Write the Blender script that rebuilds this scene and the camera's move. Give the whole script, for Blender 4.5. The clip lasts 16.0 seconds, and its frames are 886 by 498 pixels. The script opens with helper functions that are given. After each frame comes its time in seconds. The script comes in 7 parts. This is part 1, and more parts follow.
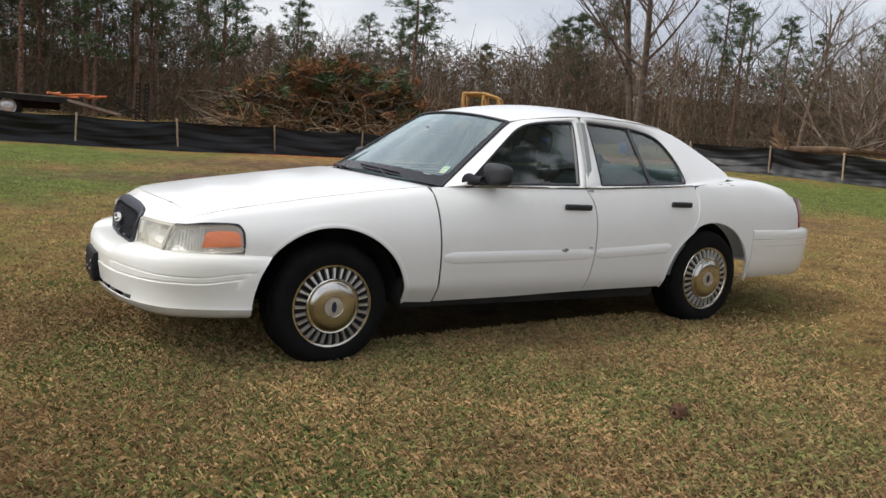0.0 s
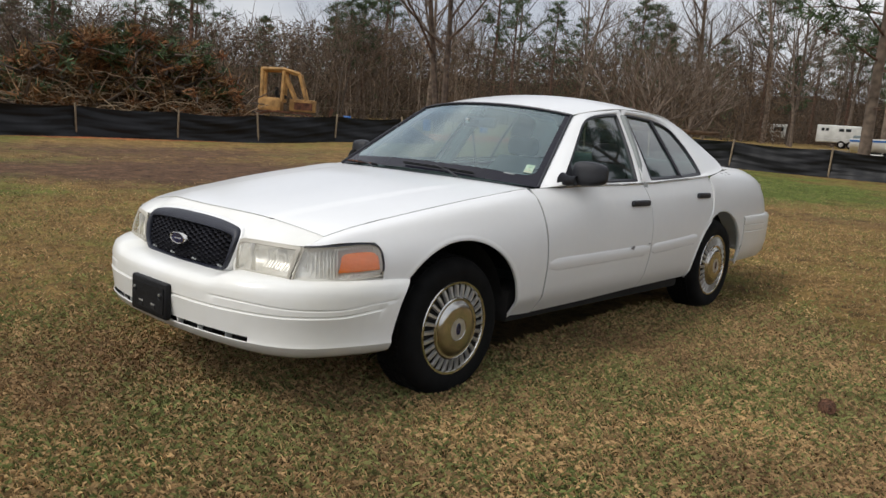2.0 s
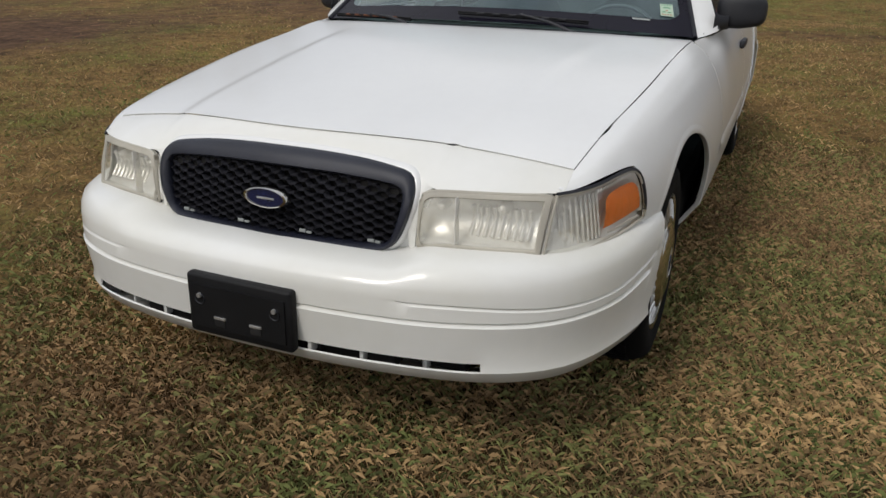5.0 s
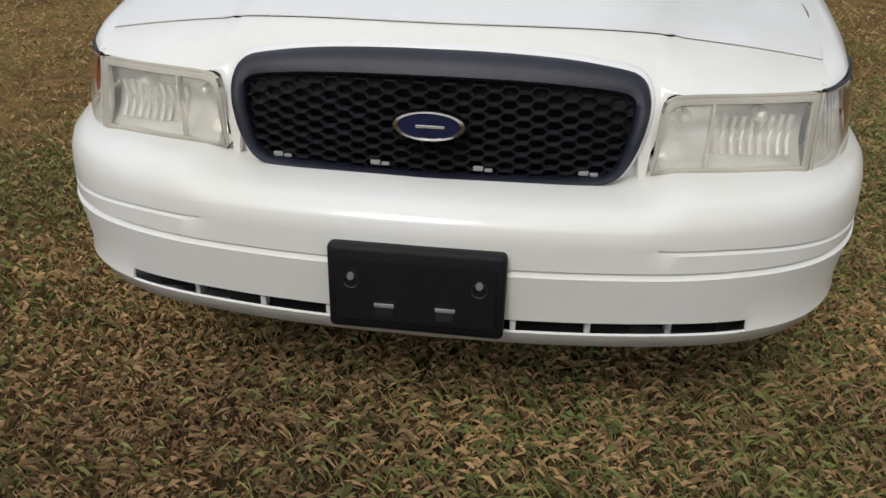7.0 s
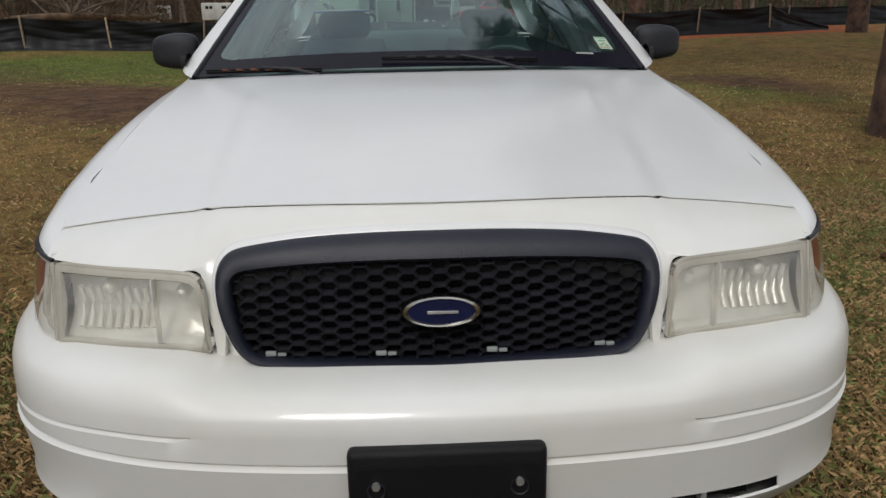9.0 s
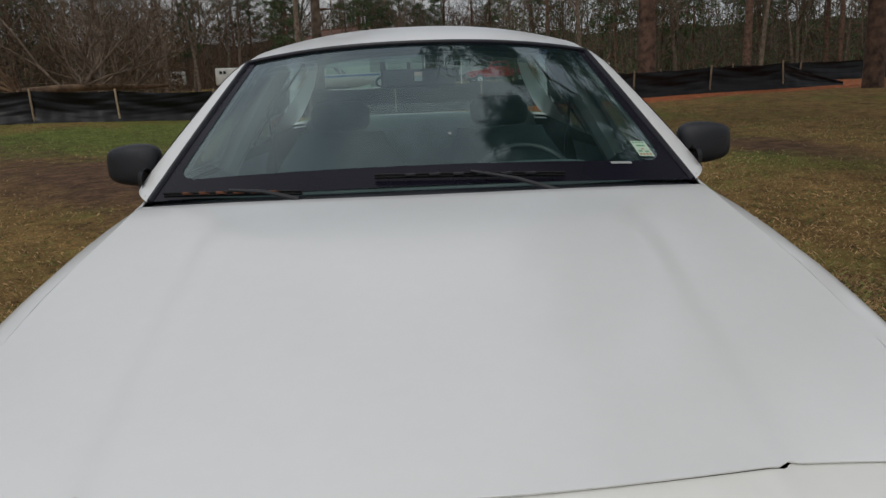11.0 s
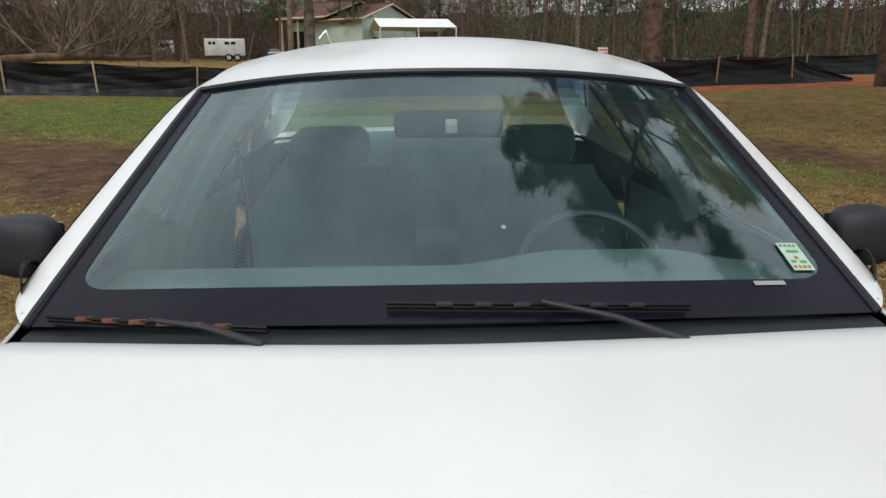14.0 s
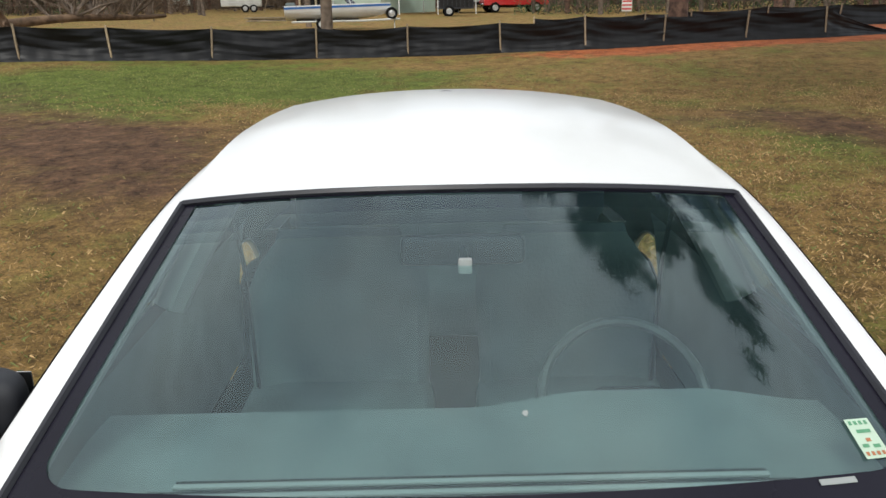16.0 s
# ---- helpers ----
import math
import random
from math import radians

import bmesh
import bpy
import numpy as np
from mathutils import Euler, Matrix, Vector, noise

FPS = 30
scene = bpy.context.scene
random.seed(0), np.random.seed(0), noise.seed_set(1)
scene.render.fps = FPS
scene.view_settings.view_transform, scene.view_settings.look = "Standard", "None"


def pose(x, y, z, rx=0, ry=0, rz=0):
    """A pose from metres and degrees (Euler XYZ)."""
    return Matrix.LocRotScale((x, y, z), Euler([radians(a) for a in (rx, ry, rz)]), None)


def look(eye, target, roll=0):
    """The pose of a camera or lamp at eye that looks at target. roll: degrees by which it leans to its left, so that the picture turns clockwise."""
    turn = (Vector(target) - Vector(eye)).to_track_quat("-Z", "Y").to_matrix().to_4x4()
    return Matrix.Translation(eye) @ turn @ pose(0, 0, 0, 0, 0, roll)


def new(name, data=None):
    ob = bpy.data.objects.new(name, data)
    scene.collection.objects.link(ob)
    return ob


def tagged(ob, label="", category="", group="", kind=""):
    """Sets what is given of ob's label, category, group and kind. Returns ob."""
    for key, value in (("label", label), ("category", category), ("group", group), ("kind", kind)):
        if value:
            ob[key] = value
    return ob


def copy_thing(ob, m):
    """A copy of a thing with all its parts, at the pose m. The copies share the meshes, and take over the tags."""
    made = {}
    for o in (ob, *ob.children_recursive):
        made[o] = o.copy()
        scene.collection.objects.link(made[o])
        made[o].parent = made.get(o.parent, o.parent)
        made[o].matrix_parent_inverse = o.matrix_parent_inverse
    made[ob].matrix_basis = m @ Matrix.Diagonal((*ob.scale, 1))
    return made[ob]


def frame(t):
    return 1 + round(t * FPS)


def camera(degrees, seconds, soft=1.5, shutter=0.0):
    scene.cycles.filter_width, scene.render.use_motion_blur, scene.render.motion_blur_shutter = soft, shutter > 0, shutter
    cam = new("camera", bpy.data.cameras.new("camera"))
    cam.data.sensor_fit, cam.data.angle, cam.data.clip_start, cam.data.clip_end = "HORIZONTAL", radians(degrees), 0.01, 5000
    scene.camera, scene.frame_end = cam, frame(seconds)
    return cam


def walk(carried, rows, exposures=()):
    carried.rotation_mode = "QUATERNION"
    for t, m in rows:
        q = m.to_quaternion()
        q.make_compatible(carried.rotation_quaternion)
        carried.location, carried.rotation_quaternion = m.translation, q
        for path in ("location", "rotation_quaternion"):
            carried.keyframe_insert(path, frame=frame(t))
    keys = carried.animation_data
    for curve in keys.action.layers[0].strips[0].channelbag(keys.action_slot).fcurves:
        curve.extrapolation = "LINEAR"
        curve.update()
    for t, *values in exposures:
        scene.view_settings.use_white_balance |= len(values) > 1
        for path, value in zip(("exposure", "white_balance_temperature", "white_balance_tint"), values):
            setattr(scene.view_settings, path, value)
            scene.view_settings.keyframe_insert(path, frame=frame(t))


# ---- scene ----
cam = camera(60.1, 16.0)
PATH = [
    (0, (-1.544, -4.501, 1.23), (-0.508, -2.815, 0.944), 4.7),
    (0.5, (-1.85, -4.111, 1.235), (-0.675, -2.517, 0.955), 6.3),
    (1, (-2.188, -3.764, 1.236), (-0.893, -2.265, 0.959), 4.8),
    (1.5, (-2.389, -3.456, 1.23), (-1.012, -2.037, 0.928), 3.2),
    (2, (-2.627, -3.087, 1.209), (-1.143, -1.78, 0.907), 4.5),
    (2.5, (-2.762, -2.809, 1.233), (-1.203, -1.598, 0.91), 4.4),
    (3, (-2.728, -2.511, 1.236), (-1.157, -1.336, 0.848), 3.3),
    (3.5, (-2.721, -2.173, 1.256), (-1.106, -1.068, 0.842), 2.6),
    (4, (-2.611, -1.816, 1.236), (-0.97, -0.771, 0.772), 2.5),
    (4.2, (-2.555, -1.655, 1.221), (-0.91, -0.656, 0.676), 3.0),
    (6.3, (-2.21, -0.434, 1.119), (-0.382, -0.139, 0.363), 0.7),
    (6.5, (-2.218, -0.348, 1.07), (-0.389, -0.105, 0.299), 2.0),
    (7, (-2.141, -0.189, 1.023), (-0.348, 0.042, 0.168), 1.3),
    (7.5, (-2.103, -0.07, 1.042), (-0.244, 0.047, 0.314), -0.4),
    (8, (-2.165, 0.028, 1.021), (-0.273, 0.005, 0.373), -0.1),
    (8.5, (-2.166, 0.068, 1.04), (-0.245, -0.007, 0.491), 1.1),
    (8.6, (-2.149, 0.087, 1.027), (-0.225, -0.009, 0.489), 0.8),
    (9, (-2.046, 0.04, 1.078), (-0.12, -0.034, 0.545), -1.1),
    (9.5, (-1.909, 0.002, 1.116), (0.012, -0.061, 0.564), -2.0),
    (10, (-1.782, 0.005, 1.149), (0.155, -0.091, 0.66), -1.5),
    (12.3, (-1.217, -0.009, 1.31), (0.762, -0.003, 1.019), -3.5),
    (12.5, (-1.187, -0.009, 1.319), (0.796, -0.037, 1.056), -3.7),
    (13, (-0.986, 0.061, 1.339), (0.994, -0.018, 1.062), -0.3),
    (13.5, (-0.767, 0.101, 1.374), (1.199, -0.071, 1.054), 2.1),
    (14, (-0.641, 0.084, 1.401), (1.307, 0.008, 0.951), -0.3),
    (14.5, (-0.521, 0.062, 1.529), (1.418, 0.065, 1.041), -2.4),
    (15, (-0.407, 0.058, 1.625), (1.509, 0.055, 1.054), -1.8),
    (15.5, (-0.313, 0.05, 1.7), (1.577, -0.058, 1.053), -1.6),
    (16, (-0.338, 0.055, 1.731), (1.577, 0.035, 1.152), -1.0),
]
EXPOSURES = [(0.0, 0.76), (1.5, 0.52), (2.5, 0.42), (4.0, 0.10), (6.5, 0.14), (7.5, 0.18), (9.0, -0.08), (10.0, -0.42), (12.5, -0.16), (13.0, 0.05), (14.0, 0.38), (14.5, 0.65), (16.0, 0.72)]
EXPOSURES = [(t, stops, 6450, 14.0 if t < 11 else 11.0) for t, stops in EXPOSURES]
walk(cam, [(t, look(eye, target, roll)) for t, eye, target, roll in PATH], EXPOSURES)

# ---- sky and sun: a bright broken overcast ----
world = bpy.data.worlds.new("overcast_sky")
scene.world = world
world.use_nodes = True
wn, wl = world.node_tree.nodes, world.node_tree.links
wn.clear()
w_out, w_bg = wn.new("ShaderNodeOutputWorld"), wn.new("ShaderNodeBackground")
w_sky = wn.new("ShaderNodeTexSky")
w_sky.sky_type, w_sky.sun_disc = "NISHITA", False
w_sky.sun_elevation, w_sky.sun_rotation = radians(45), radians(285)
w_co, w_map = wn.new("ShaderNodeTexCoord"), wn.new("ShaderNodeMapping")
w_map.inputs["Scale"].default_value = (1.0, 1.0, 2.6)
w_noise = wn.new("ShaderNodeTexNoise")
w_noise.inputs["Scale"].default_value, w_noise.inputs["Detail"].default_value = 2.2, 7.0
w_ramp = wn.new("ShaderNodeValToRGB")
w_ramp.color_ramp.elements[0].position, w_ramp.color_ramp.elements[0].color = 0.36, (4.75, 5.2, 5.8, 1)
w_ramp.color_ramp.elements[1].position, w_ramp.color_ramp.elements[1].color = 0.64, (9.1, 9.35, 9.15, 1)
w_mix = wn.new("ShaderNodeMix")
w_mix.data_type = "RGBA"
w_mix.inputs["Factor"].default_value = 0.88
wl.new(w_co.outputs["Generated"], w_map.inputs["Vector"])
wl.new(w_map.outputs["Vector"], w_noise.inputs["Vector"])
wl.new(w_noise.outputs["Fac"], w_ramp.inputs["Fac"])
wl.new(w_sky.outputs["Color"], w_mix.inputs["A"])
wl.new(w_ramp.outputs["Color"], w_mix.inputs["B"])
wl.new(w_mix.outputs["Result"], w_bg.inputs["Color"])
# an overcast sky is brighter overhead than at the horizon
w_sep, w_up = wn.new("ShaderNodeSeparateXYZ"), wn.new("ShaderNodeMapRange")
w_up.inputs["To Min"].default_value, w_up.inputs["To Max"].default_value = 0.060, 0.118
wl.new(w_co.outputs["Generated"], w_sep.inputs["Vector"])
wl.new(w_sep.outputs["Z"], w_up.inputs["Value"])
wl.new(w_up.outputs["Result"], w_bg.inputs["Strength"])
wl.new(w_bg.outputs["Background"], w_out.inputs["Surface"])

sun = new("sun", bpy.data.lights.new("sun", "SUN"))
sun.data.energy, sun.data.angle, sun.data.color = 1.3, radians(18), (0.98, 0.96, 0.88)
sun.matrix_world = look((-15, 4, 15.5), (0, 0, 0))



# ---- materials ----
def material(name, base, rough=0.6, metal=0.0, vary=0.12, scale=6.0, bump=0.0, bump_scale=60.0, coat=0.0, island=0.0, second=None, spec=0.5, each=0.0, coat_rough=0.05):
    """Principled surface: two scales of colour variation, fine relief, optional mix to a second colour."""
    m = bpy.data.materials.new(name)
    m.use_nodes = True
    n, l = m.node_tree.nodes, m.node_tree.links
    b = n["Principled BSDF"]
    b.inputs["Roughness"].default_value, b.inputs["Metallic"].default_value = rough, metal
    b.inputs["Coat Weight"].default_value, b.inputs["Coat Roughness"].default_value = coat, coat_rough
    b.inputs["Specular IOR Level"].default_value = spec
    co = n.new("ShaderNodeTexCoord")
    big, fine = n.new("ShaderNodeTexNoise"), n.new("ShaderNodeTexNoise")
    big.inputs["Scale"].default_value, big.inputs["Detail"].default_value = scale, 5
    fine.inputs["Scale"].default_value, fine.inputs["Detail"].default_value = bump_scale, 4
    for t in (big, fine):
        l.new(co.outputs["Object"], t.inputs["Vector"])
    mix = n.new("ShaderNodeMix")
    mix.data_type = "RGBA"
    mix.inputs["A"].default_value = (*base, 1)
    mix.inputs["B"].default_value = (*(second or [c * (1 - 2.2 * vary) for c in base]), 1)
    ramp = n.new("ShaderNodeMapRange")
    ramp.inputs["From Min"].default_value, ramp.inputs["From Max"].default_value = 0.35, 0.7
    l.new(big.outputs["Fac"], ramp.inputs["Value"])
    l.new(ramp.outputs["Result"], mix.inputs["Factor"])
    last = mix.outputs["Result"]
    hsv = n.new("ShaderNodeHueSaturation")
    val = n.new("ShaderNodeMapRange")
    val.inputs["To Min"].default_value, val.inputs["To Max"].default_value = 1 - vary, 1 + vary
    l.new(fine.outputs["Fac"], val.inputs["Value"])
    l.new(val.outputs["Result"], hsv.inputs["Value"])
    l.new(last, hsv.inputs["Color"])
    last = hsv.outputs["Color"]
    if island or each:
        geo = n.new("ShaderNodeNewGeometry") if island else n.new("ShaderNodeObjectInfo")
        h2, mr = n.new("ShaderNodeHueSaturation"), n.new("ShaderNodeMapRange")
        k = island or each
        mr.inputs["To Min"].default_value, mr.inputs["To Max"].default_value = 1 - k, 1 + k
        l.new(geo.outputs["Random Per Island" if island else "Random"], mr.inputs["Value"])
        l.new(mr.outputs["Result"], h2.inputs["Value"])
        l.new(last, h2.inputs["Color"])
        last = h2.outputs["Color"]
    l.new(last, b.inputs["Base Color"])
    rr = n.new("ShaderNodeMapRange")
    rr.inputs["To Min"].default_value, rr.inputs["To Max"].default_value = max(0.02, rough - 0.08), min(1, rough + 0.1)
    l.new(big.outputs["Fac"], rr.inputs["Value"])
    l.new(rr.outputs["Result"], b.inputs["Roughness"])
    if bump:
        bp = n.new("ShaderNodeBump")
        bp.inputs["Strength"].default_value, bp.inputs["Distance"].default_value = bump, 0.01
        l.new(fine.outputs["Fac"], bp.inputs["Height"])
        l.new(bp.outputs["Normal"], b.inputs["Normal"])
    return m


def pane(name, tint, gloss_rough=0.015, haze=0.0, haze_colour=(0.8, 0.8, 0.75), base_gloss=0.075, rise=4.5, gloss=(1.0, 1.0, 1.0)):
    """A thin sheet of glass or clear plastic: tinted see-through with a mirror gloss by Fresnel, and some haze."""
    m = bpy.data.materials.new(name)
    m.use_nodes = True
    n, l = m.node_tree.nodes, m.node_tree.links
    n.remove(n["Principled BSDF"])
    tr, gl, fr, mx = n.new("ShaderNodeBsdfTransparent"), n.new("ShaderNodeBsdfGlossy"), n.new("ShaderNodeLayerWeight"), n.new("ShaderNodeMixShader")
    tr.inputs["Color"].default_value = (*tint, 1)
    gl.inputs["Roughness"].default_value, gl.inputs["Color"].default_value = gloss_rough, (*gloss, 1)
    fr.inputs["Blend"].default_value = 0.5
    pw, sc = n.new("ShaderNodeMath"), n.new("ShaderNodeMapRange")
    pw.operation = "POWER"
    pw.inputs[1].default_value = rise
    sc.inputs["To Min"].default_value = base_gloss
    l.new(fr.outputs["Facing"], pw.inputs[0])
    l.new(pw.outputs["Value"], sc.inputs["Value"])
    inner = tr.outputs["BSDF"]
    if haze:
        df, hz, ns = n.new("ShaderNodeBsdfDiffuse"), n.new("ShaderNodeMixShader"), n.new("ShaderNodeTexNoise")
        df.inputs["Color"].default_value = (*haze_colour, 1)
        co = n.new("ShaderNodeTexCoord")
        l.new(co.outputs["Object"], ns.inputs["Vector"])
        ns.inputs["Scale"].default_value, ns.inputs["Detail"].default_value = 9.0, 5
        mr = n.new("ShaderNodeMapRange")
        mr.inputs["From Min"].default_value, mr.inputs["From Max"].default_value = 0.3, 0.75
        mr.inputs["To Min"].default_value, mr.inputs["To Max"].default_value = haze * 0.5, haze * 1.5
        l.new(ns.outputs["Fac"], mr.inputs["Value"])
        l.new(mr.outputs["Result"], hz.inputs["Fac"])
        l.new(tr.outputs["BSDF"], hz.inputs[1])
        l.new(df.outputs["BSDF"], hz.inputs[2])
        inner = hz.outputs["Shader"]
    l.new(sc.outputs["Result"], mx.inputs["Fac"])
    l.new(inner, mx.inputs[1])
    l.new(gl.outputs["BSDF"], mx.inputs[2])
    l.new(mx.outputs["Shader"], n["Material Output"].inputs["Surface"])
    return m


PAINT = material("white_car_paint", (0.80, 0.80, 0.785), 0.42, vary=0.02, scale=1.6, bump_scale=25, coat=0.8, coat_rough=0.15)
BUMPER_PAINT = material("white_bumper_paint", (0.79, 0.79, 0.765), 0.36, vary=0.02, scale=2.2, bump_scale=30, coat=0.5, second=(0.735, 0.725, 0.665))
PRIMER = material("bare_primer", (0.33, 0.33, 0.32), 0.8, vary=0.2, scale=30)
BLACK_PLASTIC = material("black_plastic", (0.016, 0.017, 0.022), 0.5, vary=0.15, scale=8, bump=0.25, bump_scale=500)
NAVY_PLASTIC = material("dark_grille_plastic", (0.012, 0.014, 0.026), 0.42, vary=0.15, scale=7, bump=0.15, bump_scale=400)
DARK = material("dark_underbody", (0.012, 0.011, 0.010), 0.9, vary=0.3, scale=5)
RUBBER = material("tyre_rubber", (0.005, 0.0048, 0.0047), 0.85, vary=0.25, scale=12, bump=0.2, bump_scale=120, spec=0.22)
SEAL = material("rubber_seal", (0.012, 0.012, 0.018), 0.45, vary=0.2)
CHROME = material("worn_chrome", (0.62, 0.60, 0.56), 0.16, 1.0, vary=0.1, scale=14)
ALLOY = material("brushed_steel", (0.68, 0.68, 0.67), 0.3, 0.75, vary=0.12, scale=20)
BADGE_BLUE = material("badge_blue", (0.008, 0.013, 0.055), 0.25, vary=0.1, coat=0.6)
AMBER = material("amber_plastic", (0.90, 0.19, 0.005), 0.3, vary=0.08, scale=20, bump=0.3, bump_scale=90)
TAIL_RED = material("red_lamp_plastic", (0.32, 0.012, 0.012), 0.2, vary=0.1)
REFLECTOR = material("lamp_reflector", (0.97, 0.96, 0.93), 0.32, 0.5, vary=0.04, scale=25, bump=0.6, bump_scale=16)
CORNER_SHELL = material("pale_lamp_shell", (0.80, 0.78, 0.73), 0.35, 0.35, vary=0.08, scale=25, bump=0.6, bump_scale=70)
GRILLE_MESH = material("grille_mesh_plastic", (0.03, 0.03, 0.037), 0.5, vary=0.2, scale=9)
LAMP_SHELL = material("lamp_shell", (0.48, 0.45, 0.38), 0.5, vary=0.1)
# the windscreen's teal haze paints in a veil of cabin glow and reflected sky
GLASS = pane("windscreen_glass", (0.72, 0.87, 0.85), haze=0.034, haze_colour=(0.26, 0.47, 0.48), base_gloss=0.068, rise=2.9, gloss=(0.85, 0.97, 1.0))
SIDE_GLASS = pane("side_glass", (0.34, 0.44, 0.43), haze=0.012, base_gloss=0.085)
REAR_GLASS = pane("rear_glass", (0.66, 0.78, 0.74), haze=0.01, base_gloss=0.08)
LENS = pane("hazed_lamp_lens", (0.97, 0.96, 0.92), 0.05, haze=0.22, haze_colour=(0.82, 0.80, 0.72))
CLEAR_LENS = pane("clear_lamp_lens", (0.95, 0.95, 0.93), 0.04, haze=0.02)
FRIT = material("black_glass_band", (0.008, 0.007, 0.014), 0.25, vary=0.1, spec=0.22)
SUNBAND = pane("tinted_sun_band", (0.22, 0.22, 0.42), base_gloss=0.0)
SUNBAND_MID = pane("tinted_sun_band_middle", (0.48, 0.50, 0.64), base_gloss=0.0)
SUNBAND_LIGHT = pane("tinted_sun_band_edge", (0.72, 0.75, 0.82), base_gloss=0.0)
SEAT = material("grey_cloth", (0.17, 0.21, 0.207), 0.95, vary=0.16, scale=5, bump=0.2, bump_scale=90)
DASH = material("grey_dashboard", (0.15, 0.18, 0.178), 0.75, vary=0.12, scale=8)
WHEEL_GREY = material("dark_grey_vinyl", (0.05, 0.06, 0.062), 0.5, vary=0.15, scale=12)
LINER = material("roof_liner", (0.30, 0.32, 0.31), 0.95, vary=0.06)
STICKER_PAPER = material("sticker_paper", (0.47, 0.60, 0.47), 0.6, vary=0.06)
STICKER_INK = material("sticker_ink", (0.42, 0.16, 0.07), 0.6)
STICKER_GREEN = material("sticker_green", (0.10, 0.30, 0.16), 0.6)
FENCE_CLOTH = material("black_silt_fabric", (0.006, 0.006, 0.007), 0.42, vary=0.3, scale=3, bump=0.15, bump_scale=26, spec=0.28)
STAKE = material("weathered_stake", (0.33, 0.25, 0.16), 0.85, vary=0.2, scale=8, each=0.35)
BARK = material("pine_bark", (0.155, 0.088, 0.06), 0.95, vary=0.35, scale=5, bump=0.8, bump_scale=18, each=0.25)
GREY_BARK = material("grey_bark", (0.165, 0.124, 0.092), 0.95, vary=0.3, scale=5, bump=0.5, bump_scale=20, each=0.4)
NEEDLES = material("pine_needles", (0.045, 0.085, 0.022), 0.7, vary=0.25, scale=2, island=0.45, each=0.25)
DEAD_LEAVES = material("dead_foliage", (0.20, 0.080, 0.028), 0.85, vary=0.3, scale=1.2, island=0.6, second=(0.10, 0.08, 0.03))
TWIGS = material("twig_haze", (0.115, 0.075, 0.046), 0.95, vary=0.3, scale=0.12, island=0.5, second=(0.066, 0.047, 0.030))
FAR_WOOD = material("far_wood", (0.055, 0.044, 0.034), 0.95, vary=0.3, scale=0.25, second=(0.03, 0.027, 0.02))
LOG = material("fresh_log", (0.20, 0.125, 0.075), 0.9, vary=0.3, scale=4, bump=0.4, bump_scale=20)
YELLOW = material("faded_yellow_paint", (0.50, 0.28, 0.09), 0.6, vary=0.25, scale=3)
RUST = material("rusty_steel", (0.16, 0.06, 0.03), 0.8, vary=0.3, scale=5)
WHITE_METAL = material("dull_white_panel", (0.62, 0.62, 0.58), 0.5, vary=0.12, scale=2)
CANOPY_CLOTH = material("white_canopy_cloth", (0.84, 0.84, 0.82), 0.7, vary=0.04, scale=1)
BOAT_WHITE = material("white_gelcoat", (0.80, 0.82, 0.82), 0.25, vary=0.05, scale=1, coat=0.3)
BRACKET = material("matt_black_plastic", (0.005, 0.005, 0.006), 0.55, vary=0.2, scale=9, bump=0.25, bump_scale=500, spec=0.3)
HOUSE_GREEN = material("pale_green_siding", (0.46, 0.56, 0.47), 0.7, vary=0.06, scale=1)
SHINGLE = material("brown_shingles", (0.13, 0.06, 0.04), 0.9, vary=0.2, scale=2, bump=0.4, bump_scale=10)
FASCIA = material("cream_fascia", (0.55, 0.46, 0.32), 0.6, vary=0.1)
RED_PAINT = material("red_truck_paint", (0.48, 0.02, 0.02), 0.3, vary=0.05, coat=0.5)
SILVER_PAINT = material("silver_truck_paint", (0.42, 0.43, 0.44), 0.35, 0.3, vary=0.05)
BLUE = material("blue_plastic", (0.03, 0.14, 0.42), 0.5, vary=0.1)
WINDOW_DARK = material("dark_window", (0.015, 0.018, 0.02), 0.08, vary=0.1)
ORANGE = material("orange_paint", (0.55, 0.14, 0.03), 0.6, vary=0.2, scale=4)
PLANK = material("grey_deck_planks", (0.26, 0.22, 0.17), 0.9, vary=0.25, scale=3)
CONE_SCALE = material("pine_cone_scale", (0.17, 0.08, 0.045), 0.85, vary=0.3, scale=40, island=0.3)


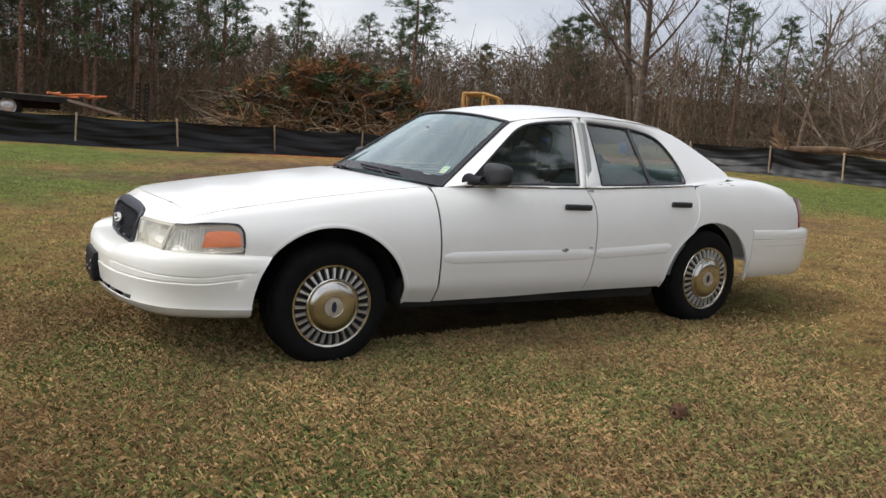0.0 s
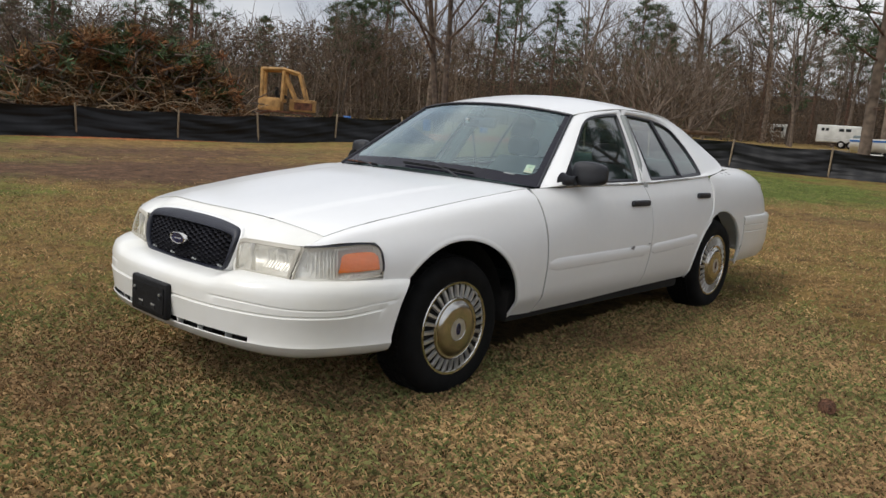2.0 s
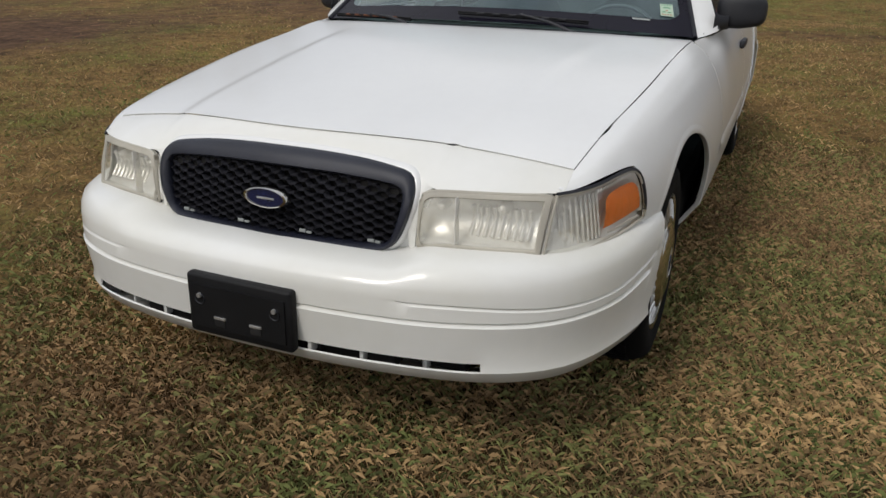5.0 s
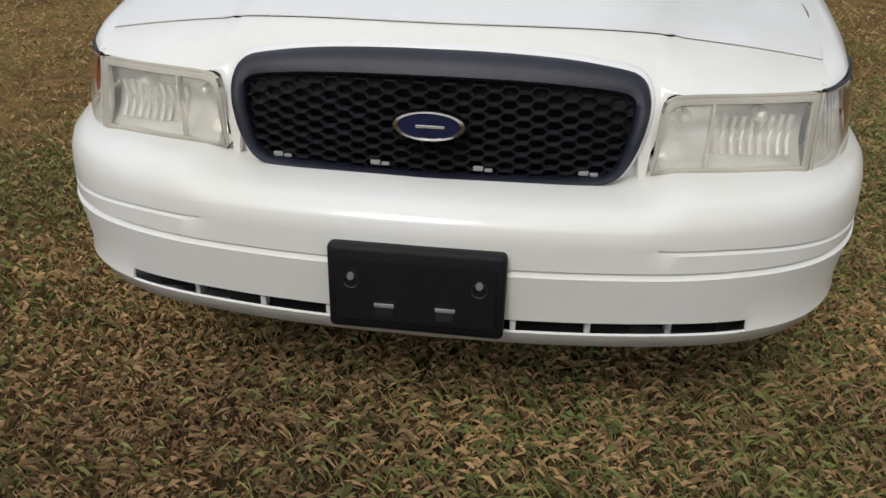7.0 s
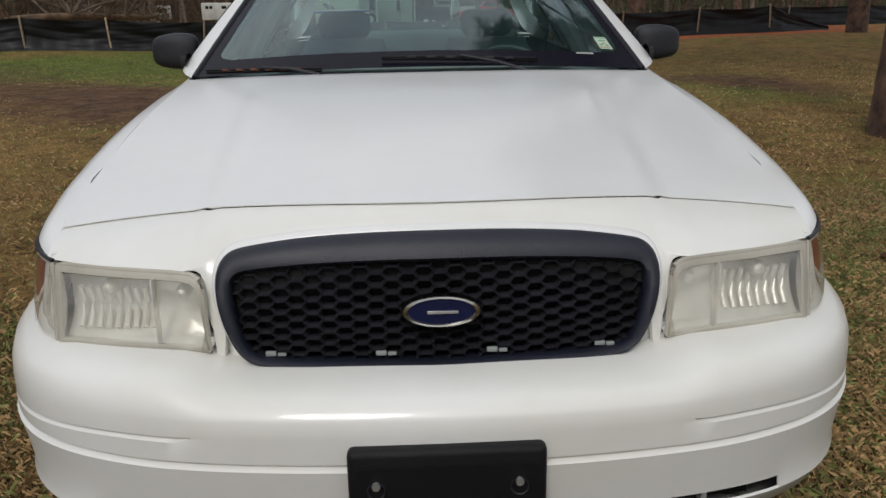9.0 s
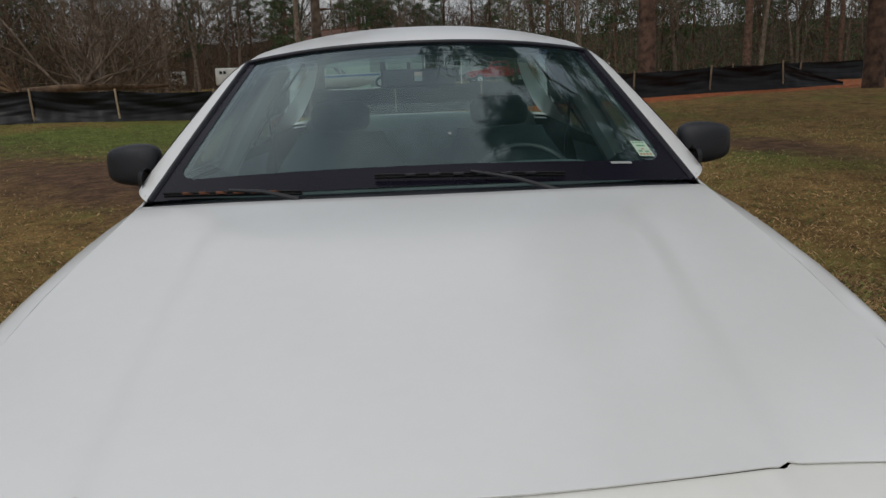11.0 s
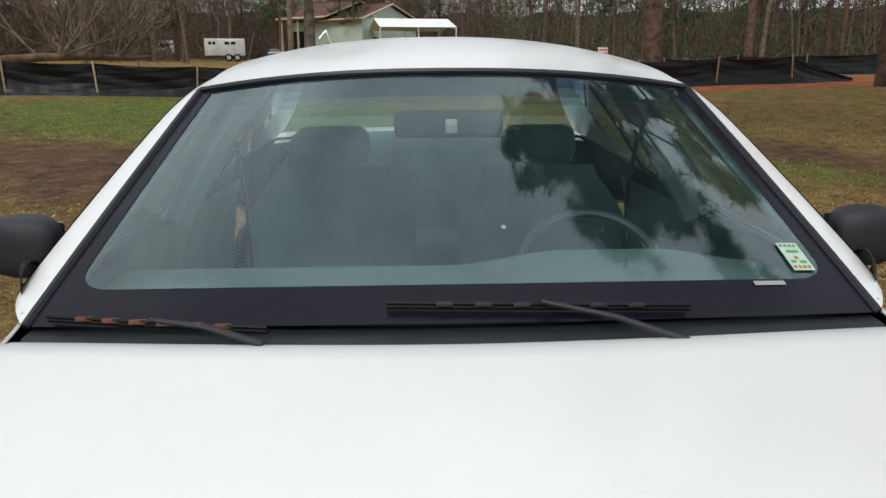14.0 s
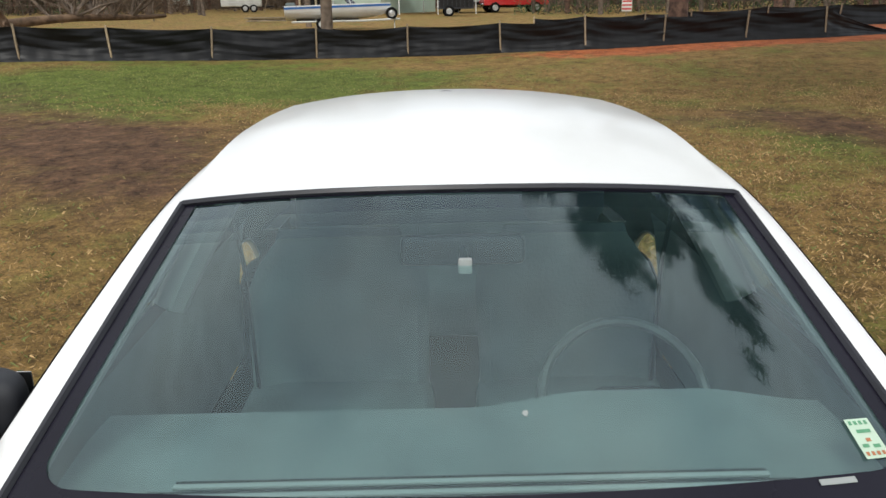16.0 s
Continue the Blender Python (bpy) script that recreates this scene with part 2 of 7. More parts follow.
# ---- mesh helpers ----
class Shape:
    """Vertices and faces of one mesh."""

    def __init__(self):
        self.v, self.f = [], []

    def add(self, v, f):
        k = len(self.v)
        self.v += [tuple(map(float, p)) for p in v]
        self.f += [tuple(i + k for i in q) for q in f]
        return self

    def grid(self, rows, close=False):
        """Quads over a list of equally long rows of points."""
        n, m = len(rows), len(rows[0])
        f = []
        for i in range(n - 1):
            for j in range(m if close else m - 1):
                a, b = i * m + j, i * m + (j + 1) % m
                f.append((a, b, b + m, a + m))
        return self.add([p for r in rows for p in r], f)

    def box(self, c, s, m=None):
        x, y, z = (k / 2 for k in s)
        v = [Vector((a * x, b * y, d * z)) for d in (-1, 1) for a, b in ((-1, -1), (1, -1), (1, 1), (-1, 1))]
        v = [(m @ p if m else p) + Vector(c) for p in v]
        return self.add(v, [(3, 2, 1, 0), (4, 5, 6, 7), (0, 1, 5, 4), (1, 2, 6, 5), (2, 3, 7, 6), (3, 0, 4, 7)])

    def rbox(self, c, s, r=0.02, seg=2, m=None):
        """A box with rounded edges."""
        bm = bmesh.new()
        bmesh.ops.create_cube(bm, size=1)
        bmesh.ops.scale(bm, vec=s, verts=bm.verts)
        bmesh.ops.bevel(bm, geom=bm.edges[:], offset=r, segments=seg, profile=0.5, affect="EDGES")
        bm.verts.index_update()
        v = [(m @ p.co if m else p.co) + Vector(c) for p in bm.verts]
        f = [[q.index for q in p.verts] for p in bm.faces]
        bm.free()
        return self.add(v, f)

    def tube(self, pts, radii, sides=6, cap=True):
        pts = [Vector(p) for p in pts]
        radii = radii if hasattr(radii, "__len__") else [radii] * len(pts)
        rows = []
        for i, p in enumerate(pts):
            d = (pts[min(i + 1, len(pts) - 1)] - pts[max(i - 1, 0)]).normalized()
            a = d.orthogonal().normalized() if abs(d.z) > 0.95 else d.cross(Vector((0, 0, 1))).normalized()
            b = d.cross(a)
            rows.append([p + radii[i] * (math.cos(t) * a + math.sin(t) * b) for t in (2 * math.pi * k / sides for k in range(sides))])
        k = len(self.v)
        self.grid(rows, True)
        if cap:
            self.f += [tuple(k + i for i in range(sides)), tuple(k + (len(pts) - 1) * sides + i for i in reversed(range(sides)))]
        return self

    def lathe(self, profile, seg=48, centre=(0, 0, 0), axis="y"):
        """Turns (radius, along) round an axis."""
        rows = []
        for r, a in profile:
            row = []
            for k in range(seg):
                t = 2 * math.pi * k / seg
                p = (r * math.cos(t), a, r * math.sin(t)) if axis == "y" else ((a, r * math.cos(t), r * math.sin(t)) if axis == "x" else (r * math.cos(t), r * math.sin(t), a))
                row.append(Vector(p) + Vector(centre))
            rows.append(row)
        return self.grid(rows, True)

    def flip(self):
        self.f = [tuple(reversed(q)) for q in self.f]
        return self

    def mirrored(self):
        s = Shape()
        s.v = [(x, -y, z) for x, y, z in self.v]
        s.f = [tuple(reversed(q)) for q in self.f]
        return s


def part(name, shape, mat, parent=None, label="", smooth=38, solid=0.0, bevel=0.0, weld=False):
    """One mesh object, as a part of a thing or as a thing of its own."""
    me = bpy.data.meshes.new(name)
    me.from_pydata(shape.v, [], shape.f)
    if weld:
        bm = bmesh.new()
        bm.from_mesh(me)
        bmesh.ops.remove_doubles(bm, verts=bm.verts, dist=0.0004)
        bmesh.ops.recalc_face_normals(bm, faces=bm.faces)
        bm.to_mesh(me)
        bm.free()
    me.materials.append(mat)
    if smooth:
        me.polygons.foreach_set("use_smooth", [True] * len(me.polygons))
        me.set_sharp_from_angle(angle=radians(smooth))
    ob = new(name, me)
    if parent:
        ob.parent = parent
    if label:
        ob["label"] = label
    if solid:
        md = ob.modifiers.new("thickness", "SOLIDIFY")
        md.thickness, md.offset = solid, -1
        sp = ob.modifiers.new("crisp", "EDGE_SPLIT")
        sp.split_angle, sp.use_edge_sharp = radians(38), False
    if bevel:
        md = ob.modifiers.new("edge", "BEVEL")
        md.width, md.segments, md.limit_method = bevel, 2, "ANGLE"
    return ob


def thing(name, label, category, group="", at=None):
    """An empty that holds the parts of one thing."""
    return tagged(new(name) if at is None else placed(new(name), at), label, category, group)


def placed(ob, m):
    ob.matrix_world = m
    return ob


class Curve:
    """A smooth curve through (x, value) points."""

    def __init__(self, *pts):
        self.x, self.y = np.array([p[0] for p in pts], float), np.array([p[1] for p in pts], float)
        d = np.diff(self.y) / np.diff(self.x)
        self.m = np.concatenate([[d[0]], np.where(d[:-1] * d[1:] > 0, 2 * d[:-1] * d[1:] / (d[:-1] + d[1:] + 1e-12 * np.sign(d[:-1] + d[1:] + 1e-15)), 0), [d[-1]]])

    def __call__(self, x):
        x = min(max(x, self.x[0]), self.x[-1])
        i = min(max(int(np.searchsorted(self.x, x)) - 1, 0), len(self.x) - 2)
        h = self.x[i + 1] - self.x[i]
        t = (x - self.x[i]) / h
        return float(self.y[i] * (1 + 2 * t) * (1 - t) ** 2 + self.m[i] * h * t * (1 - t) ** 2 + self.y[i + 1] * t * t * (3 - 2 * t) + self.m[i + 1] * h * t * t * (t - 1))


def lerp(a, b, t):
    return a + (b - a) * t


def smooth01(t):
    t = min(max(t, 0.0), 1.0)
    return t * t * (3 - 2 * t)


def chaikin(pts, times=2, closed=False):
    """Rounds a polyline by cutting corners; the count depends on the number of points alone."""
    pts = [np.array(p, float) for p in pts]
    for _ in range(times):
        out = [] if closed else [pts[0]]
        n = len(pts)
        for i in range(n if closed else n - 1):
            a, b = pts[i], pts[(i + 1) % n]
            out += [0.75 * a + 0.25 * b, 0.25 * a + 0.75 * b]
        if not closed:
            out.append(pts[-1])
        pts = out
    return pts

# ---- the ground: a shallow hollow round the car, rising to the fences and the woods ----
RISE = Curve((-180, 0.3), (-90, 0.5), (-27, 0.97), (-14, 0.88), (0, 0.84), (16, 0.93), (28, 1.03), (44, 0.80), (50, 0.72), (63, 0.55), (80, 0.46), (90, 0.42), (180, 0.3))
SLOPE = Curve((-180, 0.01), (-60, 0.02), (-20, 0.026), (20, 0.029), (40, 0.028), (60, 0.015), (90, 0.012), (180, 0.01))


def blob(x, y, cx, cy, rx, ry, turn=0):
    a = radians(turn)
    u, w = (x - cx) * math.cos(a) + (y - cy) * math.sin(a), -(x - cx) * math.sin(a) + (y - cy) * math.cos(a)
    return math.exp(-((u / rx) ** 2 + (w / ry) ** 2))


def ground_z(x, y):
    r, az = math.hypot(x - 0.6, y), math.degrees(math.atan2(y, x - 0.6))
    t = min(max((r - 4.0) / 16.0, 0), 1)
    far = min(max(r - 20.0, 0), 75)
    berm = 0.40 * blob(x, y, 2.0, 22.0, 13, 2.3, -4) if y > 12 else 0
    tilt = (0.030 * max(x, -3.0) - 0.014) * (1 - smooth01((r - 4.0) / 10.0))
    return tilt + berm + RISE(az) * t ** 1.25 + SLOPE(az) * far + (0.02 * noise.noise((x * 0.35, y * 0.35, 0)) * min(1, max(0, r - 3) / 3))


def soil_zones(x, y):
    """How muddy, how red and how green the ground is at a place."""
    mud = blob(x, y, 8.0, 3.6, 3.2, 1.5, 35) + blob(x, y, 4.5, 8.6, 3.0, 2.4, 10) + 0.7 * blob(x, y, 6.0, 13.2, 5.5, 1.6, -8) + 0.8 * blob(x, y, 8.5, -5.0, 2.0, 0.8, 10)
    mud += 0.7 * blob(x, y, 11, 8, 4, 2.5, 20) + 0.6 * blob(x, y, 10, -1.5, 1.2, 5) + 0.6 * blob(x, y, -1.2, 6.2, 0.9, 0.5) + 0.55 * blob(x, y, 1.0, 9.6, 3.5, 1.2, -5) + 0.3 * blob(x, y, 5.0, 11.4, 5.5, 2.2, -6)
    red = 0.0
    if x > 15:
        red = blob(x, y, 20.0, -8.0, 1.2, 6.0, 8) + 1.3 * blob(x, y, 25.5, -11.0, 3.5, 5.5, 20) + blob(x, y, 23.0, -7.0, 1.6, 1.4) + 1.2 * blob(x, y, 20.5, 15.2, 5, 2.2, -35)
    red += 0.9 * blob(x, y, 8, 19.5, 16, 2.2, -6) + 0.5 * blob(x, y, 7, 16, 9, 0.5, -9)
    green = 1.2 * blob(x, y, 14.6, 5.0, 2.6, 4.2, 20) + 0.9 * blob(x, y, -2.5, 8.5, 3, 2) + 0.8 * blob(x, y, -1.0, 14.0, 3.5, 2.0) + 0.4 * blob(x, y, 0.4, -2.2, 1.4, 0.8) + 0.5 * blob(x, y, 8.2, -4.2, 0.9, 0.6) + 0.5 * blob(x, y, 2, 9.8, 4, 1.0) + 0.2 * blob(x, y, -3.4, 2.5, 2.6, 5.0)
    return min(mud, 1), min(red, 1), min(green, 1)


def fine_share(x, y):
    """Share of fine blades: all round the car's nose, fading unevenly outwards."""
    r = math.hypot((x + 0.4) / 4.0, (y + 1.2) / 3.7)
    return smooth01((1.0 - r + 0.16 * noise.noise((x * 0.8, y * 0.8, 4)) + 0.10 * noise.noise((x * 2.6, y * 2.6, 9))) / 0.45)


def ground_sheet():
    rings = [0.0] + [0.4 * k for k in range(1, 60)] + [24 * 1.09 ** k for k in range(0, 60)]
    seg = 144
    v = [(0.6, 0.0, ground_z(0.6, 0))]
    for r in rings[1:]:
        for k in range(seg):
            a = 2 * math.pi * k / seg
            x, y = 0.6 + r * math.cos(a), r * math.sin(a)
            v.append((x, y, ground_z(x, y)))
    f = [(0, 1 + k, 1 + (k + 1) % seg) for k in range(seg)]
    for i in range(len(rings) - 2):
        for k in range(seg):
            a, b = 1 + i * seg + k, 1 + i * seg + (k + 1) % seg
            f.append((a, a + seg, b + seg, b))
    s = Shape().add(v, f)
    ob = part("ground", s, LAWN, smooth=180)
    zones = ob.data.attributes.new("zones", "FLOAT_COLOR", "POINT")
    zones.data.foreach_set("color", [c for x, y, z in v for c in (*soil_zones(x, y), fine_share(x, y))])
    return tagged(ob, "patchy winter lawn of straw-coloured and green grass with muddy bare spots", "lawn", kind="structure")


def lawn_material():
    m = bpy.data.materials.new("winter_lawn")
    m.use_nodes = True
    n, l = m.node_tree.nodes, m.node_tree.links
    b = n["Principled BSDF"]
    b.inputs["Roughness"].default_value, b.inputs["Specular IOR Level"].default_value = 0.95, 0.15
    co = n.new("ShaderNodeTexCoord")

    def noise_at(scale, detail=6, rough=0.6):
        t = n.new("ShaderNodeTexNoise")
        t.inputs["Scale"].default_value, t.inputs["Detail"].default_value, t.inputs["Roughness"].default_value = scale, detail, rough
        l.new(co.outputs["Object"], t.inputs["Vector"])
        return t.outputs["Fac"]

    def ranged(x, a, c, lo=0.0, hi=1.0):
        r = n.new("ShaderNodeMapRange")
        for key, val in (("From Min", a), ("From Max", c), ("To Min", lo), ("To Max", hi)):
            r.inputs[key].default_value = val
        l.new(x, r.inputs["Value"])
        return r.outputs["Result"]

    def mixed(fac, a, c):
        x = n.new("ShaderNodeMix")
        x.data_type = "RGBA"
        l.new(fac, x.inputs["Factor"])
        for key, val in (("A", a), ("B", c)):
            if isinstance(val, tuple):
                x.inputs[key].default_value = (*val, 1)
            else:
                l.new(val, x.inputs[key])
        return x.outputs["Result"]

    def product(a, c, op="MULTIPLY"):
        x = n.new("ShaderNodeMath")
        x.operation = op
        l.new(a, x.inputs[0])
        if isinstance(c, float):
            x.inputs[1].default_value = c
        else:
            l.new(c, x.inputs[1])
        return x.outputs["Value"]

    at = n.new("ShaderNodeAttribute")
    at.attribute_name = "zones"
    sep = n.new("ShaderNodeSeparateColor")
    l.new(at.outputs["Color"], sep.inputs["Color"])
    straw = mixed(ranged(noise_at(45, 5), 0.35, 0.65), (0.29, 0.178, 0.062), (0.135, 0.085, 0.033))
    grass = mixed(ranged(noise_at(60, 5), 0.35, 0.65), (0.135, 0.165, 0.032), (0.066, 0.083, 0.018))
    base = mixed(ranged(product(noise_at(0.8, 8, 0.7), product(sep.outputs["Blue"], 0.45), "ADD"), 0.49, 0.72), straw, grass)
    mud = mixed(ranged(noise_at(7, 7, 0.7), 0.35, 0.65), (0.150, 0.083, 0.047), (0.070, 0.042, 0.026))
    patch = noise_at(2.2, 8, 0.75)
    base = mixed(ranged(product(product(sep.outputs["Red"], 0.66), patch, "ADD"), 0.70, 1.08), base, mud)
    clay = mixed(ranged(noise_at(3, 7), 0.35, 0.65), (0.42, 0.125, 0.045), (0.25, 0.085, 0.04))
    base = mixed(ranged(product(product(sep.outputs["Green"], 0.8), patch, "ADD"), 0.74, 0.95), base, clay)
    # a darker brown ground colour wherever the fine blades stand
    blade_ground = mixed(ranged(noise_at(90, 4), 0.35, 0.65), (0.10, 0.066, 0.032), (0.045, 0.032, 0.018))
    base = mixed(ranged(product(at.outputs["Alpha"], 0.85), 0.0, 1.0), base, blade_ground)
    hv = n.new("ShaderNodeHueSaturation")
    l.new(ranged(product(noise_at(16, 7, 0.75), noise_at(3.2, 6, 0.7), "ADD"), 0.76, 1.24, 0.38, 1.7), hv.inputs["Value"])
    l.new(base, hv.inputs["Color"])
    base = hv.outputs["Color"]
    l.new(base, b.inputs["Base Color"])
    bp = n.new("ShaderNodeBump")
    bp.inputs["Strength"].default_value, bp.inputs["Distance"].default_value = 0.9, 0.03
    l.new(product(noise_at(38, 6, 0.8), noise_at(5, 5), "ADD"), bp.inputs["Height"])
    l.new(bp.outputs["Normal"], b.inputs["Normal"])
    return m


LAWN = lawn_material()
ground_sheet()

# ---- the white sedan: front axle at the origin, nose towards -x ----
car = thing("sedan", "white four-door sedan with dark grille and steel wheel covers", "car")

PLAN = Curve((-0.80, 0.63), (-0.72, 0.705), (-0.65, 0.762), (-0.58, 0.790), (-0.5, 0.811), (-0.43, 0.830), (-0.2, 0.869), (0, 0.892), (0.3, 0.916), (0.65, 0.929), (1.5, 0.932), (2.4, 0.93), (3.0, 0.925), (3.4, 0.908), (3.8, 0.875), (4.0, 0.835), (4.2, 0.75))
TOP_Y = Curve((-0.8, 0.60), (-0.72, 0.672), (-0.62, 0.693), (-0.4, 0.712), (-0.2, 0.732), (0, 0.748), (0.3, 0.763), (0.62, 0.786), (0.9, 0.84), (1.3, 0.858), (2.2, 0.858), (2.7, 0.845), (3.06, 0.79), (3.4, 0.75), (3.8, 0.72), (4.0, 0.69))
TOP_Z = Curve((-0.8, 0.705), (-0.72, 0.721), (-0.62, 0.757), (-0.45, 0.797), (-0.3, 0.824), (0, 0.874), (0.3, 0.916), (0.62, 0.954), (0.8, 0.962), (1.3, 0.975), (1.75, 0.985), (2.2, 1.008), (2.65, 1.033), (3.06, 1.075), (3.4, 1.095), (3.8, 1.05), (4.0, 0.985))
ROUND = Curve((-0.8, 0.5), (-0.3, 0.56), (0.3, 0.60), (0.9, 0.78), (2.6, 0.85), (3.1, 0.58), (4.0, 0.5))
WAIST = 0.60


def flank(x, z):
    """Half the body's width at x and height z, below the windows."""
    p, yt, zt = PLAN(x), TOP_Y(x), TOP_Z(x)
    if z >= WAIST:
        s = min((z - WAIST) / (zt - WAIST), 1)
        return yt + (p - yt) * max(1 - s ** 2.2, 0) ** ROUND(x)
    tuck = 0.024 * min((WAIST - z) / 0.20, 1) ** 1.6
    return p - tuck - 0.062 * max(0.40 - z, 0) / 0.09 * (1 - smooth01((x - 3.0) / 0.5))


def glasshouse(z, x=1.4):
    """Half the width of the cabin's side at height z; it narrows towards the rear."""
    return 0.856 - 0.50 * (z - 0.98) - 0.2 * (z - 0.98) ** 2 - 0.075 * smooth01((x - 1.3) / 1.5) * max(0, (z - 1.0) / 0.4)


def both(name, shape, mat, label="", **kw):
    """The part on the driver's side (-y) and its mirror image."""
    return part(name, shape, mat, car, label, **kw), part(name, shape.mirrored(), mat, car, label, **kw)


def ring(a, b, steps, push=None, lip=0.0):
    """A sheet between two equally long lines of points; push moves points on to a surface."""
    rows = []
    if lip:
        rows.append([(p[0], p[1] + lip, p[2]) for p in a])
    for t in steps:
        row = []
        for p, q in zip(a, b):
            r = [lerp(p[i], q[i], t) for i in range(3)]
            if push:
                r[1] = -push(r[0], r[2])
            row.append(r)
        rows.append(row)
    return rows


def split(pts, n):
    """n points evenly along a polyline."""
    pts = [np.array(p, float) for p in pts]
    d = np.concatenate([[0], np.cumsum([np.linalg.norm(b - a) for a, b in zip(pts, pts[1:])])])
    return [np.array([np.interp(t, d, [p[i] for p in pts]) for i in range(len(pts[0]))]) for t in np.linspace(0, d[-1], n)]


def xz(p):
    return (p[0], 0.0, p[1])


STEPS = (0, 0.04, 0.10, 0.2, 0.32, 0.45, 0.58, 0.7, 0.8, 0.88, 0.94, 1)
GAP = 0.0035


def arc(cx, cz, r, a0, a1, n):
    return [(cx + r * math.cos(radians(a)), cz + r * math.sin(radians(a))) for a in np.linspace(a0, a1, n)]


# front fender, a sheet between the wheel arch and its seams
F_ARCH = (0.034, 0.303, 0.428)
R_ARCH = (2.872, 0.368, 0.430)
seam_top = [(x, TOP_Z(x)) for x in np.linspace(-0.452, 0.60, 14)]
legs = [
    (arc(*F_ARCH, 144, 152, 6)[::-1], [(-0.385, 0.545), (-0.428, 0.558)]),
    (arc(*F_ARCH, 144, 130, 12), [(-0.428, 0.558), (-0.422, 0.64), (-0.424, 0.69), (-0.434, 0.716), (-0.452, 0.732)]),
    (arc(*F_ARCH, 130, 122, 6), [(-0.452, 0.732), (-0.452, TOP_Z(-0.452))]),
    (arc(*F_ARCH, 122, 30, 34), seam_top),
    (arc(*F_ARCH, 30, 8, 16), [(0.60, 0.951), (0.617, 0.93), (0.630, 0.75), (0.639, 0.60), (0.648, 0.42)]),
    (arc(*F_ARCH, 8, 0, 6), [(0.648, 0.42), (0.652, 0.306)]),
    ([(0.462, 0.303), (0.462, 0.302)], [(0.652, 0.306), (0.60, 0.304)]),
]
fa, fb = [], []
for a, b in legs:
    n = max(len(a), 4)
    a, b = split(a, n), split(b, n)
    k = 1 if fa else 0
    fa += [xz(p) for p in a[k:]]
    fb += [xz(p) for p in b[k:]]
fender = Shape().grid(ring(fa, fb, STEPS, flank))
LAMP_LINE = Curve((-0.715, 0.714), (-0.60, 0.726), (-0.475, 0.7335), (-0.452, 0.732))
fender.grid([[(x, -flank(x, lerp(LAMP_LINE(x), TOP_Z(x), t)), lerp(LAMP_LINE(x), TOP_Z(x), t)) for x in np.linspace(-0.715, -0.452, 16)] for t in np.linspace(0, 1, 6)])
for k, (x, y, z) in enumerate(fender.v):
    s01 = (z - WAIST) / (TOP_Z(x) - WAIST)
    fender.v[k] = (x, y, z + 0.009 * math.sin(math.pi * min(max((s01 - 0.70) / 0.30, 0), 1)) * smooth01((x + 0.72) / 0.15) * (1 - smooth01((x - 0.3) / 0.3)))
fender_l, fender_r = both("front_fender", fender.flip(), PAINT, solid=0.006, weld=True)


def strip(x0, x1, z0, z1, surface, nx=24, nz=14, out=0.0):
    """A panel on the flank between two seams x0(z), x1(z) and two lines z0(x), z1(x)."""
    rows = []
    for j in range(nz + 1):
        row = []
        for i in range(nx + 1):
            zz = lerp(0.3, 1.0, j / nz)
            x = lerp(x0(zz), x1(zz), i / nx)
            z = lerp(z0(x), z1(x), j / nz)
            x = lerp(x0(z), x1(z), i / nx)
            row.append((x, -surface(x, z) - out, z))
        rows.append(row)
    return Shape().grid(rows)


DOOR_FRONT = Curve((0.28, 0.660), (0.42, 0.656), (0.60, 0.646), (0.75, 0.637), (0.93, 0.624), (1.0, 0.60))
DOOR_MID = Curve((0.28, 1.735), (0.341, 1.742), (0.588, 1.771), (0.768, 1.777), (0.911, 1.756), (0.98, 1.708), (1.05, 1.70))
DOOR_REAR = Curve((0.30, 2.425), (0.345, 2.43), (0.45, 2.437), (0.6, 2.50), (0.661, 2.549), (0.72, 2.65), (0.80, 2.745), (0.918, 2.731), (1.05, 2.70))
SILL = Curve((0.4, 0.305), (1.14, 0.318), (1.74, 0.338), (2.45, 0.35))
front_door = strip(lambda z: DOOR_FRONT(z) + GAP, lambda z: DOOR_MID(z) - GAP, SILL, lambda x: TOP_Z(x) - 0.001, flank)
rear_door = strip(lambda z: DOOR_MID(z) + GAP, lambda z: DOOR_REAR(z) - GAP, SILL, lambda x: TOP_Z(x) - 0.001, flank)
doors = [*both("front_door", front_door, PAINT, solid=0.006), *both("rear_door", rear_door, PAINT, solid=0.006)]

# side mouldings, proud of the doors
MOULD = Curve((0.6, 0.571), (1.75, 0.589), (2.45, 0.624))


def moulding(xa, xb):
    rows = []
    for i in range(17):
        x = lerp(xa, xb, i / 16)
        e = 0.55 if i in (0, 16) else 1.0
        z, h = MOULD(x), 0.034 * e
        d = [(-h, 0.0), (-h * 0.9, 0.005), (-h * 0.2, 0.0085), (h * 0.75, 0.006), (h, 0.0)]
        rows.append([(x, -flank(x, z + a) - b * e + 0.001, z + a) for a, b in d])
    return Shape().grid(rows)


for ds, sh in ((doors[:2], moulding(0.665, 1.760)), (doors[2:], moulding(1.782, 2.45))):
    for d, s in zip(ds, (sh, sh.mirrored())):
        part("side_moulding", s, PAINT, d)

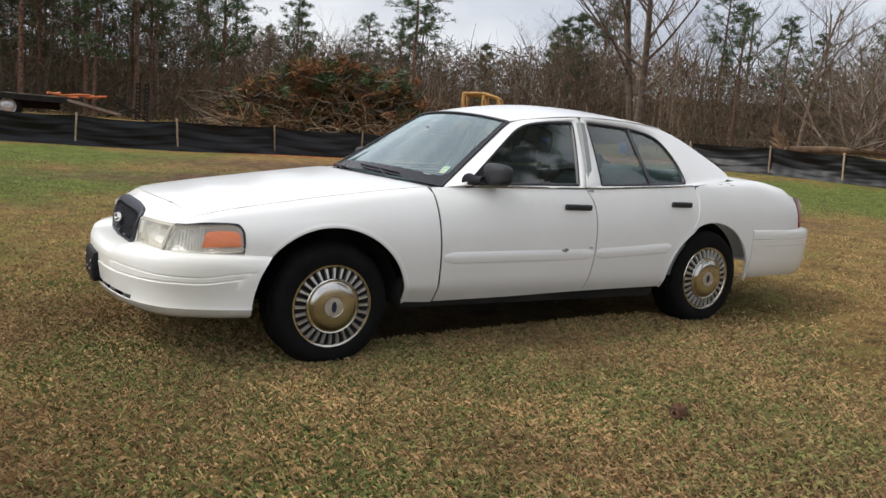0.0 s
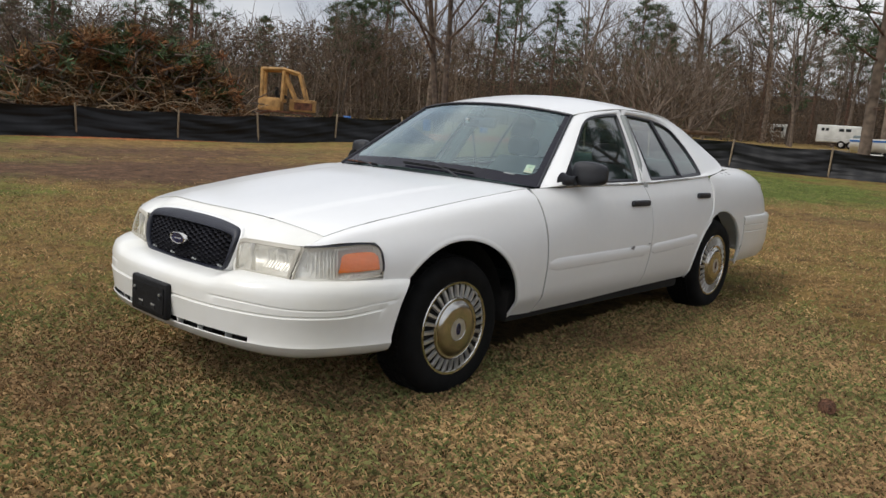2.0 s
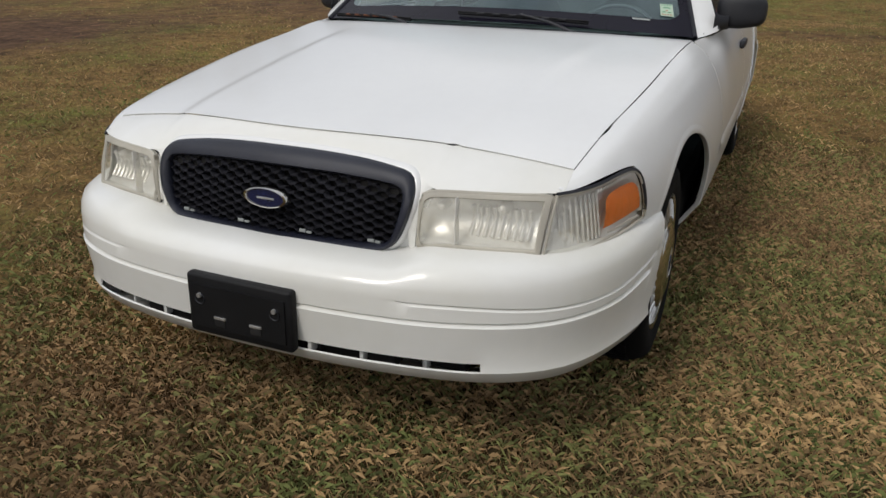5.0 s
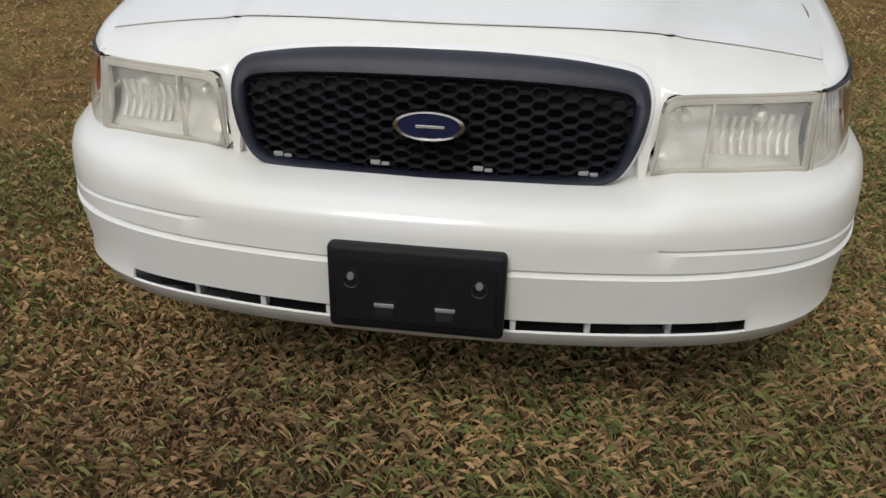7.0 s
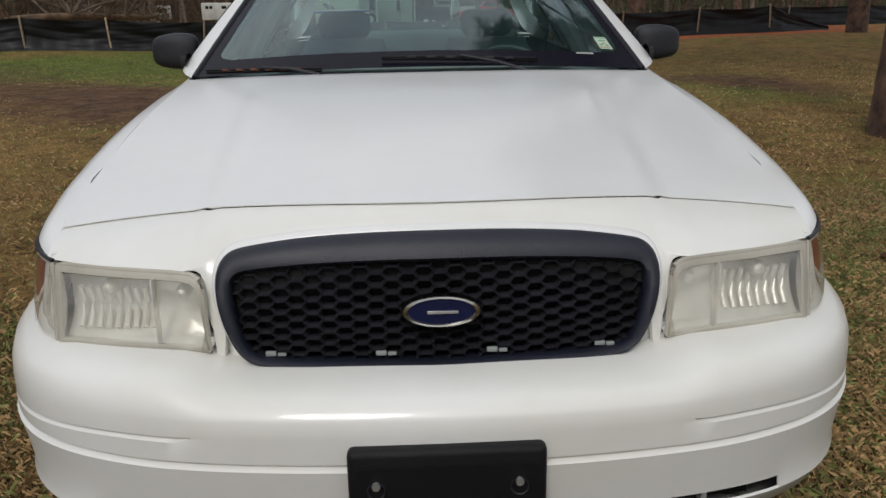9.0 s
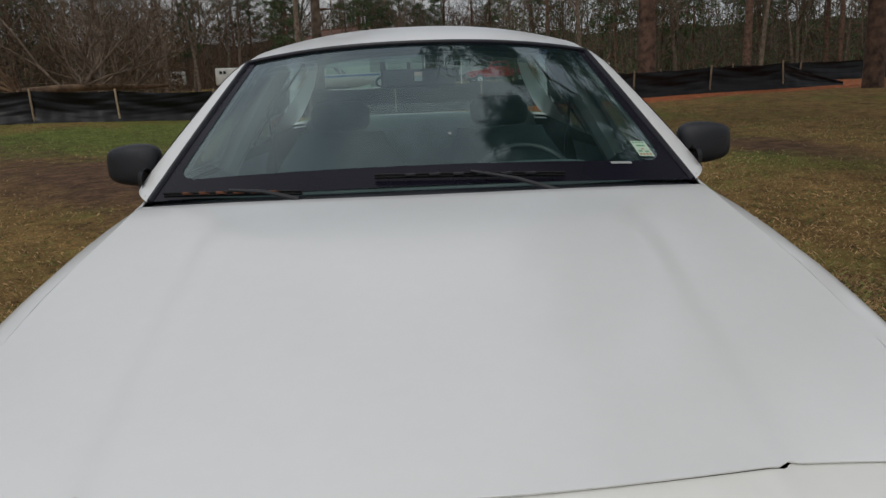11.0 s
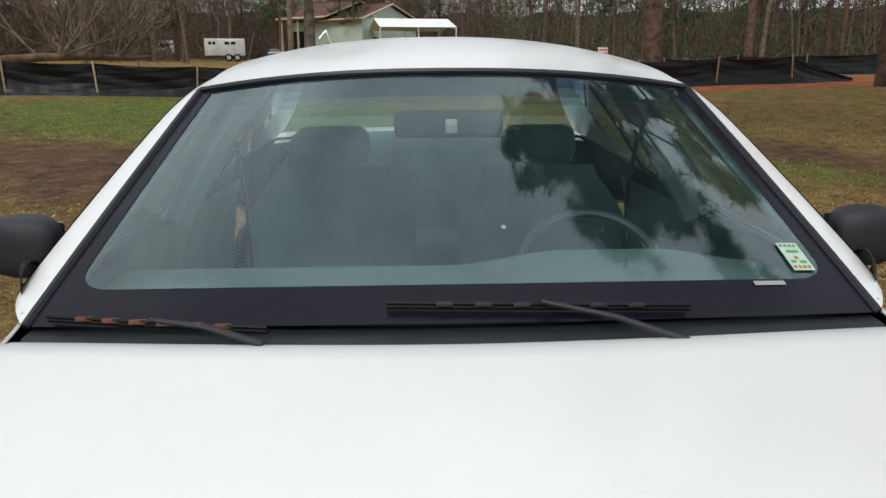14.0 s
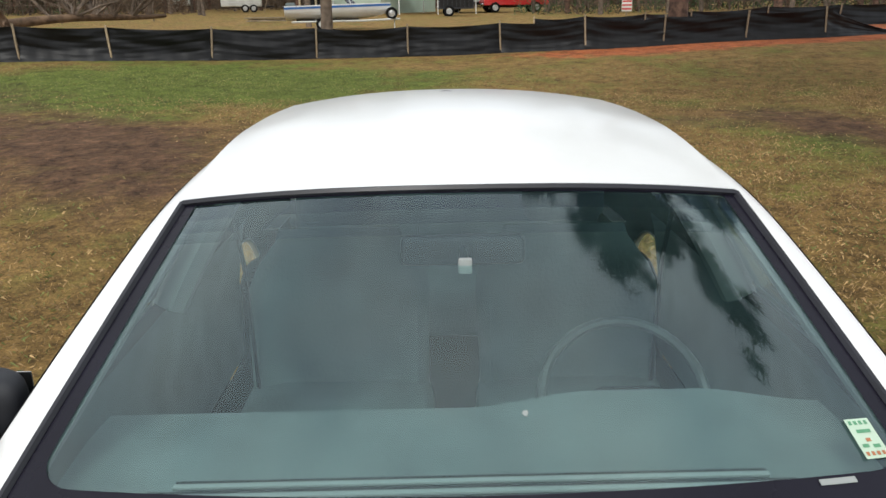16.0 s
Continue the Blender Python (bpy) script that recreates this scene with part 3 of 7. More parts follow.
# rear quarter
legs = [
    (arc(*R_ARCH, 183, 178, 5)[::1], [(2.43, 0.345), (2.437, 0.44)]),
    (arc(*R_ARCH, 178, 105, 22), [(DOOR_REAR(z), z) for z in np.linspace(0.44, 1.03, 16)]),
    (arc(*R_ARCH, 105, 55, 22), [(x, TOP_Z(x)) for x in np.linspace(2.705, 3.92, 16)]),
    (arc(*R_ARCH, 55, 35, 10), [(3.92, TOP_Z(3.92)), (3.935, 0.90), (3.92, 0.755)]),
    (arc(*R_ARCH, 35, 8, 10), [(3.92, 0.755), (3.305, 0.745)]),
    (arc(*R_ARCH, 8, 0, 4), [(3.305, 0.745), (3.304, 0.40)]),
]
qa, qb = [], []
for a, b in legs:
    n = max(len(a), 4)
    a, b = split(a, n), split(b, n)
    k = 1 if qa else 0
    qa += [xz(p) for p in a[k:]]
    qb += [xz(p) for p in b[k:]]
quarter = Shape().grid(ring(qa, qb, STEPS, flank))
quarters = both("rear_quarter", quarter.flip(), PAINT, solid=0.006)


# wheel-arch lips and liners
def arch_lip(c, a0, a1):
    rows = []
    for a in np.linspace(a0, a1, 40):
        row = []
        for dr, dy in ((0.0, 0.016), (-0.003, 0.008), (-0.003, 0.001), (0.002, -0.002), (0.012, -0.0022), (0.024, 0.0005)):
            r = c[2] + dr
            x, z = c[0] + r * math.cos(radians(a)), c[1] + r * math.sin(radians(a))
            row.append((x, -flank(x, z) + dy, z))
        rows.append(row)
    return Shape().grid(rows)


def arch_liner(c):
    rows = []
    for a in np.linspace(-4, 184, 36):
        rows.append([(c[0] + c[2] * math.cos(radians(a)) * k, y, c[1] + c[2] * math.sin(radians(a)) * k) for y, k in ((-0.80, 1.0), (-0.6, 1.02), (-0.5, 1.0), (-0.5, 0.2))])
    return Shape().grid(rows)


for s, f in zip(both("arch_lip", arch_lip(F_ARCH, 2, 143), PAINT), (fender_l, fender_r)):
    s.parent = f
for s, q in zip(both("arch_lip", arch_lip(R_ARCH, 2, 178), PAINT), quarters):
    s.parent = q
both("wheel_arch_liner", arch_liner(F_ARCH), DARK)
both("wheel_arch_liner", arch_liner(R_ARCH), DARK)

# dark inner shell behind the seams, floor pan
inner = []
for i in range(90):
    x = lerp(-0.40, 3.80, i / 89)
    lo = 0.33 if x < 3.25 else 0.46
    for c in (F_ARCH, R_ARCH):
        if abs(x - c[0]) < c[2] + 0.012:
            lo = max(lo, c[1] + math.sqrt(max((c[2] + 0.012) ** 2 - (x - c[0]) ** 2, 0)))
    zt = TOP_Z(x) - 0.012
    inner.append([(x, -flank(x, z) + 0.016, z) for z in np.linspace(min(lo, zt - 0.02), zt, 10)])
both("inner_shell", Shape().grid(inner), DARK)
pan = Shape()
for x0, x1, w in ((-0.80, -0.42, 0.60), (-0.42, 0.45, 0.48), (0.45, 2.42, 0.84), (2.42, 3.3, 0.5)):
    pan.rbox(((x0 + x1) / 2, 0, 0.36), (x1 - x0, 2 * w, 0.18), 0.03)
part("floor_pan", pan, DARK, car)

# ---- bonnet ----
CREASE_Z = Curve((-0.80, 0.798), (-0.74, 0.811), (-0.5, 0.850), (-0.2, 0.892), (0.1, 0.930), (0.4, 0.965), (0.66, 0.990))


def bonnet_z(x, y):
    ys, zs, zc = TOP_Y(max(x, -0.7)), TOP_Z(max(x, -0.70)), CREASE_Z(x)
    t = min(abs(y) / ys, 1)
    dome = 0.007 * smooth01((lerp(0.435, 0.555, (x + 0.7) / 1.25) - abs(y)) / 0.055) * (1 - smooth01((x - 0.12) / 0.36))
    return zs + (zc - 0.008 - zs) * (1 - t ** 2.4) + dome


def bonnet_front(y):
    """The bonnet's front edge, with a small step at each crease."""
    y = abs(y)
    if y < 0.40:
        return -0.762 + 0.058 * (y / 0.40) ** 2.2
    return lerp(-0.704, -0.640, (y - 0.40) / 0.29) + 0.012 * smooth01((y - 0.402) / 0.016) * (0.69 - y) / 0.29



rows = []
for i in range(31):
    u, row = i / 30, []
    for j in range(97):
        w = -1 + 2 * j / 96
        x0, x1 = bonnet_front(0.69 * w), 0.557 + 0.095 * w * w
        x = lerp(x0, x1, u)
        y = w * (TOP_Y(x) - 0.0019)
        z = bonnet_z(x, y) - (0.012 if i == 30 else 0)
        row.append((x, y, z))
    rows.append(row)
part("bonnet", Shape().grid(rows), PAINT, car, solid=0.002)

# ---- nose: header panel over grille and lamps ----
NOSE_X = Curve((0, -0.869), (0.3, -0.849), (0.36, -0.839), (0.40, -0.830), (0.55, -0.788), (0.67, -0.726), (0.72, -0.70))
GRILLE_TOP = Curve((0, 0.772), (0.2, 0.767), (0.31, 0.754), (0.35, 0.738), (0.37, 0.71))
LAMP_TOP = Curve((0.36, 0.60), (0.385, 0.63), (0.391, 0.694), (0.400, 0.710), (0.420, 0.7155), (0.55, 0.715), (0.672, 0.713), (0.72, 0.714))


LEAN = Curve((0.54, 0.0), (0.61, 0.0), (0.66, 0.006), (0.70, 0.019), (0.726, 0.033), (0.766, 0.064), (0.79, 0.083))


def nose_x(y, z):
    """The front plane: upright at the bumper, leaning back over the grille."""
    return NOSE_X(abs(y)) + LEAN(z) * (1 - smooth01((abs(y) - 0.37) / 0.07))


def nose_edge(y):
    """Lower edge of the header panel: over the grille, down between, over the lamps."""
    y = abs(y)
    if y < 0.345:
        return GRILLE_TOP(y) + 0.004
    return LAMP_TOP(y) if y > 0.378 else lerp(0.74, 0.556, smooth01((y - 0.345) / 0.02))


rows = []
ys = np.concatenate([np.linspace(-0.69, -0.45, 13), np.linspace(-0.44, -0.34, 22), np.linspace(-0.33, 0.33, 34), np.linspace(0.34, 0.44, 22), np.linspace(0.45, 0.69, 13)])
for y in ys:
    xb = bonnet_front(y) + 0.004
    zb = bonnet_z(xb, y) - 0.0022
    ze = nose_edge(y)
    zk = min(lerp(GRILLE_TOP(min(abs(y), 0.31)) + 0.004, 0.714, smooth01((abs(y) - 0.29) / 0.13)), zb - 0.008)
    xn, row = nose_x(y, zk), []
    for t in (0, 0.15, 0.35, 0.55, 0.72, 0.86, 0.95, 1.0):
        a = t * math.pi / 2
        row.append((lerp(xb, xn, t * 0.75 + 0.25 * math.sin(a)), y, lerp(zb, zk, 0.55 * t + 0.45 * (1 - math.cos(a)))))
    for t in (0.25, 0.5, 0.75, 1.0):
        zz = lerp(zk, min(ze, zk), t)
        row.append((nose_x(y, zz) - 0.004 * t * (abs(y) < 0.38), y, zz))
    rows.append(row)
part("header_panel", Shape().grid(rows).flip(), BUMPER_PAINT, car, solid=0.008)

# ---- bumpers ----
def bumper(path, shelf, profile, slot=None):
    """Sweeps a profile (inset, height) along half a plan line and mirrors it."""
    pts = split(chaikin([(x, y) for x, y in path], 3), 60)
    half = []
    for i, p in enumerate(pts):
        a, b = pts[max(i - 1, 0)], pts[min(i + 1, len(pts) - 1)]
        d = (b - a) / np.linalg.norm(b - a)
        nrm = np.array([d[1], -d[0]])
        half.append((p, nrm, i / (len(pts) - 1)))
    line = [(np.array([p[0], -p[1]]), np.array([nn[0], -nn[1]]), u) for p, nn, u in half[::-1]] + half[1:]
    rows = [[(*(p + nn * shelf(o, z, u)), z) for o, z in profile(u)] for p, nn, u in line]
    s = Shape().grid(rows)
    if slot:
        m = len(rows[0])
        keep = []
        for q in s.f:
            j = min(k % m for k in q)
            ymid = sum(abs(s.v[k][1]) for k in q) / 4
            if not (j == slot[0] and ymid < slot[1]):
                keep.append(q)
        s.f = keep
    return s


def front_profile(u):
    g1 = 0.007 * smooth01((u - 0.30) / 0.03) * smooth01((0.97 - u) / 0.02)
    g2 = 0.007 * smooth01((0.92 - u) / 0.03)
    up = 0.022 * smooth01((u - 0.74) / 0.24) - 0.006 * smooth01((u - 0.4) / 0.2) * (1 - smooth01((u - 0.72) / 0.15))
    flat = 0.014 * (1 - smooth01((u - 0.36) / 0.34)) + up
    side = smooth01((u - 0.5) / 0.4)
    low = lerp(-0.010, -0.026, smooth01((u - 0.3) / 0.35))
    dip = 0.024 * (1 - smooth01((u - 0.27) / 0.09))
    return [(0.150, 0.582 - dip), (0.075, 0.580 - dip), (0.035, 0.571 - dip), (0.013, 0.555 - 0.7 * dip), (0.004, 0.532 - 0.3 * dip), (0.001, 0.506 + flat), (0.0, 0.482 + flat), (g1, 0.480 + flat), (g1, 0.475 + flat), (0, 0.468 + flat),
            (0.0, 0.4545 + up), (g2, 0.450 + up), (g2, 0.444 + up), (-0.003 * (g2 > 0), 0.438 + up), (0.004, 0.40), (0.013, 0.360 + low), (0.009, 0.339 + low), (0.026, 0.308 + low), (0.068, 0.287 + low), (0.14, 0.280 + low)]


front_path = [(-1.003, 0), (-1.0, 0.16), (-0.987, 0.31), (-0.962, 0.46), (-0.912, 0.59), (-0.832, 0.70), (-0.73, 0.776), (-0.60, 0.826), (-0.50, 0.850), (-0.40, 0.864), (-0.318, 0.872)]
front_shape = bumper(front_path, lambda o, z, u: o * (lerp(1, 0.45, smooth01((u - 0.55) / 0.4)) if z > 0.5 else 1), front_profile, (15, 0.575))
# its rear end follows the wheel arch
for k, (x, y, z) in enumerate(front_shape.v):
    if x > -0.55:
        reach = F_ARCH[0] - math.sqrt(max(F_ARCH[2] ** 2 - (z - F_ARCH[1]) ** 2, 0.01)) + 0.004
        front_shape.v[k] = (-0.55 + (x + 0.55) * (reach + 0.55) / (0.55 - 0.318), y, z)
front_bumper = part("front_bumper", front_shape, BUMPER_PAINT, car, "white front bumper with two moulded grooves and a lower air slot", solid=0.005)
slot_back = Shape()
for x, y, w in ((-0.93, 0.0, 0.36), (-0.915, 0.26, 0.22), (-0.915, -0.26, 0.22), (-0.86, 0.43, 0.2), (-0.86, -0.43, 0.2)):
    slot_back.box((x, y, 0.334), (0.05, w, 0.07))
part("air_slot_back", slot_back, DARK, front_bumper)
for y in (-0.44, -0.295, -0.165, 0.165, 0.295, 0.44):
    x = -1.0 + 0.115 * (abs(y) / 0.56) ** 2.2
    part("slot_post", Shape().rbox((x + 0.026, y, 0.338 - 0.016 * (y / 0.47) ** 2), (0.03, 0.011, 0.044), 0.003), BUMPER_PAINT, front_bumper)
bracket = part("plate_bracket", Shape().rbox((-1.014, 0.0, 0.4065), (0.030, 0.302, 0.158), 0.010, 3).box((-1.030, 0, 0.4045), (0.006, 0.27, 0.11)), BRACKET, front_bumper, "empty black plastic number plate bracket")
for y in (-0.108, 0.108):
    part("screw", Shape().lathe([(0.0, -0.004), (0.006, -0.004), (0.0065, 0.0), (0.0065, 0.006)], 12, (-1.035, y, 0.433), "x"), ALLOY, bracket)
    part("screw_boss", Shape().lathe([(0.012, 0.004), (0.012, -0.001), (0.014, -0.002), (0.015, 0.004)], 16, (-1.034, y, 0.424), "x"), BLACK_PLASTIC, bracket)
for y in (-0.052, 0.052):
    part("slot", Shape().rbox((-1.0345, y, 0.381), (0.004, 0.034, 0.007), 0.001), ALLOY, bracket, "pale slot")
    part("slot_hole", Shape().rbox((-1.0335, y, 0.368), (0.003, 0.030, 0.019), 0.001), DARK, bracket)


def rear_profile(u):
    g = 0.007 * smooth01((u - 0.35) / 0.05)
    return [(0.10, 0.748), (0.03, 0.748), (0.008, 0.742), (0, 0.73), (0, 0.685), (g, 0.681), (g, 0.674), (0, 0.67), (0, 0.635), (g, 0.631), (g, 0.624), (0, 0.62), (0.004, 0.52), (0.02, 0.44), (0.05, 0.395), (0.12, 0.385)]


rear_path = [(4.34, 0), (4.33, 0.3), (4.29, 0.57), (4.21, 0.73), (4.10, 0.825), (3.93, 0.880), (3.7, 0.902), (3.45, 0.917), (3.306, 0.922)]
rear_shape = bumper([(-x, y) for x, y in rear_path], lambda o, z, u: o, rear_profile)
rear_shape.v = [(-x, y, z) for x, y, z in rear_shape.v]
part("rear_bumper", rear_shape.flip(), BUMPER_PAINT, car, solid=0.005)

# ---- cabin: windscreen, roof, rear window, pillars ----
ROOF_EDGE = [(1.262, 0.587, 1.363), (1.5, 0.590, 1.402), (1.8, 0.579, 1.434), (2.1, 0.562, 1.442), (2.4, 0.543, 1.438), (2.64, 0.524, 1.416)]
roof_y, roof_z = Curve(*[(p[0], p[1]) for p in ROOF_EDGE]), Curve(*[(p[0], p[2]) for p in ROOF_EDGE])


def roof_point(u, w):
    xf, xr = 1.262 - 0.092 * (1 - w * w), 2.64 + 0.06 * (1 - w * w)
    x = lerp(xf, xr, u)
    xe = lerp(1.262, 2.64, u)
    return (x, w * roof_y(xe), roof_z(xe) + (0.042 + 0.026 * math.sin(math.pi * min(u * 1.25, 1)) ** 0.8) * (1 - abs(w) ** 2.3))


rows = [[roof_point(i / 24, -1 + j / 18) for j in range(37)] for i in range(25)]
roof = part("roof", Shape().grid(rows), PAINT, car, solid=0.004)
part("roof_plug", Shape().lathe([(0.0, 0.004), (0.02, 0.004), (0.024, 0.0), (0.026, -0.006)], 16, roof_point(0.66, 0.02), "z"), BLACK_PLASTIC, roof)


def screen_point(u, w, out=0.0):
    """On the windscreen: u upwards, w across."""
    b = np.array((0.70 - 0.10 * (1 - w * w), 0.783 * w, 0.957 + 0.026 * (1 - w * w)))
    t = np.array(roof_point(0, w)) + np.array((-0.006, 0, -0.004))
    p = lerp(b, t, u)
    k = (0.004 * 4 * u * (1 - u) + out)
    return (p[0] - 0.58 * k, p[1] + 0.16 * w * k, p[2] + 0.80 * k)


def patch(u0, u1, w0, w1, nu, nw, out):
    return Shape().grid([[screen_point(lerp(u0, u1, i / nu), lerp(w0, w1, j / nw), out) for j in range(nw + 1)] for i in range(nu + 1)])


windscreen = part("windscreen", patch(0, 1, -1, 1, 20, 36, 0.0), GLASS, car)
# printed black border, with a rounded inner edge, and the tinted band along the top
edge = []
for k in range(320):
    t = k / 320 * 4
    s, f = int(t), t - int(t)
    o = ((0, lerp(-1, 1, f)), (f, 1), (1, lerp(1, -1, f)), (1 - f, -1))[s]
    cu, cw = 0.5 + (o[0] - 0.5), o[1]
    iu, iw = min(max(cu, 0.118), 0.985), min(max(cw, -0.945), 0.945)
    cu2, cw2 = (0.198 - iu) / 0.08, (abs(iw) - 0.855) / 0.09
    if cu2 > 0 and cw2 > 0:
        k2 = max(math.hypot(cu2, cw2), 1.0)
        iu, iw = 0.198 - 0.08 * cu2 / k2, math.copysign(0.855 + 0.09 * cw2 / k2, iw)
    edge.append((screen_point(cu, cw, 0.002), screen_point(iu, iw, 0.002)))
part("black_border", Shape().grid([[a for a, b in edge], [b for a, b in edge]], True).flip(), FRIT, windscreen)
for a, b, m in ((0.84, 0.88, SUNBAND_LIGHT), (0.88, 0.93, SUNBAND_MID), (0.93, 0.985, SUNBAND)):
    part("sun_band", patch(a, b, -0.945, 0.945, 2, 24, -0.003), m, windscreen)
part("screen_seal", Shape().tube([screen_point(1.0, -1 + i / 12, 0.004) for i in range(25)], 0.008, 6), SEAL, windscreen)
for w in (-1, 1):
    part("screen_seal", Shape().tube([screen_point(i / 12, w * 1.002, 0.003) for i in range(13)], 0.0085, 6), SEAL, windscreen)
cowl = Shape().grid([[(0.53 + 0.11 * w * w + d, 0.78 * w, z + 0.02 * (1 - w * w)) for w in np.linspace(-1, 1, 25)] for d, z in ((0, 0.925), (0.03, 0.945), (0.09, 0.95))])
part("cowl", cowl, BLACK_PLASTIC, car)


def back_point(u, w):
    b = np.array((3.21 + 0.06 * (1 - w * w), 0.735 * w, 1.095 + 0.012 * (1 - w * w)))
    p = lerp(np.array(roof_point(1, w)), b, u)
    return (p[0] + 0.02 * u * (1 - u) * 4, p[1], p[2] + 0.03 * u * (1 - u) * 4)


part("rear_window", Shape().grid([[back_point(i / 12, -0.96 + 1.92 * j / 24) for j in range(25)] for i in range(13)]), REAR_GLASS, car)


def on_house(p):
    return (p[0], -glasshouse(p[1], p[0]), p[1])


def belt(x, up=0.0):
    return (x, -TOP_Y(x) + 0.001, TOP_Z(x) + up)


# window outlines (x, z) and the outer lines they are framed by
win_f = [(0.812, 0.984), (0.90, 1.052), (1.05, 1.165), (1.204, 1.281), (1.27, 1.325), (1.36, 1.360), (1.50, 1.383), (1.72, 1.402), (1.758, 1.40), (1.756, 1.37), (1.70, 1.15), (1.668, 1.02), (1.664, 1.003), (1.64, 1.0), (1.30, 0.993), (0.84, 0.978)]
out_f = [(0.700, -0.790, 0.957), (0.80, -0.748, 1.032), (0.96, -0.690, 1.148), (1.13, -0.628, 1.270), (1.24, -0.590, 1.348), (1.34, -0.590, 1.378), (1.50, -0.590, 1.402), (1.77, -0.580, 1.431), (1.822, -0.578, 1.435),
         on_house((1.815, 1.37)), on_house((1.76, 1.15)), (1.708, -0.845, 1.02), belt(1.702), belt(1.66), belt(1.30), belt(0.72)]
win_r = [(1.842, 1.01), (1.85, 1.04), (1.868, 1.20), (1.884, 1.39), (1.89, 1.408), (1.93, 1.411), (2.29, 1.402), (2.45, 1.382), (2.545, 1.350), (2.60, 1.29), (2.645, 1.20), (2.662, 1.10), (2.655, 1.055), (2.63, 1.045), (2.25, 1.024), (1.88, 1.009)]
out_r = [belt(1.709), (1.715, -0.845, 1.03), on_house((1.765, 1.15)), on_house((1.822, 1.37)), (1.829, -0.577, 1.435), (1.88, -0.575, 1.438), (2.25, -0.552, 1.441), (2.45, -0.536, 1.432), (2.64, -0.524, 1.416), (2.77, -0.548, 1.375), (2.95, -0.602, 1.285), (3.11, -0.672, 1.190), (3.20, -0.725, 1.118), belt(3.08), belt(2.55), belt(1.80)]


def framed(win, outer):
    a = chaikin([on_house(p) for p in win], 2, True)
    b = chaikin(outer, 2, True)
    rows = []
    for t in (0, 0.08, 0.3, 0.55, 0.8, 1):
        row = []
        for p, q in zip(a, b):
            r = lerp(p, q, t)
            r = r + np.array((0, -0.008 * 4 * t * (1 - t), 0))
            row.append(tuple(r))
        rows.append(row)
    return Shape().grid(rows, True), a


front_frame, win_a = framed(win_f, out_f)
rear_frame, win_b = framed(win_r, out_r)


def glass_in(loop, inset=0.012):
    """A pane that fills a window outline."""
    s = Shape()
    c = np.mean(loop, axis=0)
    n = len(loop)
    rows = []
    for t in (1.0, 0.75, 0.5, 0.25, 0.02):
        row = []
        for p in loop:
            q = c + (np.array(p) - c) * t
            row.append((q[0], -glasshouse(q[2], q[0]) + inset, q[2]))
        rows.append(row)
    s.grid(rows, True)
    s.f.append(tuple(range(4 * n, 5 * n)))
    return s


def rim(loop, wide, out=0.003):
    """A dark rubber rim inside a window opening."""
    c = np.mean(loop, axis=0)
    rows = []
    for k, dy in ((0.0, -out), (0.6, -out), (1.0, 0.012)):
        row = []
        for i, p in enumerate(loop):
            d = np.array(loop[(i + 1) % len(loop)]) - np.array(loop[i - 1])
            nrm = np.array((d[2], 0, -d[0]))
            nrm = nrm / (np.linalg.norm(nrm) + 1e-9)
            if nrm @ (c - p) < 0:
                nrm = -nrm
            q = np.array(p) + nrm * wide * k
            row.append((q[0], -glasshouse(q[2], q[0]) + dy, q[2]))
        rows.append(row)
    return Shape().grid(rows, True)


for nm, fr, loop, ds in (("front_window", front_frame, win_a, doors[:2]), ("rear_side_window", rear_frame, win_b, doors[2:])):
    for k, d in enumerate(ds):
        pick = (lambda s: s) if k == 0 else (lambda s: s.mirrored())
        part("window_frame", pick(fr), PAINT, d, solid=0.004)
        part("window_glass", pick(glass_in(loop)), SIDE_GLASS, d, "dark tinted glass")
        part("window_rubber", pick(rim(loop, 0.016)), SEAL, d)
for k, d in enumerate(doors):
    x0, x1 = ((0.74, 1.70), (1.712, 2.68))[k // 2]
    tr = Shape().tube([(x, -TOP_Y(x) - 0.002 + 0.006, TOP_Z(x) + 0.006) for x in np.linspace(x0, x1, 20)], 0.0075, 6)
    part("belt_moulding", tr if k % 2 == 0 else tr.mirrored(), CHROME, d)
bar = Shape().tube([(2.285, -glasshouse(1.402, 2.285) + 0.004, 1.402), (2.29, -glasshouse(1.22, 2.29) + 0.004, 1.22), (2.31, -glasshouse(1.026, 2.31) + 0.004, 1.026)], 0.011, 6)
for k, d in enumerate(doors[2:]):
    part("quarter_light_bar", bar if k == 0 else bar.mirrored(), SEAL, d)

# boot lid, tail panel and lamps
rows = []
for i in range(21):
    u, row = i / 20, []
    for j in range(31):
        w = -1 + 2 * j / 30
        x = lerp(3.22 + 0.07 * (1 - w * w), 4.04 + 0.10 * (1 - w * w), u)
        ye = TOP_Y(min(x, 3.95)) - 0.004
        row.append((x, w * ye, TOP_Z(min(x, 3.98)) + 0.022 * (1 - abs(w) ** 2.4) - 0.10 * max(0, u - 0.9) ** 2 * 30 * 0.3))
    rows.append(row)
boot = part("boot_lid", Shape().grid(rows), PAINT, car, solid=0.006)
part("rear_shelf_panel", Shape().grid([[(3.13 + d + 0.07 * (1 - w * w), w * 0.76, z + 0.02 * (1 - abs(w) ** 2.4)) for w in np.linspace(-1, 1, 21)] for d, z in ((0, 1.068), (0.092, 1.0745))]), PAINT, car)
tail = Shape().grid([[(4.06 + 0.09 * (1 - w * w) + d, w * 0.74, z) for w in np.linspace(-1, 1, 21)] for d, z in ((-0.02, 0.985), (0.03, 0.93), (0.05, 0.80), (0.04, 0.73))])
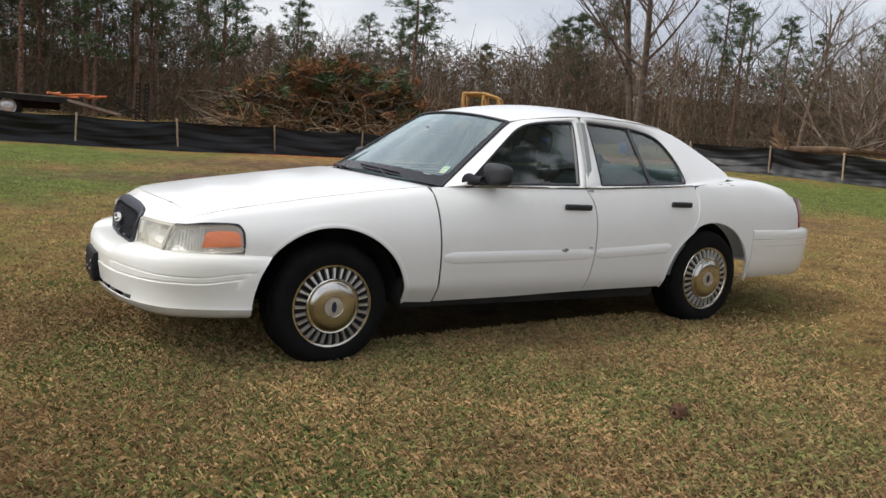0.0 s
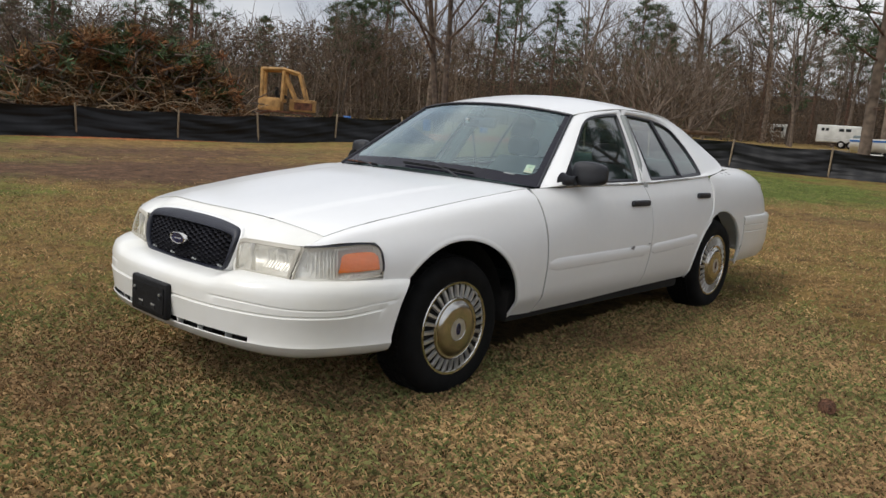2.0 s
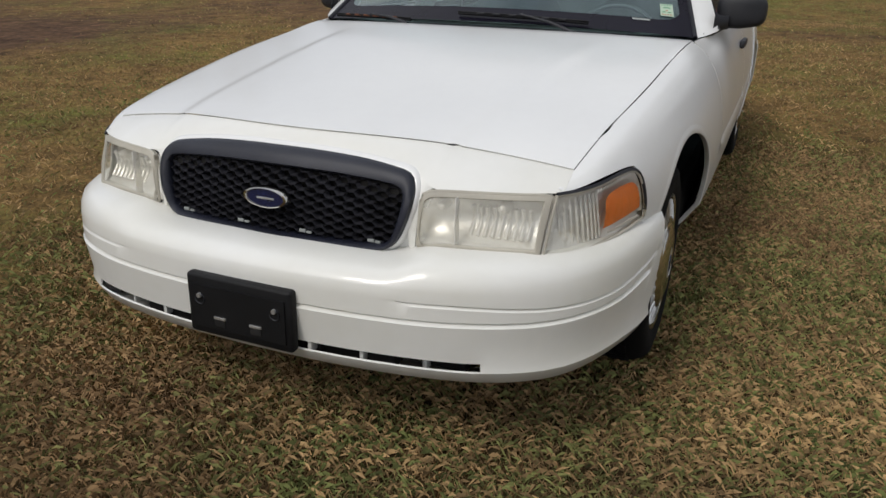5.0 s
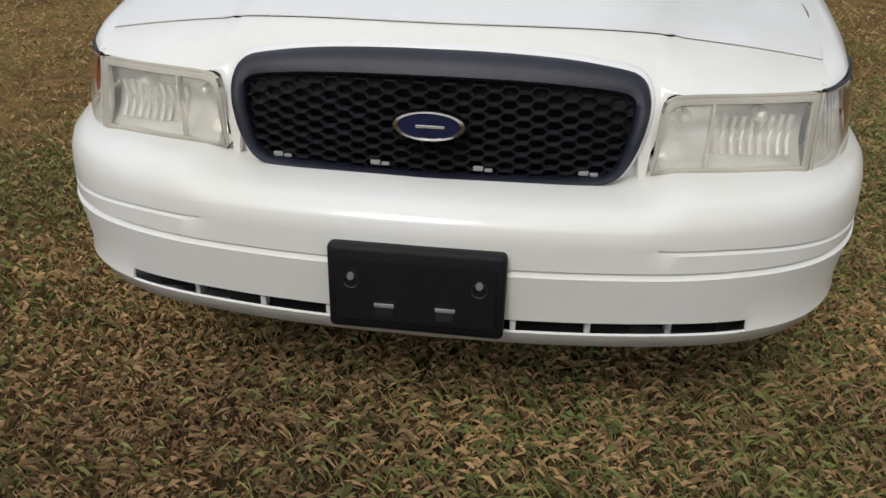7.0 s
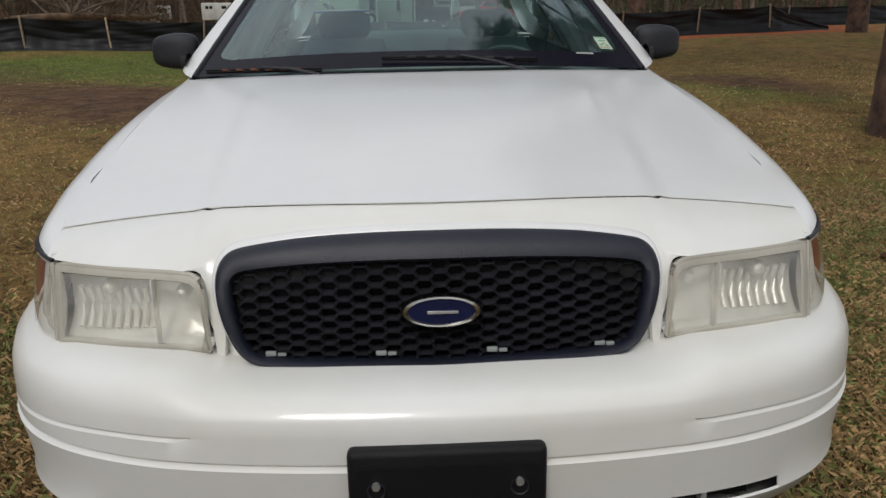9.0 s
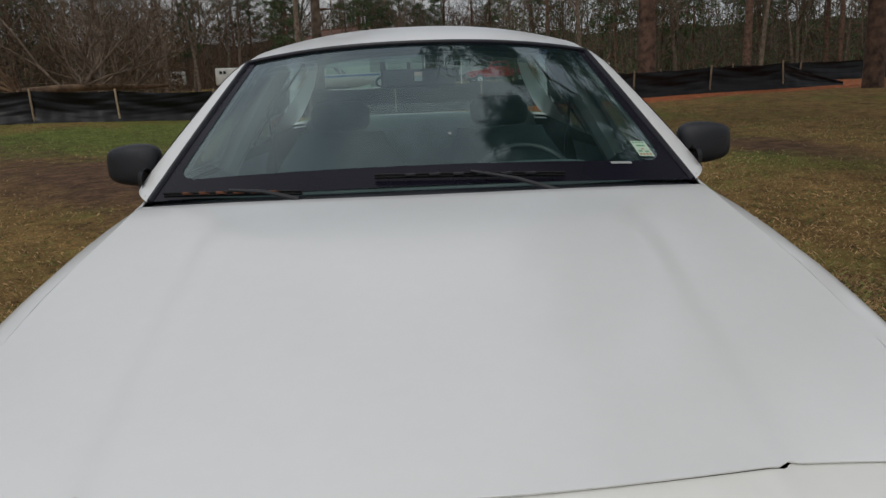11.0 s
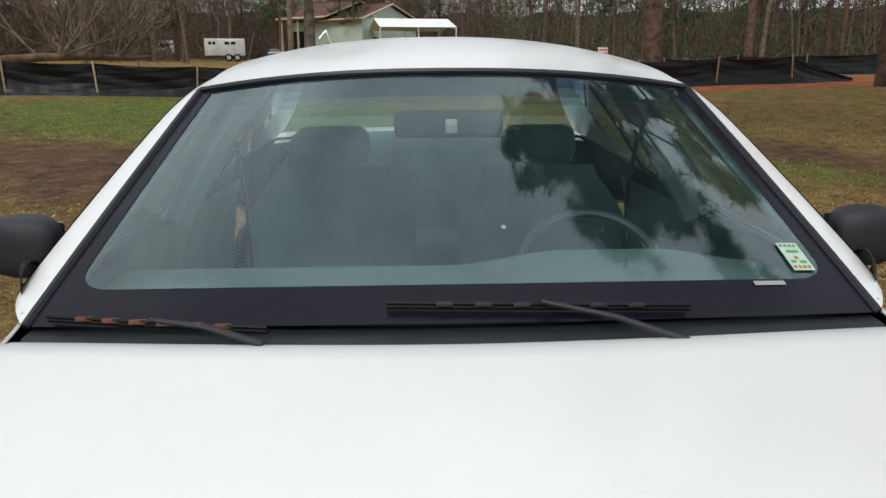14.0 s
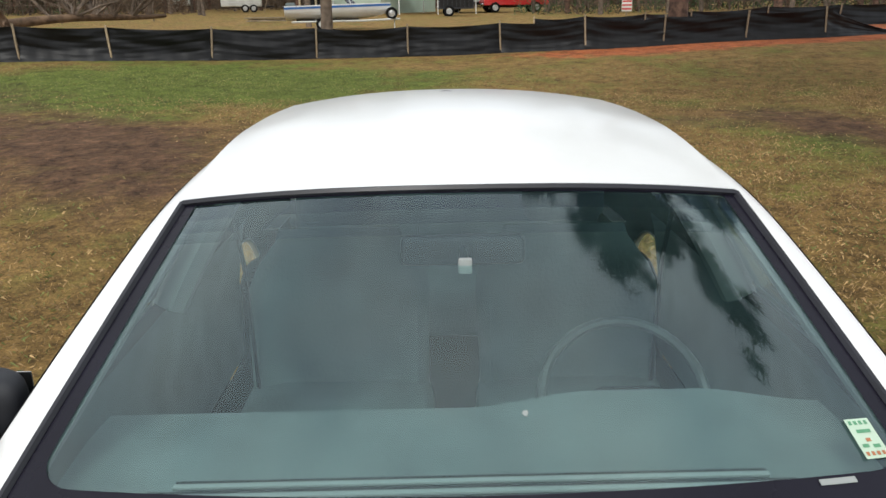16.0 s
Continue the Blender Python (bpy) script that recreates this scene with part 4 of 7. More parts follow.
part("tail_panel", tail, PAINT, car)


def tail_lamp():
    rows = []
    for x in np.linspace(3.935, 4.14, 10):
        row = []
        for z in np.linspace(0.762, min(TOP_Z(min(x, 4.0)) - 0.03, 0.99), 8):
            y = flank(min(x, 4.2), z) - 0.15 * max(0, (x - 3.95) / 0.2) ** 2
            row.append((x, -y, z))
        rows.append(row)
    return Shape().grid(rows)


both("tail_lamp", tail_lamp().flip(), TAIL_RED, "red tail lamp", solid=0.01)

# ---- lamps ----
def lamp_lens(bottom, top, n, rows_n=8, bulge=0.012, sink=0.0, bowl=0.0):
    b, t = split(chaikin(bottom, 2), n), split(chaikin(top, 2), n)
    out = []
    for k in range(rows_n + 1):
        v = k / rows_n
        row = []
        for i in range(n):
            p = lerp(b[i], t[i], v)
            e = b[min(i + 1, n - 1)] - b[max(i - 1, 0)]
            nn = np.array((-abs(e[1]), -abs(e[0]), 0)) / (np.hypot(e[0], e[1]) + 1e-9)
            row.append(tuple(p + nn * (bulge * 4 * v * (1 - v) * 0.6 - sink - bowl * 4 * v * (1 - v) * (0.6 + 0.4 * math.sin(math.pi * i / (n - 1))))))
        out.append(row)
    return Shape().grid(out)


hl_bottom = [(-0.846, -0.384, 0.582), (-0.844, -0.43, 0.5815), (-0.819, -0.54, 0.579), (-0.779, -0.658, 0.577)]
hl_top = [(-0.845, -0.386, 0.600), (-0.842, -0.388, 0.665), (-0.838, -0.390, 0.696), (-0.835, -0.396, 0.707), (-0.829, -0.415, 0.7125), (-0.790, -0.55, 0.7125), (-0.731, -0.668, 0.709)]
cl_bottom = [(-0.774, -0.666, 0.575), (-0.733, -0.715, 0.574)] + [(x, -flank(x, z) - 0.0015, z) for x, z in ((-0.67, 0.577), (-0.57, 0.584), (-0.435, 0.598))]
cl_top = [(-0.726, -0.676, 0.708), (-0.695, -0.705, 0.710), (-0.63, -0.763, 0.715), (-0.52, -0.815, 0.725), (-0.462, -0.836, 0.724), (-0.434, -0.845, 0.702), (-0.427, -0.850, 0.64), (-0.430, -0.849, 0.612)]
cl_top = cl_top[:1] + [(x, -flank(x, z) - 0.0015, z) for x, y, z in cl_top[1:]]
am_t = [(x, -flank(x, z), z) for x, z in ((-0.606, 0.676), (-0.588, 0.689), (-0.52, 0.695), (-0.462, 0.694), (-0.446, 0.676))]
for side_sign in (1, -1):
    def pick(s):
        return s if side_sign == 1 else s.mirrored()
    lens = part("headlamp", pick(lamp_lens(hl_bottom, hl_top, 28)), LENS, car, "hazed clear headlamp lens")
    part("reflector", pick(lamp_lens(hl_bottom, hl_top, 28, sink=0.012, bowl=0.055)), REFLECTOR, lens)
    for k in range(9):
        yy = -0.492 - 0.0165 * k
        xx = -0.824 + 0.20 * max(0, -yy - 0.45) ** 1.25
        part("reflector_flute", pick(Shape().tube([(xx + 0.034, yy, 0.604), (xx + 0.052, yy, 0.625), (xx + 0.060, yy, 0.648), (xx + 0.052, yy, 0.672)], 0.0052, 8)), REFLECTOR, lens)
    for y, x, r in ((-0.565, -0.768, 0.015), (-0.43, -0.806, 0.012)):
        part("bulb_shield", pick(Shape().lathe([(0.0, -0.016), (r * 0.6, -0.013), (r, 0.0), (r, 0.03)], 20, (x, y, 0.674), "x")), CORNER_SHELL, lens)
    part("lamp_divider", pick(Shape().rbox((-0.824, -0.473, 0.645), (0.024, 0.0028, 0.116), 0.001)), CORNER_SHELL, lens, "pale divider")
    lb, lt = split(chaikin(hl_bottom, 2), 41), split(chaikin(hl_top, 2), 41)
    frames = []
    for di, dv, out in ((0, 0.0, 0.003), (0.6, 0.03, 0.0055), (1.6, 0.085, 0.0055), (1.8, 0.10, 0.002)):
        loop = [(di + (40 - 2 * di) * k / 30, dv) for k in range(31)] + [(40 - di, dv + (1 - 2 * dv) * k / 8) for k in range(1, 8)]
        loop += [(40 - di - (40 - 2 * di) * k / 30, 1 - dv) for k in range(31)] + [(di, 1 - dv - (1 - 2 * dv) * k / 8) for k in range(1, 8)]
        row = []
        for i, v in loop:
            j = min(int(i), 39)
            q = lerp(lerp(lb[j], lb[j + 1], i - j), lerp(lt[j], lt[j + 1], i - j), v)
            row.append((q[0] - 0.85 * (out + 0.029 * v * (1 - v)), q[1] - 0.4 * out, q[2]))
        frames.append(row)
    part("lamp_bezel", pick(Shape().grid(frames, True)), LAMP_SHELL, lens, "yellowed plastic bezel")
    edge_pts = split(chaikin(hl_bottom, 2), 24) + split(chaikin(hl_top, 2), 24)[::-1]
    part("lamp_rim", pick(Shape().tube([tuple(p) for p in edge_pts + edge_pts[:1]], 0.0042, 6)), LAMP_SHELL, lens)
    corner = part("corner_lamp", pick(lamp_lens(cl_bottom, cl_top, 30)), CLEAR_LENS, car, "clear corner lamp with an amber reflector")
    part("reflector", pick(lamp_lens(cl_bottom, cl_top, 30, sink=0.010, bowl=0.03)), CORNER_SHELL, corner)
    am_b = [(x, -flank(x, z), z) for x, z in ((-0.622, 0.611), (-0.54, 0.614), (-0.440, 0.622))]
    part("amber_reflector", pick(lamp_lens(am_b, am_t, 16, bulge=0.006, sink=0.010)), AMBER, corner, "amber side reflector")
    beads = Shape()
    for k in range(15):
        x = lerp(-0.625, -0.462, k / 14)
        z = LAMP_LINE(x) - 0.021
        beads.rbox((x, -flank(x, z) + 0.008, z), (0.007, 0.006, 0.010), 0.0015, 1)
    for k in range(12):
        x = lerp(-0.60, -0.452, k / 11)
        beads.rbox((x, -flank(x, 0.604) + 0.008, 0.600 + 0.004 * k / 11), (0.008, 0.006, 0.006), 0.0015, 1)
    tagged(part("reflector_beads", pick(beads), CORNER_SHELL, corner), kind="stuff")
    flutes = Shape()
    for k in range(9):
        x = lerp(-0.715, -0.615, k / 8)
        flutes.tube([(x, -flank(x, 0.60) + 0.020, 0.588), (x + 0.004, -flank(x, 0.65) + 0.026, 0.645), (x + 0.008, -flank(x, 0.69) + 0.026, 0.696)], 0.0036, 6)
    part("reflector_flutes", pick(flutes), CORNER_SHELL, corner)
    edge_pts = split(chaikin(cl_bottom, 2), 30) + split(chaikin(cl_top, 2), 30)[::-1]
    part("lamp_rim", pick(Shape().tube([tuple(p) for p in edge_pts + edge_pts[:1]], 0.004, 6)), LAMP_SHELL, corner)
    seal_pts = split(chaikin(cl_top, 2), 30)
    part("lamp_seal", pick(Shape().tube([(p[0], p[1], p[2] + 0.004) for p in seal_pts], 0.005, 5)), SEAL, corner)
    both_bottom = split(chaikin(hl_bottom, 2), 20)
    part("lamp_gap", pick(Shape().tube([(p[0] + 0.006, p[1], p[2] - 0.005) for p in both_bottom], 0.006, 5)), DARK, lens)
part("front_carrier", Shape().rbox((-0.58, 0, 0.60), (0.20, 1.10, 0.20), 0.03).rbox((-0.80, 0, 0.63), (0.05, 0.72, 0.20), 0.02), DARK, car)

# ---- grille ----
def grille_x(y, z):
    return nose_x(min(abs(y), 0.37), z) - 0.014 + (NOSE_X(abs(y)) - NOSE_X(min(abs(y), 0.37)))


outer_loop = [(0.20, 0.765), (0.31, 0.752), (0.355, 0.741), (0.371, 0.708), (0.367, 0.66), (0.349, 0.605), (0.327, 0.571), (0.290, 0.557), (0.15, 0.555), (0, 0.555)]
inner_loop = [(0.20, 0.722), (0.30, 0.715), (0.334, 0.709), (0.343, 0.692), (0.340, 0.655), (0.329, 0.612), (0.316, 0.581), (0.285, 0.570), (0.15, 0.566), (0, 0.565)]


def full(loop, top):
    return [(0, top)] + loop + [(-y, z) for y, z in loop[-2::-1]]


ol, il = chaikin(full(outer_loop, 0.771), 2, True), chaikin(full(inner_loop, 0.726), 2, True)
rows = []
for t, d in ((0.0, 0.02), (0.0, 0.0), (0.12, -0.010), (0.5, -0.012), (0.85, -0.006), (1.0, 0.006), (1.0, 0.030)):
    rows.append([(grille_x(*lerp(a, b, t)) + d, *lerp(a, b, t)) for a, b in zip(ol, il)])
grille = part("grille", Shape().grid(rows, True), NAVY_PLASTIC, car, "dark grille surround with honeycomb mesh and blue oval badge", smooth=50)


def outward(loop, d):
    out, n = [], len(loop)
    for i, p in enumerate(loop):
        e = loop[(i + 1) % n] - loop[i - 1]
        nn = np.array((e[1], -e[0])) / np.linalg.norm(e)
        if nn @ (p - np.array((0, 0.655))) < 0:
            nn = -nn
        out.append(p + nn * d)
    return out


lip_rows = []
for d, dx in ((-0.003, 0.004), (0.001, 0.002), (0.005, 0.004), (0.008, 0.010), (0.010, 0.024), (0.045, 0.028)):
    lip_rows.append([(grille_x(*p) + dx + 0.002, *(p if d < 0.04 or p[1] < 0.61 else q)) for p, q in zip(outward(ol, d), outward(ol, 0.012))])
part("grille_lip", Shape().grid(lip_rows, True), PAINT, car, smooth=50)


def in_grille(y, z):
    ins = False
    for (y0, z0), (y1, z1) in zip(il, il[1:] + il[:1]):
        if (z0 > z) != (z1 > z) and y < (y1 - y0) * (z - z0) / (z1 - z0) + y0:
            ins = not ins
    return ins


comb = Shape()
HW, HH = 0.0175, 0.0104
for c in range(-14, 15):
    for r in range(-2, 10):
        cy, cz = c * HW * 1.5, 0.572 + (r + 0.5 * (c % 2)) * HH * 2
        if not in_grille(cy, cz):
            continue
        rows = []
        for k, d in ((1.0, 0.024), (1.0, 0.003), (0.95, 0.0), (0.90, 0.005), (0.90, 0.024)):
            rows.append([(grille_x(cy + y * HW * k, cz + z * HH * k) + 0.008 + d, cy + y * HW * k, cz + z * HH * (k - 0.06 * (k < 1))) for y, z in ((-1, 0), (-0.5, 1), (0.5, 1), (1, 0), (0.5, -1), (-0.5, -1))])
        comb.grid(rows, True)
part("honeycomb_mesh", comb, GRILLE_MESH, grille, smooth=20)
part("grille_back", Shape().grid([[(nose_x(y, z) + 0.035, y, z) for y in np.linspace(-0.35, 0.35, 15)] for z in (0.55, 0.62, 0.68, 0.72, 0.75)]), DARK, grille)
oval = []
for r, d in ((1.0, 0.014), (1.0, 0.0), (0.95, -0.005), (0.85, -0.006), (0.80, -0.001), (0.79, 0.003)):
    oval.append([(-0.895 + d, 0.0 + 0.065 * r * math.cos(a), 0.657 + 0.0265 * r * math.sin(a)) for a in np.linspace(0, 2 * math.pi, 41)[:-1]])
badge = part("oval_badge", Shape().grid(oval, True), CHROME, grille, "chrome rim of the oval badge")
face = Shape().grid([[(-0.8975, 0.065 * r * math.cos(a), 0.657 + 0.0265 * r * math.sin(a)) for a in np.linspace(0, 2 * math.pi, 41)[:-1]] for r in (0.81, 0.4, 0.01)], True)
part("badge_face", face, BADGE_BLUE, badge, "dark blue badge face")
part("badge_bar", Shape().rbox((-0.899, -0.002, 0.656), (0.003, 0.050, 0.005), 0.0012), ALLOY, badge, "pale bar across the badge")
for y in (-0.275, -0.092, 0.092, 0.275):
    part("clip_tab", Shape().rbox((grille_x(y, 0.577) + 0.010, y + 0.008, 0.577), (0.006, 0.018, 0.009), 0.002).rbox((grille_x(y, 0.577) + 0.011, y - 0.010, 0.575), (0.006, 0.014, 0.006), 0.001), LINER, grille, "pale plastic clip")

# ---- wheels ----
def wheel(x, y_out, z):
    """A wheel whose outer face lies at -y_out."""
    w = tagged(new("wheel"), "black tyre with finned steel wheel cover", "wheel")
    w.parent = car
    w.location = (x, 0, z)
    tyre = [(0.215, 0.02), (0.222, -0.006), (0.245, -0.016), (0.275, -0.018), (0.302, -0.012), (0.318, 0.004), (0.329, 0.028), (0.334, 0.06), (0.335, 0.11), (0.334, 0.16), (0.329, 0.19), (0.312, 0.212), (0.27, 0.222), (0.215, 0.21)]
    t = part("tyre", Shape().lathe([(r, a - y_out + 0.012) for r, a in tyre], 72), RUBBER, w)
    tread = Shape()
    for k in range(72):
        a = 2 * math.pi * k / 72
        for y in (0.052, 0.088, 0.135, 0.17):
            m = Matrix.Rotation(-a, 3, "Y")
            tread.box(m @ Vector((0.3345, 0, 0)) + Vector((0, y - y_out + 0.012, 0)), (0.007, 0.028, 0.020), m)
    part("tread", tread, RUBBER, t, smooth=0)
    o = -y_out
    cover = part("wheel_cover", Shape().lathe([(0.226, o + 0.03), (0.227, o + 0.008), (0.222, o + 0.001), (0.212, o + 0.003), (0.206, o + 0.012), (0.206, o + 0.022)], 72), CHROME, w, "steel wheel cover with radial fins")
    part("cover_back", Shape().lathe([(0.21, o + 0.020), (0.15, o + 0.022), (0.0, o + 0.03)], 48), DARK, cover)
    fin = Shape()
    fin.add([(-0.0085, 0.004, 0.150), (0.0085, 0.004, 0.150), (0.0105, 0.008, 0.207), (-0.0105, 0.008, 0.207), (-0.0045, -0.012, 0.152), (0.0045, -0.012, 0.152), (0.007, -0.004, 0.205), (-0.007, -0.004, 0.205)],
            [(4, 5, 6, 7), (0, 4, 7, 3), (5, 1, 2, 6), (0, 1, 5, 4), (3, 7, 6, 2)])
    f0 = part("fin", fin, ALLOY, cover, smooth=0)
    f0.location = (0, o + 0.008, 0)
    for k in range(1, 28):
        f = new("fin", f0.data)
        f.parent, f.location, f.rotation_euler = cover, (0, o + 0.008, 0), (0, 2 * math.pi * k / 28, 0)
    dome = [(0.153, o + 0.020), (0.150, o - 0.002), (0.144, o - 0.006), (0.136, o - 0.003), (0.131, o - 0.004), (0.126, o - 0.008), (0.114, o - 0.015), (0.100, o - 0.018), (0.072, o - 0.0205), (0.054, o - 0.0215), (0.050, o - 0.0185)]
    part("hub_dome", Shape().lathe(dome, 64), CHROME, cover, "polished hub dome")
    part("hub_disc", Shape().lathe([(0.052, o - 0.0195), (0.03, o - 0.0205), (0.0, o - 0.021)], 32), ALLOY, cover)
    ov = Shape().grid([[(0.015 * r * math.cos(a), o - 0.0235 + 0.003 * (r > 0.95), 0.030 * r * math.sin(a)) for a in np.linspace(0, 2 * math.pi, 25)[:-1]] for r in (1.0, 0.9, 0.4, 0.02)], True)
    part("hub_emblem", ov, BADGE_BLUE, cover)
    return w


for x, y_out, z in ((0.052, 0.842, 0.305), (2.888, 0.888, 0.394)):
    copy_thing(wheel(x, y_out, z), pose(x, 0, z, 0, 0, 180)).parent = car

# ---- door mirrors, handles, wipers, small marks ----
def door_mirror():
    bm = bmesh.new()
    bmesh.ops.create_cube(bm, size=1)
    bmesh.ops.subdivide_edges(bm, edges=bm.edges[:], cuts=7, use_grid_fill=True)
    out = Shape()
    for v in bm.verts:
        p = v.co * 2
        n3 = Vector((math.copysign(abs(p.x) ** 1.0, p.x), p.y, p.z))
        k = (abs(n3.x) ** 4 + abs(n3.y) ** 4 + abs(n3.z) ** 4) ** 0.25
        q = n3 / max(k, 1e-6) * max(abs(n3.x), abs(n3.y), abs(n3.z))
        depth = 0.062 * (1 - 0.35 * abs(q.y) ** 2)
        out.v.append((0.990 + q.x * depth * (1.0 if q.x < 0 else 0.55) - 0.02 * q.y, -0.918 + q.y * 0.092, 1.046 + q.z * (0.066 - 0.012 * q.y * (q.y < 0) * -1)))
    bm.verts.index_update()
    out.f = [tuple(v.index for v in f.verts) for f in bm.faces]
    bm.free()
    return out


arm = Shape().grid([[(0.845 + 0.03 * math.cos(a) * k + 0.07 * t, -lerp(0.835, 0.88, t), lerp(1.002, 1.006, t) + 0.026 * math.sin(a) * k) for a in np.linspace(0, 2 * math.pi, 17)[:-1]] for t, k in ((0, 1.7), (0.25, 1.2), (0.6, 1.0), (1.0, 1.0))], True)
sail = Shape().grid([[on_house((x, z)) for x, z in ((0.815, 0.986), (0.93, 0.986), (0.965, 0.99))], [on_house((x, z)) for x, z in ((0.86, 1.02), (0.93, 1.04), (0.965, 1.05))], [on_house((x, z)) for x, z in ((0.95, 1.088), (0.96, 1.093), (0.972, 1.10))]])
for k, d in enumerate(doors[:2]):
    s = (lambda q: q) if k == 0 else (lambda q: q.mirrored())
    mir = part("door_mirror", s(door_mirror()), BLACK_PLASTIC, d, "black plastic door mirror", smooth=60)
    part("mirror_arm", s(arm), BLACK_PLASTIC, mir)
    part("mirror_sail", s(sail), BLACK_PLASTIC, mir, solid=0.012)
    part("mirror_glass", s(Shape().rbox((1.027, -0.918, 1.038), (0.004, 0.15, 0.10), 0.0015)), CHROME, mir)


def handle(x, z, wide):
    s = Shape()
    y = -flank(x, z)
    s.rbox((x, y - 0.010, z + 0.004), (wide, 0.024, 0.036), 0.010, 3)
    return s, Shape().grid([[(x + a * wide * 0.46 * k, -flank(x, z - 0.03) - 0.0025 + 0.010 * (1 - k), z - 0.034 + b * 0.014 * k) for a, b in ((math.cos(t), math.sin(t)) for t in np.linspace(0, 2 * math.pi, 21)[:-1])] for k in (1.0, 0.8, 0.05)], True)


for k, (d, x, z, wide) in enumerate(((doors[0], 1.617, 0.872, 0.212), (doors[1], 1.617, 0.872, 0.212), (doors[2], 2.535, 0.910, 0.19), (doors[3], 2.535, 0.910, 0.19))):
    a, b = handle(x, z, wide)
    h = part("door_handle", a if k % 2 == 0 else a.mirrored(), BLACK_PLASTIC, d, "black door handle")
# fuel flap seam
ring_pts = [(3.235 + 0.070 * math.cos(a), -flank(3.235 + 0.070 * math.cos(a), 0.875 + 0.08 * math.sin(a)) - 0.0005, 0.875 + 0.08 * math.sin(a)) for a in np.linspace(radians(75), radians(285), 30)]
part("fuel_flap_seam", Shape().tube(ring_pts, 0.0022, 5), SEAL, quarters[0])


def scuff(cx, cz, rx, rz, seed, out=0.0025, lift=0.0):
    """A bare patch of irregular outline on the flank."""
    rng = random.Random(seed)
    loop = [(1 + 0.45 * rng.uniform(-1, 1)) for _ in range(18)]
    rows = []
    for k in (1.0, 0.6, 0.02):
        row = []
        for i, q in enumerate(loop):
            a = 2 * math.pi * i / 18
            x, z = cx + rx * q * k * math.cos(a), cz + rz * q * k * math.sin(a)
            zz = min(z, TOP_Z(x) - 0.002)
            row.append((x, -flank(x, zz) - out, zz + out * lift))
        rows.append(row)
    return Shape().grid(rows, True)


part("bare_patch", scuff(3.07, 1.046, 0.10, 0.022, 3, 0.004, 1.0), PRIMER, quarters[0], "patch of peeled paint")
part("paint_chip", scuff(1.52, 0.612, 0.022, 0.011, 5, 0.0105), PRIMER, doors[0], "chipped paint")
part("paint_chip", scuff(1.725, 0.628, 0.020, 0.006, 7, 0.0100), PRIMER, doors[0], "chipped paint")


def wiper(w0, w1, u0, u1, pivot, rusty=False):
    """Blade along the glass from w0 to w1 and an arm from the cowl."""
    blade = Shape()
    n = 16
    for (o, r) in ((0.013, 0.005), (0.023, 0.003)):
        blade.tube([screen_point(lerp(u0, u1, i / n), lerp(w0, w1, i / n), o) for i in range(n + 1)], r, 5)
    ob = part("wiper", blade, BRACKET, windscreen, "black windscreen wiper")
    for i in range(3, 14, 2):
        c = screen_point(lerp(u0, u1, i / n), lerp(w0, w1, i / n), 0.021)
        part("wiper_bridge", Shape().rbox(c, (0.010, 0.030, 0.008), 0.002), RUST if rusty else BLACK_PLASTIC, ob)
    mid = screen_point((u0 + u1) / 2, (w0 + w1) / 2, 0.030)
    end = screen_point(*pivot, 0.022)
    top = tuple(lerp(np.array(mid), np.array(end), 0.5) + np.array((0, 0, 0.008)))
    part("wiper_arm", Shape().tube([mid, top, end], [0.004, 0.0055, 0.007], 6), BLACK_PLASTIC, ob)
    return ob


wiper(0.17, -0.51, 0.042, 0.020, (-0.085, -0.47))
wiper(0.94, 0.42, 0.012, -0.026, (-0.07, 0.42), True)

sticker = part("sticker", patch(0.145, 0.245, -0.915, -0.852, 3, 3, 0.0045), STICKER_PAPER, windscreen, "pale green paper sticker")
for u0, mat in ((0.229, STICKER_GREEN), (0.152, STICKER_INK)):
    for k in range(4):
        w0 = -0.906 + 0.0135 * k
        part("print_bar", patch(u0, u0 + 0.010, w0, w0 + 0.008, 1, 1, 0.0055), mat, sticker)
for u0, w0, wide, mat in ((0.208, -0.902, 0.036, STICKER_GREEN), (0.186, -0.889, 0.012, STICKER_INK), (0.170, -0.904, 0.018, STICKER_GREEN), (0.172, -0.876, 0.016, STICKER_GREEN)):
    part("print_bar", patch(u0, u0 + 0.009, w0, w0 + wide, 1, 1, 0.0055), mat, sticker)
part("number_tag", patch(0.096, 0.110, -0.80, -0.715, 1, 3, 0.0045), LINER, windscreen, "pale tag behind the glass")
part("glass_chip", Shape().add([(*screen_point(0.305, -0.112, 0.0035),)] + [screen_point(0.305 + 0.012 * math.sin(a) * q, -0.118 + 0.010 * math.cos(a) * q, 0.0035) for a, q in zip(np.linspace(0, 2 * math.pi, 13)[:-1], (1, .5, .9, .4, 1, .6, .8, .4, 1, .5, .7, .4))], [(0, 1 + k, 1 + (k + 1) % 12) for k in range(12)]), LINER, windscreen, "small star-shaped stone chip")

